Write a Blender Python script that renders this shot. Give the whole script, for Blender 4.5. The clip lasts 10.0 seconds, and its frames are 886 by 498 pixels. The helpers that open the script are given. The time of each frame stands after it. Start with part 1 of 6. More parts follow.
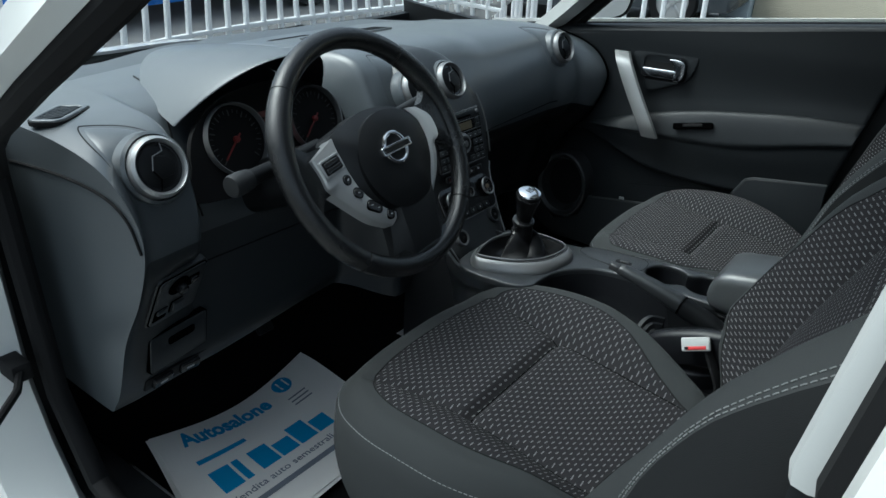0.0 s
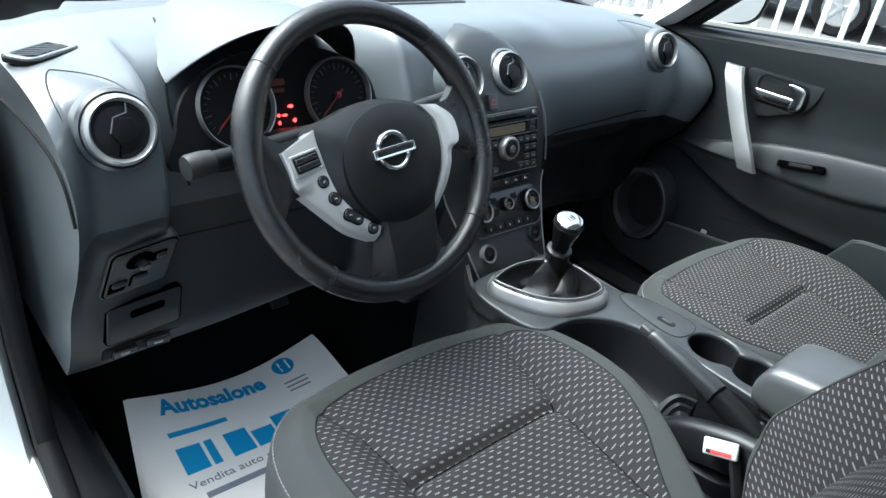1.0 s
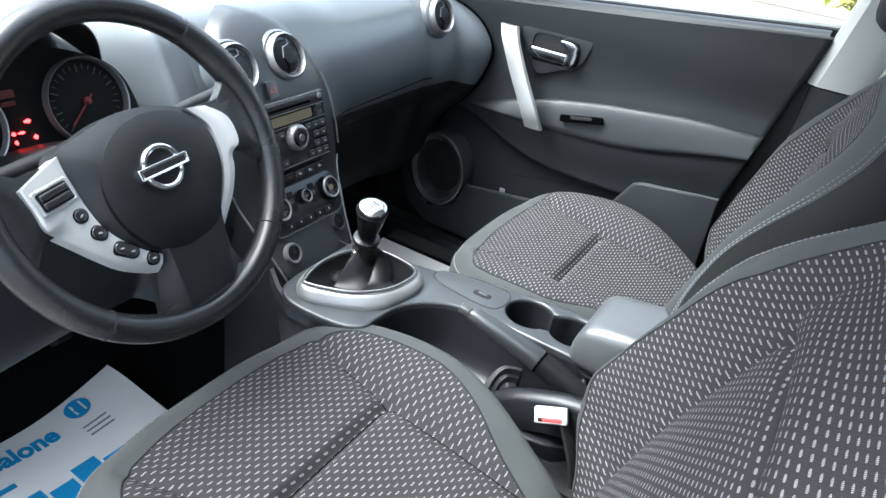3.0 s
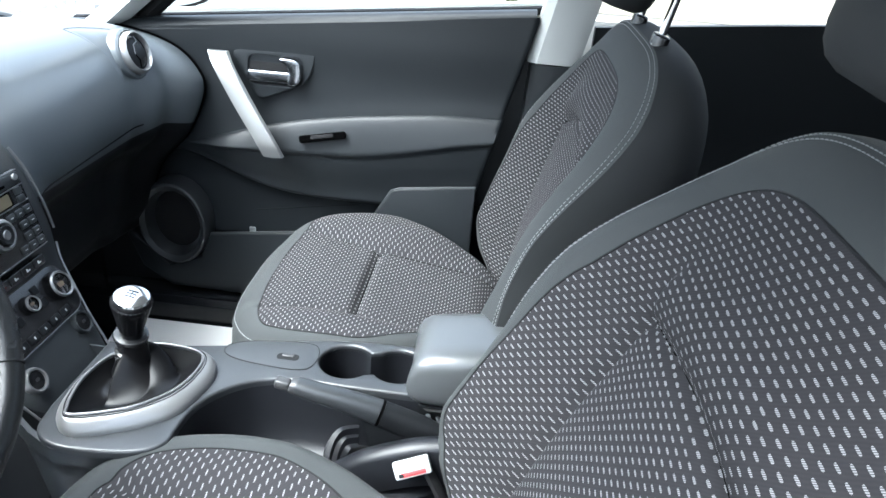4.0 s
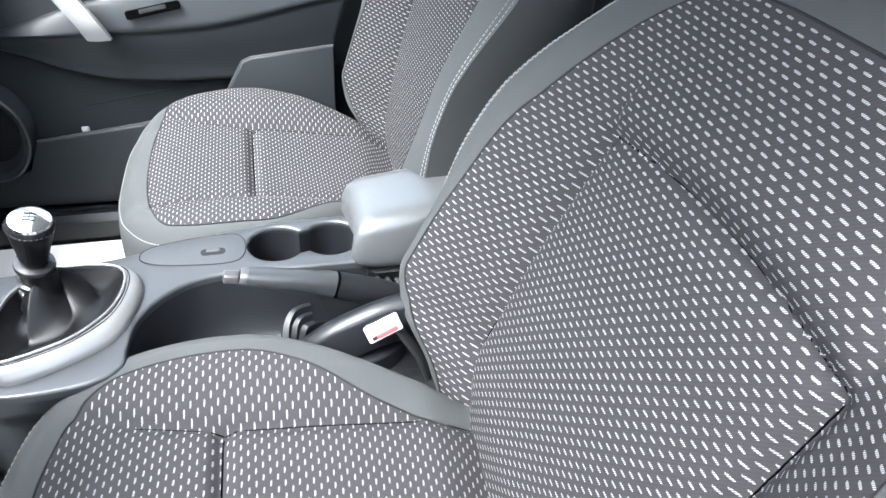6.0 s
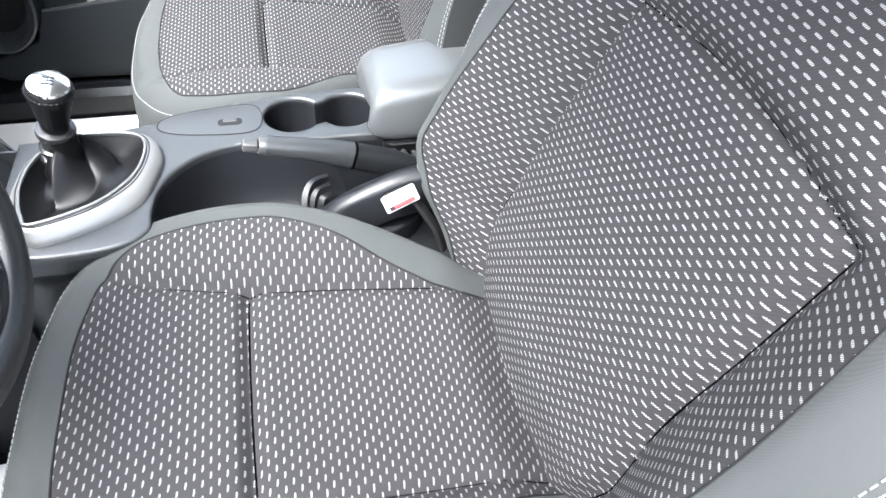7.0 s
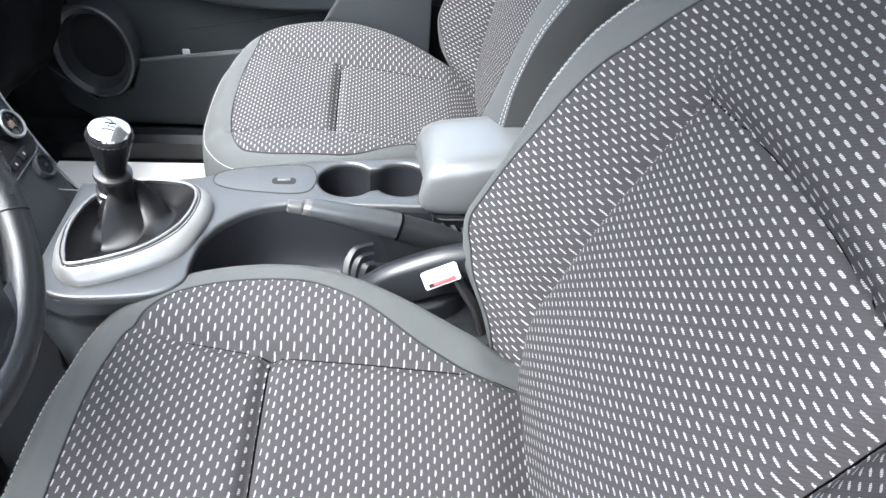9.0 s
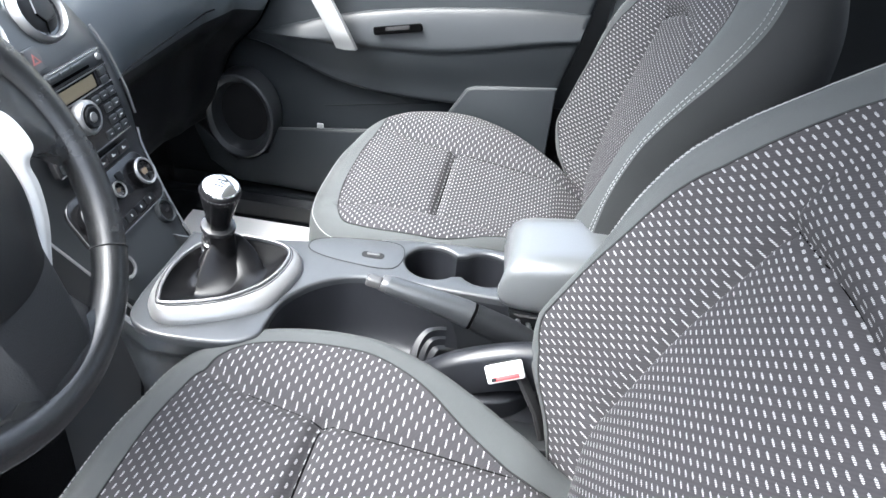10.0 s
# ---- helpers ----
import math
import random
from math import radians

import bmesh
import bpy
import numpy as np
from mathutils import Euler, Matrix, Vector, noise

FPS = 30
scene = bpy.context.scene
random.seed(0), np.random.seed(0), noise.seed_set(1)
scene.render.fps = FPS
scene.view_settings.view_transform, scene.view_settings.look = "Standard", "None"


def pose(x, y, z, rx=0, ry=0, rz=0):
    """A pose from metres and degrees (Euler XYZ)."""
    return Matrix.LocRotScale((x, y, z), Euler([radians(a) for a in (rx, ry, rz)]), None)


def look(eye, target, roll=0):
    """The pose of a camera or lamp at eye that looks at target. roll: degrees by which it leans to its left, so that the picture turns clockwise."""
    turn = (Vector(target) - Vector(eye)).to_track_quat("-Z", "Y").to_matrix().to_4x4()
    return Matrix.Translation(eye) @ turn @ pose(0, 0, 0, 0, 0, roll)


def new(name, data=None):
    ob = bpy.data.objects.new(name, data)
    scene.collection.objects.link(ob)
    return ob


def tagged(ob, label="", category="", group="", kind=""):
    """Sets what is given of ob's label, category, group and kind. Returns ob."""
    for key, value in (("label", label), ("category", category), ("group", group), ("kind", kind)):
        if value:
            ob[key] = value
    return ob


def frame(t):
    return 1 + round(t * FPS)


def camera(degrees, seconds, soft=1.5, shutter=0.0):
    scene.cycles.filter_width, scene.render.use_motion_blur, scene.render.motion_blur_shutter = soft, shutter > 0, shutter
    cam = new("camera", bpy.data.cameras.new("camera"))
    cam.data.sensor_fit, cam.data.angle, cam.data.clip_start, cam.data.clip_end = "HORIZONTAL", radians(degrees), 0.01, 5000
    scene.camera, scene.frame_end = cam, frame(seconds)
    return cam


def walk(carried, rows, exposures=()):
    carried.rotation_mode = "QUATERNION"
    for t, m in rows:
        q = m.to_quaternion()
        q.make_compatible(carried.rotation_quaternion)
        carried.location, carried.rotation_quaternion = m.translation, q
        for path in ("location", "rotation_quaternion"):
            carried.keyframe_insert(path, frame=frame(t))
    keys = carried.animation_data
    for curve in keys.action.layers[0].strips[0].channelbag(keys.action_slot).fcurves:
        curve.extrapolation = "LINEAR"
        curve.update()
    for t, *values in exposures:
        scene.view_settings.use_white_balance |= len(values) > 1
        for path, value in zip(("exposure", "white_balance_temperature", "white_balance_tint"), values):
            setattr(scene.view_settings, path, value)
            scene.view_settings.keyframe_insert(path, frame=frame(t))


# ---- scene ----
cam = camera(63.8, 10.0)

EXPOSURES = [(0.0, 0.62, 5660, -3), (0.3, 0.88, 5680, -3), (0.6, 1.58, 5740, -2), (1.0, 2.14, 5780, 0), (2.5, 2.74, 5890, 4), (4.5, 2.98, 5650, 3), (6.5, 3.52, 6010, 8), (8.2, 3.52, 6030, 8), (10.0, 3.56, 6020, 8)]
PATH = [
    (0, (-1.137, -0.252, 1.337), (0.318, 0.817, 0.476), 1.6),
    (0.5, (-0.981, -0.231, 1.346), (0.321, 0.957, 0.401), 4.4),
    (1, (-0.892, -0.236, 1.349), (0.338, 1.008, 0.379), 8.2),
    (1.5, (-0.854, -0.242, 1.358), (0.349, 1.006, 0.36), 9.9),
    (2, (-0.833, -0.241, 1.368), (0.352, 0.986, 0.324), 9.4),
    (2.5, (-0.812, -0.23, 1.373), (0.463, 0.866, 0.289), 8.7),
    (3, (-0.832, -0.187, 1.362), (0.707, 0.615, 0.368), 8.4),
    (3.2, (-0.843, -0.152, 1.353), (0.801, 0.484, 0.409), 8.4),
    (4.3, (-0.718, -0.021, 1.335), (1.053, -0.129, 0.413), 4.6),
    (4.5, (-0.712, 0.012, 1.33), (1.033, -0.246, 0.387), 5.4),
    (5, (-0.729, 0.053, 1.333), (0.954, -0.36, 0.333), 4.7),
    (5.2, (-0.733, 0.054, 1.329), (0.937, -0.35, 0.306), 3.8),
    (6.5, (-0.746, 0.128, 1.313), (0.689, -0.325, -0.004), 5.1),
    (7, (-0.758, 0.122, 1.307), (0.59, -0.26, -0.121), 4.5),
    (7.5, (-0.755, 0.105, 1.302), (0.563, -0.189, -0.173), 2.3),
    (8, (-0.744, 0.107, 1.293), (0.619, -0.168, -0.144), 2.2),
    (8.5, (-0.73, 0.095, 1.294), (0.694, -0.14, -0.091), 2.8),
    (9, (-0.727, 0.07, 1.295), (0.782, -0.108, -0.007), 4.6),
    (9.5, (-0.732, 0.052, 1.294), (0.872, -0.037, 0.102), 6.8),
    (10, (-0.728, 0.016, 1.302), (0.916, 0.192, 0.177), 5.4),
]
walk(cam, [(t, look(eye, target, roll)) for t, eye, target, roll in PATH], EXPOSURES)

# ---- daylight ----
world = bpy.data.worlds.new("sky")
scene.world = world
world.use_nodes = True
_nt = world.node_tree
_bg = _nt.nodes["Background"]
_sky = _nt.nodes.new("ShaderNodeTexSky")
_sky.sky_type = "NISHITA"
_sky.sun_disc = False
_sky.sun_elevation = radians(60.1)
_sky.sun_rotation = radians(-33.7)
_sky.air_density, _sky.dust_density, _sky.ozone_density = 1.0, 7.0, 1.0
# thin bright haze takes most of the blue out of the sky
_haze = _nt.nodes.new("ShaderNodeHueSaturation")
_haze.inputs["Saturation"].default_value = 0.5
_nt.links.new(_sky.outputs[0], _haze.inputs["Color"])
_nt.links.new(_haze.outputs[0], _bg.inputs[0])
_bg.inputs[1].default_value = 0.15
_sun = new("sun", bpy.data.lights.new("sun", "SUN"))
_sun.data.energy, _sun.data.angle, _sun.data.color = 0.6, radians(45), (1.0, 0.98, 0.95)
_sun.matrix_world = look((-1.4, 2.1, 4.4), (0, 0, 0))

# ---- materials ----
def _mat(name):
    m = bpy.data.materials.new(name)
    m.use_nodes = True
    nt = m.node_tree
    return m, nt, nt.nodes["Principled BSDF"]


def _math(nt, op, a, b=None, c=None):
    n = nt.nodes.new("ShaderNodeMath")
    n.operation = op
    for i, v in enumerate((a, b, c)):
        if v is None:
            continue
        if hasattr(v, "is_linked"):
            nt.links.new(v, n.inputs[i])
        else:
            n.inputs[i].default_value = v
    return n.outputs[0]


def surface(name, color, rough=0.5, metal=0.0, var=0.12, scale=6.0, grain=900.0, bump=0.15, spec=0.5, coat=0.0, dist=0.0006, ribs=0.0):
    """A plain material with uneven tone, uneven gloss and a fine grain."""
    m, nt, b = _mat(name)
    tc = nt.nodes.new("ShaderNodeTexCoord")
    n1 = nt.nodes.new("ShaderNodeTexNoise")
    n1.inputs["Scale"].default_value, n1.inputs["Detail"].default_value = scale, 6
    n2 = nt.nodes.new("ShaderNodeTexNoise")
    n2.inputs["Scale"].default_value, n2.inputs["Detail"].default_value = grain, 2
    for n in (n1, n2):
        nt.links.new(tc.outputs["Object"], n.inputs["Vector"])
    mix = nt.nodes.new("ShaderNodeMix")
    mix.data_type = "RGBA"
    lo = tuple(c * (1 - var) for c in color)
    hi = tuple(min(1, c * (1 + var)) for c in color)
    mix.inputs[6].default_value, mix.inputs[7].default_value = (*lo, 1), (*hi, 1)
    nt.links.new(n1.outputs[0], mix.inputs[0])
    if ribs:
        wv = nt.nodes.new("ShaderNodeTexWave")
        wv.inputs["Scale"].default_value, wv.inputs["Distortion"].default_value = ribs, 0.6
        wv.bands_direction = "DIAGONAL"
        nt.links.new(tc.outputs["Object"], wv.inputs["Vector"])
        nt.links.new(_math(nt, "MULTIPLY_ADD", wv.outputs[1], 0.7, _math(nt, "MULTIPLY", n1.outputs[0], 0.3)), mix.inputs[0])
    nt.links.new(mix.outputs[2], b.inputs["Base Color"])
    r = _math(nt, "MULTIPLY_ADD", n1.outputs[0], 0.16, rough - 0.08)
    nt.links.new(r, b.inputs["Roughness"])
    b.inputs["Metallic"].default_value = metal
    b.inputs["Specular IOR Level"].default_value = spec
    b.inputs["Coat Weight"].default_value = coat
    if bump:
        bp = nt.nodes.new("ShaderNodeBump")
        bp.inputs["Strength"].default_value, bp.inputs["Distance"].default_value = bump, dist
        nt.links.new(n2.outputs[0], bp.inputs["Height"])
        nt.links.new(bp.outputs[0], b.inputs["Normal"])
    return m


def dashed(name, pu, pv, length, width, lean=0.22, bow=0.6, ground=(0.0240, 0.0230, 0.0245), thread=(0.22, 0.22, 0.225)):
    """Woven seat cloth: pale dashes in staggered rows on dark weave, laid out in metres on the cloth."""
    m, nt, b = _mat(name)
    uv = nt.nodes.new("ShaderNodeUVMap")
    sep = nt.nodes.new("ShaderNodeSeparateXYZ")
    nt.links.new(uv.outputs[0], sep.inputs[0])
    u = _math(nt, "DIVIDE", sep.outputs[0], pu)
    v = _math(nt, "DIVIDE", sep.outputs[1], pv)
    row = _math(nt, "FLOOR", u)
    stag = _math(nt, "MULTIPLY", _math(nt, "MODULO", _math(nt, "ADD", row, 1000.0), 2.0), 0.5)
    fu = _math(nt, "SUBTRACT", _math(nt, "FRACT", u), 0.5)
    fv = _math(nt, "SUBTRACT", _math(nt, "FRACT", _math(nt, "ADD", v, stag)), 0.5)
    # lean of each dash, and its rounded outline
    du = _math(nt, "ABSOLUTE", _math(nt, "MULTIPLY", _math(nt, "SUBTRACT", _math(nt, "SUBTRACT", fu, _math(nt, "MULTIPLY", fv, lean)), _math(nt, "MULTIPLY", _math(nt, "MULTIPLY", fv, fv), bow)), pu))
    dv = _math(nt, "ABSOLUTE", _math(nt, "MULTIPLY", fv, pv))
    e = _math(nt, "ADD", _math(nt, "POWER", _math(nt, "DIVIDE", du, width / 2), 3.0), _math(nt, "POWER", _math(nt, "DIVIDE", dv, length / 2), 3.0))
    mask = _math(nt, "LESS_THAN", e, 1.0)
    wv = nt.nodes.new("ShaderNodeTexWave")
    wv.inputs["Scale"].default_value, wv.inputs["Distortion"].default_value = 150.0, 1.0
    wv.bands_direction = "DIAGONAL"
    nt.links.new(uv.outputs[0], wv.inputs["Vector"])
    no = nt.nodes.new("ShaderNodeTexNoise")
    no.inputs["Scale"].default_value, no.inputs["Detail"].default_value = 14.0, 5
    nt.links.new(uv.outputs[0], no.inputs["Vector"])
    gr = nt.nodes.new("ShaderNodeMix")
    gr.data_type = "RGBA"
    gr.inputs[6].default_value = (*(c * 0.9 for c in ground), 1)
    gr.inputs[7].default_value = (*(c * 1.12 for c in ground), 1)
    nt.links.new(_math(nt, "MULTIPLY_ADD", wv.outputs[1], 0.5, _math(nt, "MULTIPLY", no.outputs[0], 0.5)), gr.inputs[0])
    th = nt.nodes.new("ShaderNodeMix")
    th.data_type = "RGBA"
    th.inputs[6].default_value = (*(c * 0.14 for c in thread), 1)
    th.inputs[7].default_value = (*thread, 1)
    strand = _math(nt, "SINE", _math(nt, "MULTIPLY", _math(nt, "ADD", _math(nt, "MULTIPLY", fv, pv), _math(nt, "MULTIPLY", fu, pu * 0.9)), 6.2832 / 0.00185))
    nt.links.new(_math(nt, "MULTIPLY_ADD", strand, 0.5, 0.62), th.inputs[0])
    mix = nt.nodes.new("ShaderNodeMix")
    mix.data_type = "RGBA"
    nt.links.new(mask, mix.inputs[0])
    nt.links.new(gr.outputs[2], mix.inputs[6])
    nt.links.new(th.outputs[2], mix.inputs[7])
    nt.links.new(mix.outputs[2], b.inputs["Base Color"])
    b.inputs["Roughness"].default_value = 0.85
    b.inputs["Specular IOR Level"].default_value = 0.06
    bp = nt.nodes.new("ShaderNodeBump")
    bp.inputs["Strength"].default_value, bp.inputs["Distance"].default_value = 0.4, 0.0006
    nt.links.new(_math(nt, "MULTIPLY_ADD", mask, 0.8, _math(nt, "MULTIPLY", wv.outputs[1], 0.3)), bp.inputs["Height"])
    nt.links.new(bp.outputs[0], b.inputs["Normal"])
    return m


def glowing(name, color, strength):
    m, nt, b = _mat(name)
    b.inputs["Base Color"].default_value = (*color, 1)
    b.inputs["Emission Color"].default_value = (*color, 1)
    b.inputs["Emission Strength"].default_value = strength
    return m


def clear_glass(name, tint=(0.95, 0.98, 0.97)):
    m, nt, b = _mat(name)
    b.inputs["Base Color"].default_value = (*tint, 1)
    b.inputs["Roughness"].default_value = 0.0
    b.inputs["Transmission Weight"].default_value = 1.0
    b.inputs["IOR"].default_value = 1.02
    return m


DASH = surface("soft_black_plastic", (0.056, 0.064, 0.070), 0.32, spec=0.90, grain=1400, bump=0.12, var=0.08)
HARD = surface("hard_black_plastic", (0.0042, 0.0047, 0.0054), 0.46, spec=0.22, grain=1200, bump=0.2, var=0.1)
KNOB = surface("black_knob", (0.005, 0.005, 0.0055), 0.25, bump=0.05, var=0.1, spec=0.16)
GLOSSY = surface("gloss_black_plastic", (0.012, 0.012, 0.013), 0.22, bump=0.0, var=0.1)
DOORSKIN = surface("door_skin", (0.0095, 0.0113, 0.0130), 0.44, spec=0.36, grain=1100, bump=0.25, var=0.08)
PULLSILVER = surface("pull_silver", (0.21, 0.213, 0.214), 0.42, metal=0.6, grain=2500, bump=0.05, var=0.06)
SILVER = surface("silver_paint", (0.43, 0.435, 0.435), 0.40, metal=0.65, grain=2500, bump=0.05, var=0.06)
TRIMSILVER = surface("trim_silver", (0.45, 0.455, 0.452), 0.38, metal=0.5, grain=2500, bump=0.06, var=0.06)
LEADMETAL = surface("lead_grey_metal", (0.055, 0.055, 0.056), 0.38, metal=0.5, grain=2500, bump=0.05, var=0.06)
DULLCHROME = surface("dull_chrome", (0.40, 0.41, 0.43), 0.16, metal=1.0, bump=0.0, var=0.05)
DULLMETAL = surface("dull_metal", (0.15, 0.15, 0.152), 0.34, metal=0.6, grain=2500, bump=0.05, var=0.06)
SATIN = surface("satin_silver", (0.195, 0.197, 0.199), 0.37, metal=0.65, grain=2500, bump=0.05, var=0.06)
CHROME = surface("chrome", (0.75, 0.76, 0.78), 0.12, metal=1.0, bump=0.0, var=0.04)
LEATHER = surface("wheel_leather", (0.0042, 0.0046, 0.0051), 0.26, grain=900, bump=0.35, var=0.2, dist=0.0010, spec=0.62)
# darker copy of DASH, with the shade low on the dash put into its colour
KNEE = surface("shaded_dash_plastic", (0.021, 0.0240, 0.0268), 0.38, spec=0.6, grain=1400, bump=0.12, var=0.08)
GRIPLEATHER = surface("worn_grip_leather", (0.0060, 0.0064, 0.0069), 0.25, scale=38, grain=1300, bump=0.55, var=0.5, dist=0.0006, spec=0.6)
PADBLACK = surface("wheel_pad_plastic", (0.0080, 0.0088, 0.0100), 0.42, spec=0.36, grain=700, bump=0.45, var=0.1)
CONSOLE = surface("console_plastic", (0.0165, 0.0180, 0.0195), 0.34, spec=0.65, grain=1400, bump=0.2, var=0.1)
BOOT = surface("gaiter_leather", (0.0022, 0.0022, 0.0025), 0.34, grain=1300, bump=0.2, var=0.2, dist=0.0006, spec=0.22)
VINYL = surface("armrest_vinyl", (0.046, 0.049, 0.051), 0.30, grain=700, bump=0.15, var=0.2, spec=0.8)
CLOTH = surface("grey_cloth", (0.032, 0.0345, 0.035), 0.85, grain=1500, bump=0.5, var=0.13, spec=0.25, ribs=430.0)
SIDECLOTH = surface("black_side_cloth", (0.014, 0.015, 0.0158), 0.8, grain=1500, bump=0.4, var=0.12, spec=0.25)
STITCH = surface("grey_thread", (0.16, 0.165, 0.165), 0.8, bump=0.0)
CARPET = surface("black_carpet", (0.007, 0.007, 0.0075), 0.95, grain=500, bump=1.0, var=0.3, spec=0.1, dist=0.003)
RUBBER = surface("black_rubber", (0.006, 0.006, 0.0065), 0.65, bump=0.1, spec=0.2)
PAPER = surface("white_paper", (0.87, 0.845, 0.80), 0.75, scale=3, grain=200, bump=0.15, var=0.06, dist=0.002)
BLUEINK = surface("blue_ink", (0.020, 0.29, 0.58), 0.7, bump=0.0)
GREYINK = surface("grey_ink", (0.20, 0.22, 0.26), 0.7, bump=0.0)
RED = surface("red_plastic", (0.55, 0.03, 0.03), 0.4, bump=0.0)
WHITEPAINT = surface("white_car_paint", (0.78, 0.79, 0.76), 0.25, bump=0.0, var=0.03, coat=0.5)
TRIMGREY = surface("light_grey_trim", (0.42, 0.43, 0.42), 0.6, bump=0.15, var=0.05)
HEADLINER = surface("grey_headliner", (0.38, 0.38, 0.36), 0.9, bump=0.3, var=0.05)
CONCRETE = surface("worn_concrete", (0.14, 0.14, 0.137), 0.9, scale=1.2, grain=120, bump=0.8, var=0.25, dist=0.004)
FABRIC_WIDE = dashed("dashed_cloth_open", 0.0074, 0.0148, 0.0084, 0.0021, 0.06, bow=0.0)
FABRIC_SEAT = dashed("dashed_cloth_cushion", 0.0071, 0.0148, 0.0074, 0.0019, -0.20)
FABRIC_SMALL = dashed("dashed_cloth_passenger", 0.0062, 0.0132, 0.0060, 0.0018, -0.18)
FABRIC_WIDE_SMALL = dashed("dashed_cloth_open_passenger", 0.0066, 0.0132, 0.0074, 0.0019, 0.06, bow=0.0)
FABRIC_FINE_SMALL = dashed("dashed_cloth_close_passenger", 0.0063, 0.0122, 0.0067, 0.0018, 0.04, bow=0.0)
# near-black put into seams, slots and wells for the shade inside them
SEAM = surface("crevice_black", (0.0012, 0.0012, 0.0013), 1.0, spec=0.0, bump=0.0)
FABRIC_FINE = dashed("dashed_cloth_close", 0.0071, 0.0136, 0.0076, 0.0020, 0.04, bow=0.0)
SILLBLACK = surface("sill_plastic", (0.006, 0.0066, 0.0075), 0.24, spec=0.45, grain=1400, bump=0.15, var=0.2)
STACKBLACK = surface("stack_black", (0.0125, 0.0142, 0.0155), 0.34, spec=0.5, grain=1400, bump=0.12, var=0.08)
DIALFACE = surface("matt_black_dial", (0.004, 0.004, 0.0045), 0.7, spec=0.15, bump=0.0)
TRAYBLACK = surface("smooth_black_tray", (0.006, 0.0065, 0.008), 0.36, spec=0.35, grain=1500, bump=0.1)
GLASS = clear_glass("window_glass")

# ---- mesh helpers ----
BASE = {}


def thing(name, at=(0, 0, 0), label="", category="", group="", kind=""):
    ob = new(name)
    ob.empty_display_size = 0.05
    ob.location = at
    BASE[ob.name] = Vector(at)
    return tagged(ob, label, category, group, kind)


def root_of(ob):
    while ob.parent:
        ob = ob.parent
    return ob


def make(geo, mats, name, smooth=35, uv=None, slots=None):
    verts, faces = geo
    me = bpy.data.meshes.new(name)
    me.from_pydata([tuple(v) for v in verts], [], faces)
    for m in (mats if isinstance(mats, (list, tuple)) else [mats]):
        me.materials.append(m)
    if slots is not None:
        me.polygons.foreach_set("material_index", slots)
    if uv is not None:
        layer = me.uv_layers.new(name="UVMap")
        idx = np.empty(len(me.loops), dtype=np.int64)
        me.loops.foreach_get("vertex_index", idx)
        layer.data.foreach_set("uv", np.asarray(uv, dtype=np.float32)[idx].ravel())
    me.update()
    bm = bmesh.new()
    bm.from_mesh(me)
    bmesh.ops.recalc_face_normals(bm, faces=bm.faces)
    bm.to_mesh(me)
    bm.free()
    if smooth:
        me.polygons.foreach_set("use_smooth", [True] * len(me.polygons))
        me.set_sharp_from_angle(angle=radians(smooth))
    return me


def part(name, geo, mat, parent, label="", smooth=35, uv=None, slots=None):
    """One mesh object under a thing or a part; the points are given in the world, or in the thing's own frame if that stands at the origin."""
    base = BASE[root_of(parent).name]
    geo = ([Vector(v) - base for v in geo[0]], geo[1])
    ob = new(name, make(geo, mat, name, smooth, uv, slots))
    ob.parent = parent
    return tagged(ob, label)


def piece(name, geo, mat, label="", category="", group="", kind="", smooth=35):
    """A thing or a piece of the setting that is one mesh."""
    vs = [Vector(v) for v in geo[0]]
    c = sum(vs, Vector()) / len(vs)
    c.z = min(v.z for v in vs)
    ob = new(name, make(([v - c for v in vs], geo[1]), mat, name, smooth))
    ob.location = c
    BASE[ob.name] = c
    return tagged(ob, label, category, group, kind)


def join(*geos):
    vs, fs = [], []
    for v, f in geos:
        o = len(vs)
        vs += list(v)
        fs += [tuple(i + o for i in q) for q in f]
    return vs, fs


def xf(geo, m):
    return [m @ Vector(v) for v in geo[0]], geo[1]


def loft(rings, closed=True, cap=(True, True), loop=False):
    n = len(rings[0])
    vs = [Vector(p) for r in rings for p in r]
    fs = []
    rows = len(rings)
    for i in range(rows if loop else rows - 1):
        a, b = i * n, ((i + 1) % rows) * n
        for j in range(n if closed else n - 1):
            k = (j + 1) % n
            fs.append((a + j, a + k, b + k, b + j))
    if closed and not loop:
        if cap[0]:
            fs.append(tuple(range(n))[::-1])
        if cap[1]:
            fs.append(tuple(range((rows - 1) * n, rows * n)))
    return vs, fs


def sheet(rows, thick=0.0, down=Vector((0, 0, -1))):
    """A grid of points; with thick, a slab that hangs below it along down."""
    top = loft(rows, closed=False)
    if not thick:
        return top
    d = Vector(down) * thick
    n, m = len(rows[0]), len(rows)
    vs = top[0] + [v + d for v in top[0]]
    o = n * m
    fs = list(top[1]) + [tuple(i + o for i in f[::-1]) for f in top[1]]
    rim = [j for j in range(n)] + [i * n + n - 1 for i in range(1, m)] + [(m - 1) * n + j for j in range(n - 2, -1, -1)] + [i * n for i in range(m - 2, 0, -1)]
    for a, b in zip(rim, rim[1:] + rim[:1]):
        fs.append((a, b, b + o, a + o))
    return vs, fs


def bm_geo(bm):
    bm.verts.index_update()
    g = ([v.co.copy() for v in bm.verts], [tuple(v.index for v in f.verts) for f in bm.faces])
    bm.free()
    return g


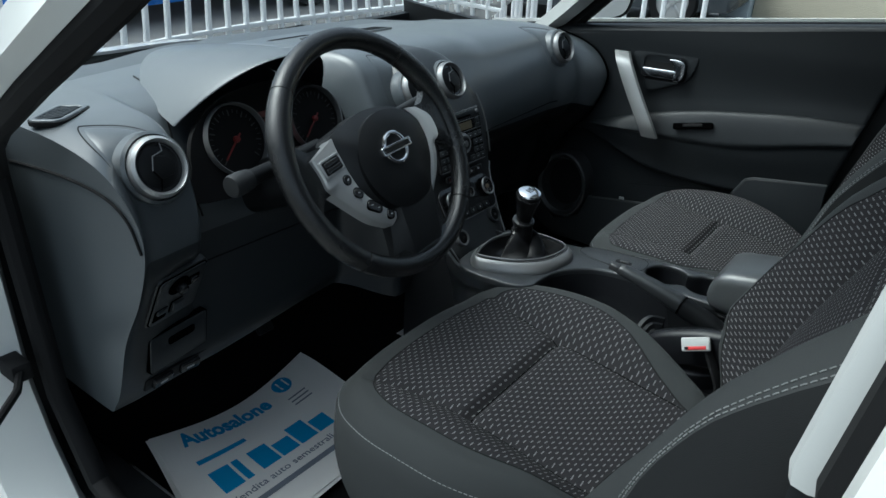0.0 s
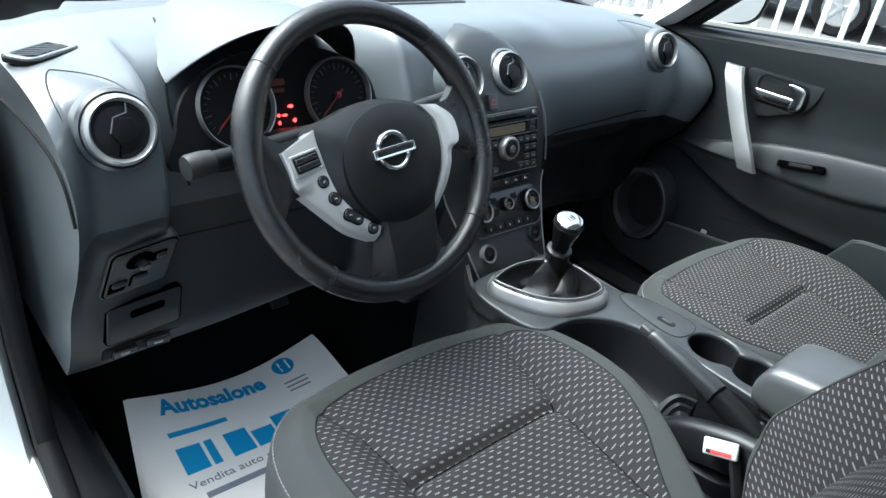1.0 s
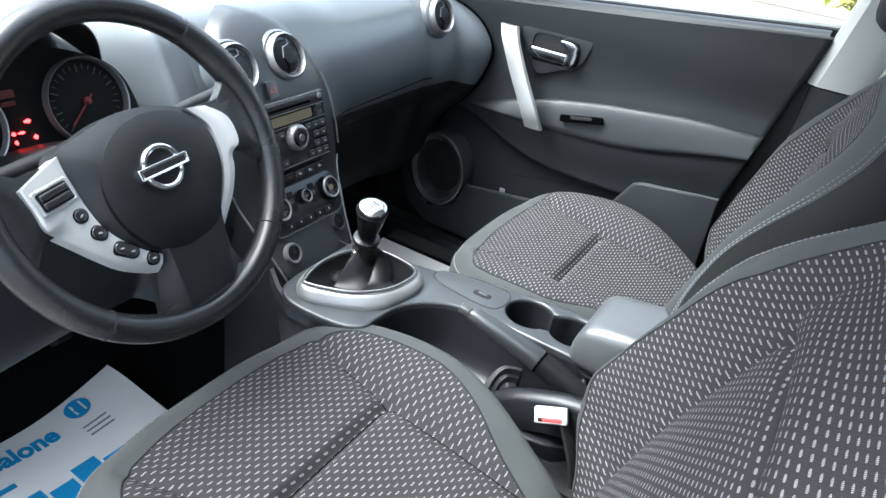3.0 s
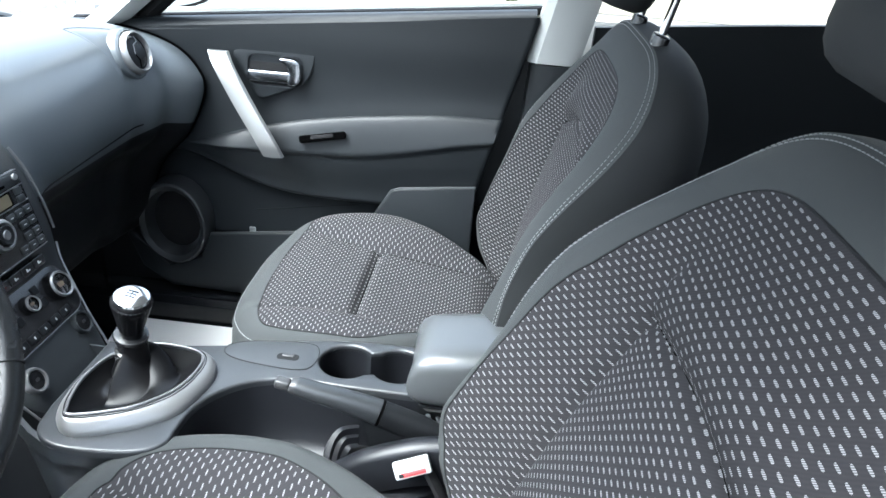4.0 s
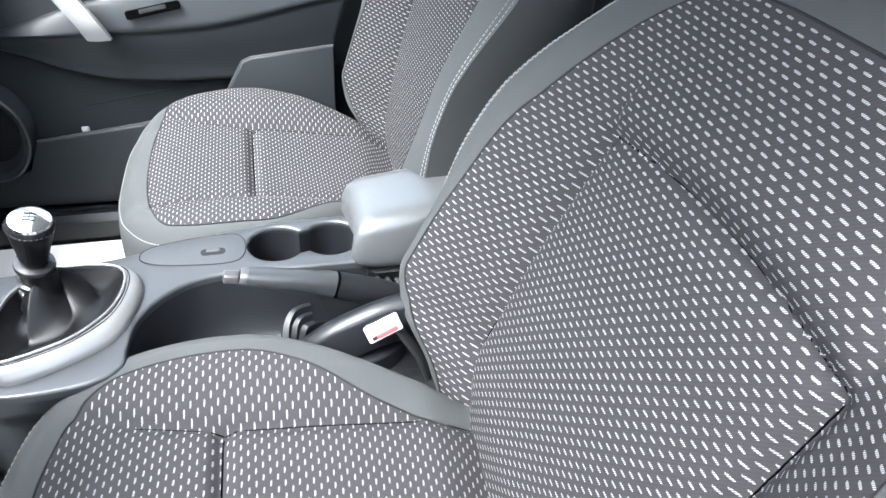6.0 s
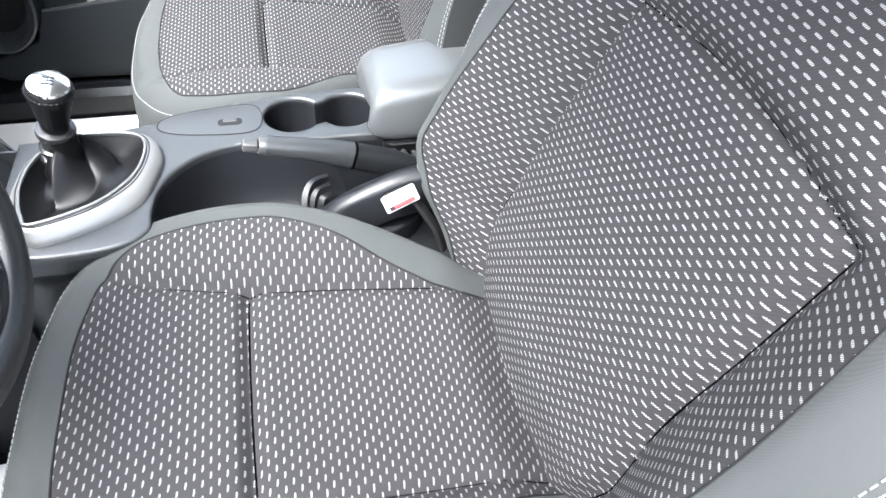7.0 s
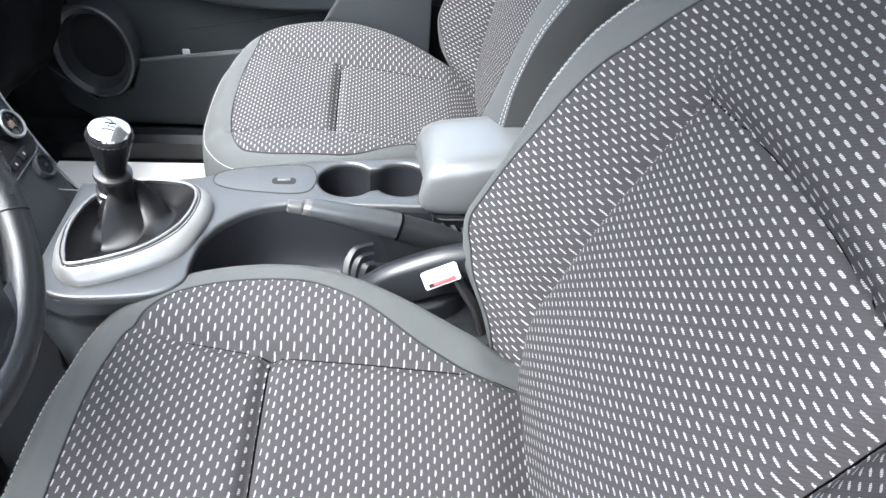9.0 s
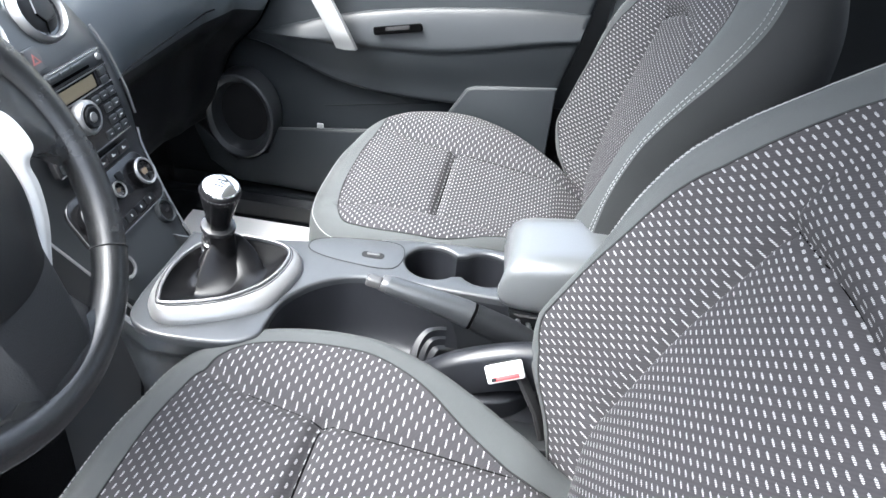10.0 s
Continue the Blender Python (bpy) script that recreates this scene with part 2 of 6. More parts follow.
def box(lo, hi, bevel=0.0, seg=2):
    bm = bmesh.new()
    lo, hi = Vector(lo), Vector(hi)
    bmesh.ops.create_cube(bm, size=1.0, matrix=Matrix.Translation((lo + hi) / 2) @ Matrix.Diagonal((*(hi - lo), 1)))
    if bevel:
        bmesh.ops.bevel(bm, geom=list(bm.edges), offset=bevel, segments=seg, affect="EDGES", profile=0.5)
    return bm_geo(bm)


def turned(profile, n=40, m=Matrix(), closed=False):
    """A body of revolution about z from (radius, height) pairs."""
    rings = [[(r * math.cos(2 * math.pi * k / n), r * math.sin(2 * math.pi * k / n), h) for k in range(n)] for r, h in profile]
    return xf(loft(rings, loop=closed), m)


def torus(R, r, n=48, k=12, m=Matrix(), sx=1.0, sy=1.0):
    rings = []
    for i in range(n):
        a = 2 * math.pi * i / n
        rings.append([((R + r * math.cos(b)) * math.cos(a) * sx, (R + r * math.cos(b)) * math.sin(a) * sy, r * math.sin(b)) for b in (2 * math.pi * j / k for j in range(k))])
    return xf(loft(rings, loop=True), m)


def catmull(pts, n=8, loop=False):
    pts = [Vector(p) for p in pts]
    out = []
    N = len(pts)
    for i in range(N if loop else N - 1):
        if loop:
            p0, p1, p2, p3 = (pts[(i + k) % N] for k in (-1, 0, 1, 2))
        else:
            p1, p2 = pts[i], pts[i + 1]
            p0 = pts[i - 1] if i else p1 * 2 - p2
            p3 = pts[i + 2] if i + 2 < N else p2 * 2 - p1
        for k in range(n):
            t = k / n
            out.append(0.5 * ((2 * p1) + (p2 - p0) * t + (2 * p0 - 5 * p1 + 4 * p2 - p3) * t * t + (3 * p1 - p0 - 3 * p2 + p3) * t ** 3))
    if not loop:
        out.append(pts[-1])
    return out


def tube(path, r, k=8, loop=False, flat=1.0):
    """A round bar along a path; r may be a number or one radius per point."""
    path = [Vector(p) for p in path]
    n = len(path)
    rings = []
    up = None
    for i, p in enumerate(path):
        a = path[(i - 1) % n] if (loop or i) else p
        b = path[(i + 1) % n] if (loop or i < n - 1) else p
        t = (b - a).normalized()
        if up is None:
            up = Vector((0, 0, 1)) if abs(t.z) < 0.9 else Vector((1, 0, 0))
        side = t.cross(up).normalized()
        up = side.cross(t).normalized()
        rr = r[i] if isinstance(r, (list, tuple)) else r
        rings.append([p + side * (rr * math.cos(2 * math.pi * j / k)) + up * (rr * flat * math.sin(2 * math.pi * j / k)) for j in range(k)])
    return loft(rings, loop=loop)


def plate(outline, z0, z1, holes=(), m=Matrix(), bevel=0.0):
    """A flat plate from a plan outline, with holes that go through."""
    bm = bmesh.new()
    loops = [list(outline)] + [list(h) for h in holes]
    for h in loops:
        vs = [bm.verts.new((p[0], p[1], z1)) for p in h]
        for a, b in zip(vs, vs[1:] + vs[:1]):
            bm.edges.new((a, b))
    bmesh.ops.triangle_fill(bm, use_beauty=True, edges=list(bm.edges), normal=(0, 0, 1))
    top = list(bm.faces)
    if abs(z1 - z0) > 1e-6:
        ext = bmesh.ops.extrude_face_region(bm, geom=top)
        bmesh.ops.translate(bm, vec=(0, 0, z0 - z1), verts=[g for g in ext["geom"] if isinstance(g, bmesh.types.BMVert)])
    if bevel:
        bm.normal_update()
        es = [e for e in bm.edges if len(e.link_faces) == 2 and e.calc_face_angle(0) > 0.7 and abs(e.verts[0].co.z - z1) < 1e-6 and abs(e.verts[1].co.z - z1) < 1e-6]
        bmesh.ops.bevel(bm, geom=es, offset=bevel, segments=3, affect="EDGES", profile=0.5)
    return xf(bm_geo(bm), m)


def rounded(w, h, r, n=6, cx=0.0, cy=0.0):
    """The outline of a rounded rectangle."""
    out = []
    for sx, sy, a0 in ((1, 1, 0), (-1, 1, 90), (-1, -1, 180), (1, -1, 270)):
        for k in range(n + 1):
            a = radians(a0 + 90 * k / n)
            out.append((cx + sx * (w / 2 - r) + r * math.cos(a), cy + sy * (h / 2 - r) + r * math.sin(a)))
    return out


def circle(r, n=32, cx=0.0, cy=0.0):
    return [(cx + r * math.cos(2 * math.pi * k / n), cy + r * math.sin(2 * math.pi * k / n)) for k in range(n)]


def facing(at, normal, up=(0, 0, 1)):
    """A frame whose z is the normal and whose y is as near to up as it goes."""
    z = Vector(normal).normalized()
    x = Vector(up).cross(z).normalized()
    y = z.cross(x)
    return Matrix.Translation(at) @ Matrix((x, y, z)).transposed().to_4x4()


def step(a, b, x):
    t = max(0.0, min(1.0, (x - a) / (b - a)))
    return t * t * (3 - 2 * t)


def lerp_rows(x, table):
    """Values of a table of (x, values...) at x, eased between its rows."""
    if x <= table[0][0]:
        return table[0][1]
    for (a, va), (b, vb) in zip(table, table[1:]):
        if x <= b:
            t = step(a, b, x)
            return [tuple(p + (q - p) * t for p, q in zip(pa, pb)) for pa, pb in zip(va, vb)]
    return table[-1][1]

# ---- seats ----
SEAT_L, SEAT_R = -0.337, 0.380
# the line of the sewn arc across a back (height, rise) and of the seam across a cushion
SEW = dict(arc=0.367, rise=0.0168, cross=0.1994)


def u_shape(half, back, start, depth, p, e, n_leg, n_arc, waist, fab=None, taper=0.0):
    """Points of a U: a leg, a rounded front, a leg back; e from 0 at the middle to 1 at the rim.
    With fab = (side, front), e runs to the edge of the woven cloth instead (e <= 1) and on to the rim (e <= 2)."""
    pts = []
    legs = [back + (start - back) * k / n_leg for k in range(n_leg)]
    dirs = [(-1.0, y, 0.0) for y in legs]
    for k in range(n_arc + 1):
        a = math.pi - math.pi * k / n_arc
        c, s = math.cos(a), math.sin(a)
        dirs.append((math.copysign(abs(c) ** (2 / p), c), start, abs(s) ** (2 / p)))
    dirs += [(1.0, y, 0.0) for y in reversed(legs)]
    for ux, y0, uy in dirs:
        f = e
        if fab:
            edge = fab[0] + (fab[1] - fab[0]) * step(0.62, 1.0, uy)
            edge -= fab[2] * 4 * abs(ux) ** p * uy ** p if len(fab) > 2 else 0.0
            edge *= 1 - abs(taper) * step(0.18, -0.03, y0) * (ux * taper > 0)
            f = e * edge if e <= 1 else edge + (1 - edge) * (e - 1)
        x, y = half * f * ux, y0 + depth * f * uy
        pts.append((x * (1 - waist[0] * step(back + waist[1], back, y)), y, f))
    return pts


def notch(d, w=0.009, deep=0.009):
    return -deep * math.exp(-(d / w) ** 2)


def line_gap(x, y, pts):
    """The distance of a plan point from a chain of points."""
    best = 9.0
    for (ax, ay), (bx, by) in zip(pts, pts[1:]):
        dx, dy = bx - ax, by - ay
        t = max(0.0, min(1.0, ((x - ax) * dx + (y - ay) * dy) / (dx * dx + dy * dy)))
        best = min(best, math.hypot(x - ax - t * dx, y - ay - t * dy))
    return best


CU = dict(half=0.2668, back=-0.10, start=0.1729, depth=0.2574, p=3.056, waist=(0.341, 0.286))
CU_SIDE = [(0.124, -0.10), (0.129, 0.08), (0.130, 0.20), (0.142, 0.29), (0.166, 0.36)]


def cushion_z(x, y, e):
    mid = 0.652 + 0.012 * step(-0.05, 0.25, y) - 0.010 * math.cos(min(1.0, abs(x) / 0.13) * math.pi / 2) * (1 - step(0.12, 0.25, y))
    rise = (0.034 - 0.020 * step(0.15, 0.38, y)) * step(0.120, 0.195, abs(x)) * step(-0.12, 0.10, y)
    back = -0.030 * step(-0.02, -0.10, y)
    edge = -0.034 * max(0.0, (e - 0.86) / 0.14) ** 2.0
    front = -0.016 * step(0.30, 0.42, y)
    seams = notch(line_gap(abs(x), y, CU_SIDE), 0.009, 0.009) * step(0.93, 0.72, e)
    if abs(x) < 0.14:
        seams += notch(y - SEW["cross"] - 0.004 * math.cos(x * 9), 0.009, 0.013) * step(0.138, 0.126, abs(x))
    return mid + rise + back + edge + front + seams


BK = dict(half=0.3276, back=-0.07, start=0.1018, depth=0.4986, p=4.18, waist=(0.34, 0.18))
BK_FAB = (0.827, 0.883, 0.0463)
BK_SIDE = [(0.1525, -0.02), (0.1824, 0.06), (0.1752, 0.15), (0.1775, 0.25), (0.1758, 0.36), (0.1607, 0.47)]
BOLSTER = [(-0.07, (0.0463,)), (-0.02, (0.0695,)), (0.02, (0.0904,)), (0.06, (0.1019,)), (0.12, (0.0867,)), (0.20, (0.0767,)), (0.25, (0.0702,)), (0.31, (0.0713,)), (0.37, (0.059,)), (0.42, (0.0386,)), (0.48, (0.0161,)), (0.54, (0.0,))]


def ramp(v, table):
    """Straight steps through a table of (value, (result,))."""
    for (a, (ra,)), (b, (rb,)) in zip(table, table[1:]):
        if v <= b:
            return ra + (rb - ra) * max(0.0, (v - a) / (b - a))
    return table[-1][1][0]


def fan_half(s):
    return ramp(s, [(b, (a,)) for a, b in BK_SIDE])


def arc_line(x):
    return SEW["arc"] + SEW["rise"] * math.cos(min(1.0, abs(x) / 0.175) * math.pi / 2)


def bolster_h(x, s):
    w = fan_half(s)
    return (ramp(s - 0.03, BOLSTER) + ramp(s, BOLSTER) + ramp(s + 0.03, BOLSTER)) / 3 * step(w - 0.006, w + 0.106, abs(x))


def back_h(x, s, e):
    lumbar = 0.012 * math.exp(-((s - 0.18) / 0.14) ** 2) - 0.010 * step(0.38, 0.66, s)
    edge = -(0.008 + 0.024 * step(0.30, 0.55, s) + 0.045 * step(0.27, 0.06, s)) * max(0.0, (e - 0.82) / 0.18) ** 2.0
    low = -0.012 * step(0.045, -0.02, s)
    seams = notch(line_gap(abs(x), s, BK_SIDE[:5]), 0.010, 0.013)
    if abs(x) < 0.18:
        seams += (notch(s - arc_line(x), 0.008, 0.012) + 0.012 * math.exp(-((s - arc_line(x) - 0.035) / 0.03) ** 2)) * step(0.182, 0.160, abs(x))
    crown = 0.009 * max(0.0, 1 - (x / fan_half(s)) ** 2) ** 0.6 * step(0.40, 0.33, s)
    return lumbar + bolster_h(x, s) + edge + low + seams + crown


def banded(shape, fab, levels, n_leg, n_arc, place, spread=lambda x, y: x):
    """Rows of a padded panel with cloth coordinates: levels 0 to 1 are woven cloth, 1 to 2 the border."""
    rows, uv, plan = [], [], []
    for e in levels:
        pts = u_shape(e=e, n_leg=n_leg, n_arc=n_arc, fab=fab, **shape)
        rows.append([place(x, y, f) for x, y, f in pts])
        uv += [(y + 1, spread(x, y) + 1) for x, y, f in pts]
        plan += pts
    return rows, uv, plan


def stitched(path, on=0.0048, off=0.0022, r=0.0008):
    """A row of single stitches along a line."""
    cum = [0.0]
    for a, b in zip(path, path[1:]):
        cum.append(cum[-1] + (b - a).length)

    def at(d, k):
        while k < len(cum) - 2 and cum[k + 1] < d:
            k += 1
        return path[k].lerp(path[k + 1], min(1.0, (d - cum[k]) / max(1e-9, cum[k + 1] - cum[k]))), k

    out, d, k = [], 0.0, 0
    while d + on < cum[-1]:
        a, k = at(d, k)
        b, k2 = at(d + on, k)
        out.append(tube([a, a.lerp(b, 0.5) + Vector((0, 0, 0.0003)), b], r, 4))
        d += on + off
    return join(*out)


def front_seat(label, recline, CU_FAB, taper, lift, foot, sew, cloth):
    """A front seat about its own origin; recline: degrees by which the back leans; lift: height of the cushion's padding; foot: where the back starts."""
    SEW.update(sew)
    BK_O = Vector((0.0076, foot, 0.6486))
    BK_U = Vector((0, -math.sin(radians(recline)), math.cos(radians(recline))))
    BK_N = Vector((0, math.cos(radians(recline)), math.sin(radians(recline))))
    cu = dict(CU, taper=taper)

    def back_point(x, s, h):
        return BK_O + Vector((x, 0, 0)) + BK_U * s + BK_N * h

    def cu_point(x, y, e, d=0.0):
        return Vector((x, y - 0.0125, cushion_z(x, y, e) + lift + 0.0776 * (y - 0.15) + d))

    seat = thing("front_seat", (0, 0, 0), label, "car seat", "front seats")
    lv = [k / 62 for k in range(63)]
    rows, uv, plan = banded(cu, CU_FAB, lv, 60, 110, cu_point)
    geo = loft(rows, closed=False)
    cush = part("seat_cushion", geo, cloth[0], seat, "dark cloth with pale woven dashes and sewn seams", 60, uv)
    lv = [1 + k / 16 for k in range(17)]
    rows, uv, plan = banded(cu, CU_FAB, lv, 40, 80, cu_point)
    last = rows[-1]
    for k in range(1, 11):
        out = 0.010 * math.sin(k / 10 * math.pi)
        row = []
        for p in last:
            d = Vector((p.x, max(0, p.y - 0.15), 0))
            d = d.normalized() if d.length > 1e-6 else Vector((0, 1, 0))
            low = 0.46 + 0.03 * step(0.0, 0.4, p.y)
            row.append(Vector((p.x, p.y, p.z + (low - p.z) * k / 10)) + d * (out - 0.03 * (k / 10) ** 2))
        rows.append(row)
    part("cushion_border", loft(rows, closed=False), CLOTH, seat, "plain grey cloth border", 60)
    pts = u_shape(e=1.93, n_leg=150, n_arc=300, fab=CU_FAB, **cu)
    part("stitching", stitched([cu_point(x, y, f, 0.0007) for x, y, f in pts]), STITCH, seat, "pale grey thread")
    part("cloth_edge", tube([cu_point(x, y, f, -0.0006) for x, y, f in u_shape(e=1.0, n_leg=60, n_arc=120, fab=CU_FAB, **cu)], 0.0016, 6), RUBBER, seat, "sunk seam round the woven cloth")
    # dark tubes along the sewn seams paint in the shade of their trenches
    for sx in (-1, 1):
        part("seam", tube([cu_point(sx * p.x, p.y, 0.5, -0.0003) for p in catmull([(a, c, 0) for a, c in CU_SIDE[:4]], 8)], 0.0009, 6), SEAM, seat, "sunk sewn seam, drawn dark for the shade in it")
    part("seam", tube([cu_point(x, SEW["cross"] + 0.004 * math.cos(x * 9), 0.5, -0.0003) for x in [-0.126 + 0.0063 * k for k in range(41)]], 0.0014, 6), SEAM, seat, "sunk sewn seam, drawn dark for the shade in it")
    part("seat_base", join(box((-0.235, -0.12, 0.36), (0.235, 0.36, 0.50), 0.02), box((-0.22, -0.1, 0.285), (-0.17, 0.34, 0.37), 0.006), box((0.17, -0.1, 0.285), (0.22, 0.34, 0.37), 0.006)), HARD, seat)
    # backrest
    lv = [k / 66 for k in range(67)]
    rows, uv, plan = banded(BK, BK_FAB, lv, 60, 130, lambda x, s, e: back_point(x, s, back_h(x, s, e)), lambda x, s: x + math.copysign(0.5 * bolster_h(x, s), x))
    geo = loft(rows, closed=False)
    slots = []
    for f in geo[1]:
        x = sum(plan[i][0] for i in f) / 4
        s = sum(plan[i][1] for i in f) / 4
        side = [a + (b - a) * min(1, max(0, (s - sa) / (sb - sa))) for (a, sa), (b, sb) in zip(BK_SIDE, BK_SIDE[1:]) if sa <= s <= sb]
        slots.append(1 if side and abs(x) < side[0] and s < arc_line(x) else 0)
    part("backrest", geo, list(cloth[1:]), seat, "dark cloth with pale woven dashes and a fan-shaped middle panel", 60, uv, slots)
    lv = [1 + k / 18 for k in range(19)]
    rows, uv, plan = banded(BK, BK_FAB, lv, 40, 90, lambda x, s, e: back_point(x, s, back_h(x, s, e)))
    part("backrest_border", loft(rows, closed=False), CLOTH, seat, "plain grey cloth border", 60)
    rim = u_shape(e=1.0, n_leg=40, n_arc=90, **BK)
    rows = []
    for k in range(11):
        g = k / 10
        row = []
        for x, s, _ in rim:
            h = back_h(x, s, 1.0)
            inn = 1 + 0.035 * math.sin(g * math.pi * 0.8) - 0.10 * g ** 3
            row.append(back_point(x * inn, 0.215 + (s - 0.215) * inn if s > 0.215 else s, h + (-0.135 - h) * g))
        rows.append(row)
    for k in range(1, 7):
        g = 1 - k / 6
        rows.append([back_point(p[0] * 0.9 * g, 0.215 + (p[1] - 0.215) * 0.9 * g if p[1] > 0.215 else p[1], -0.135 - 0.02 * (1 - g * g)) for p in rim])
    part("backrest_shell", loft(rows, closed=False), SIDECLOTH, seat, "black cloth sides and back", 60)
    for e in (1.86, 1.95):
        pts = u_shape(e=e, n_leg=150, n_arc=300, fab=BK_FAB, **BK)
        part("stitching", stitched([back_point(x, s, back_h(x, s, f) + 0.0007) for x, s, f in pts], r=0.00065), STITCH, seat, "pale grey thread")
    part("cloth_edge", tube([back_point(x, s, back_h(x, s, f) - 0.0006) for x, s, f in u_shape(e=1.0, n_leg=60, n_arc=130, fab=BK_FAB, **BK)], 0.0016, 6), RUBBER, seat, "sunk seam round the woven cloth")
    # the back's seams get the same dark tubes for their shade
    part("seam", tube([back_point(x, arc_line(x), back_h(x, arc_line(x), 0.5) - 0.0002) for x in [-0.172 + 0.0086 * k for k in range(41)]], 0.0013, 6), SEAM, seat, "sunk sewn seam, drawn dark for the shade in it")
    for sx in (-1, 1):
        line = [(p.x, p.y) for p in catmull([(a, c, 0) for a, c in BK_SIDE[:5]], 12)]
        part("seam", tube([back_point(sx * a, c, back_h(a, c, 0.5) + 0.0002) for a, c in line], 0.0011, 6), SEAM, seat, "sunk sewn seam, drawn dark for the shade in it")
    # headrest on two posts
    for sx in (-0.098, 0.098):
        foot = back_point(sx, 0.603, -0.052)
        part("post_sleeve", plate(rounded(0.042, 0.024, 0.011), -0.02, 0.014, m=Matrix.Translation(foot) @ Matrix((Vector((1, 0, 0)), BK_N, BK_U)).transposed().to_4x4(), bevel=0.004), GLOSSY, seat, "glossy black plastic sleeve")
        part("headrest_post", tube([foot, foot + BK_U * 0.12], 0.0065, 12), CHROME, seat, "bright steel")
    rings = []
    for k in range(15):
        a = -math.pi / 2 + math.pi * k / 14
        r, hgt = max(0.02, math.cos(a)) ** 0.30, math.sin(a)
        c = back_point(0, 0.728 + 0.100 * math.copysign(abs(hgt) ** 0.7, hgt), 0.020)
        rings.append([c + Vector((0.147 * r * math.copysign(abs(math.cos(b)) ** 0.7, math.cos(b)), 0, 0)) + BK_N * (0.055 * r * math.copysign(abs(math.sin(b)) ** 0.8, math.sin(b))) for b in (2 * math.pi * j / 32 for j in range(32))])
    part("headrest", loft(rings), SIDECLOTH, seat, "black cloth headrest", 60)
    return seat


driver_seat = front_seat("black cloth driver's seat with pale woven dashes and grey border", 21.5, (0.80, 0.79, -0.0188), 0.165, 0.0298, -0.0933, dict(arc=0.367, rise=0.0168, cross=0.1994), (FABRIC_SEAT, FABRIC_WIDE, FABRIC_FINE))
passenger_seat = front_seat("black cloth passenger seat, more upright, with pale woven dashes", 12.55, (0.9115, 0.787, -0.0188), -0.165, 0.0639, -0.1073, dict(arc=0.382, rise=0.0456, cross=0.1865), (FABRIC_SMALL, FABRIC_WIDE_SMALL, FABRIC_FINE_SMALL))
driver_seat.location = (SEAT_L, 0, 0)
passenger_seat.location = (SEAT_R, -0.0172, -0.0085)
passenger_seat.scale = (0.9458, 0.8996, 0.9604)

# rear bench
bench = thing("rear_bench", (0, -0.7, 0.28), "dark cloth rear bench seat behind the front seats", "car seat")
rows, uv = [], []
for i in range(31):
    x = -0.62 + 1.24 * i / 30
    row = []
    for k in range(25):
        t = k / 24
        if t < 0.45:
            y, z = -0.49 - 0.28 * t / 0.45, 0.64 - 0.03 * t / 0.45 - 0.05 * max(0, 1 - t / 0.08) ** 2
        else:
            q = (t - 0.45) / 0.55
            y, z = -0.77 - 0.15 * q, 0.61 + 0.57 * q - 0.03 * max(0, (q - 0.9) / 0.1) ** 2
        row.append(Vector((x, y + 0.01 * math.cos(x * 9), z + 0.008 * math.cos(x * 14))))
        uv.append((t * 1.1 + 1, x + 1))
    rows.append(row)
geo = loft(rows, closed=False)
edged = [1 if abs(sum(geo[0][i][0] for i in f) / len(f)) > 0.57 else 0 for f in geo[1]]
part("bench_cover", geo, [FABRIC_WIDE, CLOTH], bench, "dark cloth with pale woven dashes and a grey border", 60, uv, edged)
part("bench_base", box((-0.61, -0.80, 0.285), (0.61, -0.51, 0.585), 0.02), SIDECLOTH, bench)
part("bench_back", xf(box((-0.62, -0.06, 0.0), (0.62, -0.02, 0.56), 0.015), Matrix.Translation((0, -0.785, 0.60)) @ Matrix.Rotation(radians(14.7), 4, "X")), SIDECLOTH, bench)
for i, x in enumerate((-0.38, 0.38)):
    hr = thing("rear_headrest", (x, -0.95, 1.17), "black cloth headrest on the rear bench", "headrest", "rear headrests")
    part("cushion", box((x - 0.13, -1.01, 1.20), (x + 0.13, -0.91, 1.34), 0.04, 4), SIDECLOTH, hr)
    part("post", tube([(x, -0.955, 1.13), (x, -0.955, 1.22)], 0.006), CHROME, hr)

# ---- dashboard ----
def smooth_loop(pts, n=5):
    return [(p.x, p.y) for p in catmull([(*p, 0) for p in pts], n, True)]


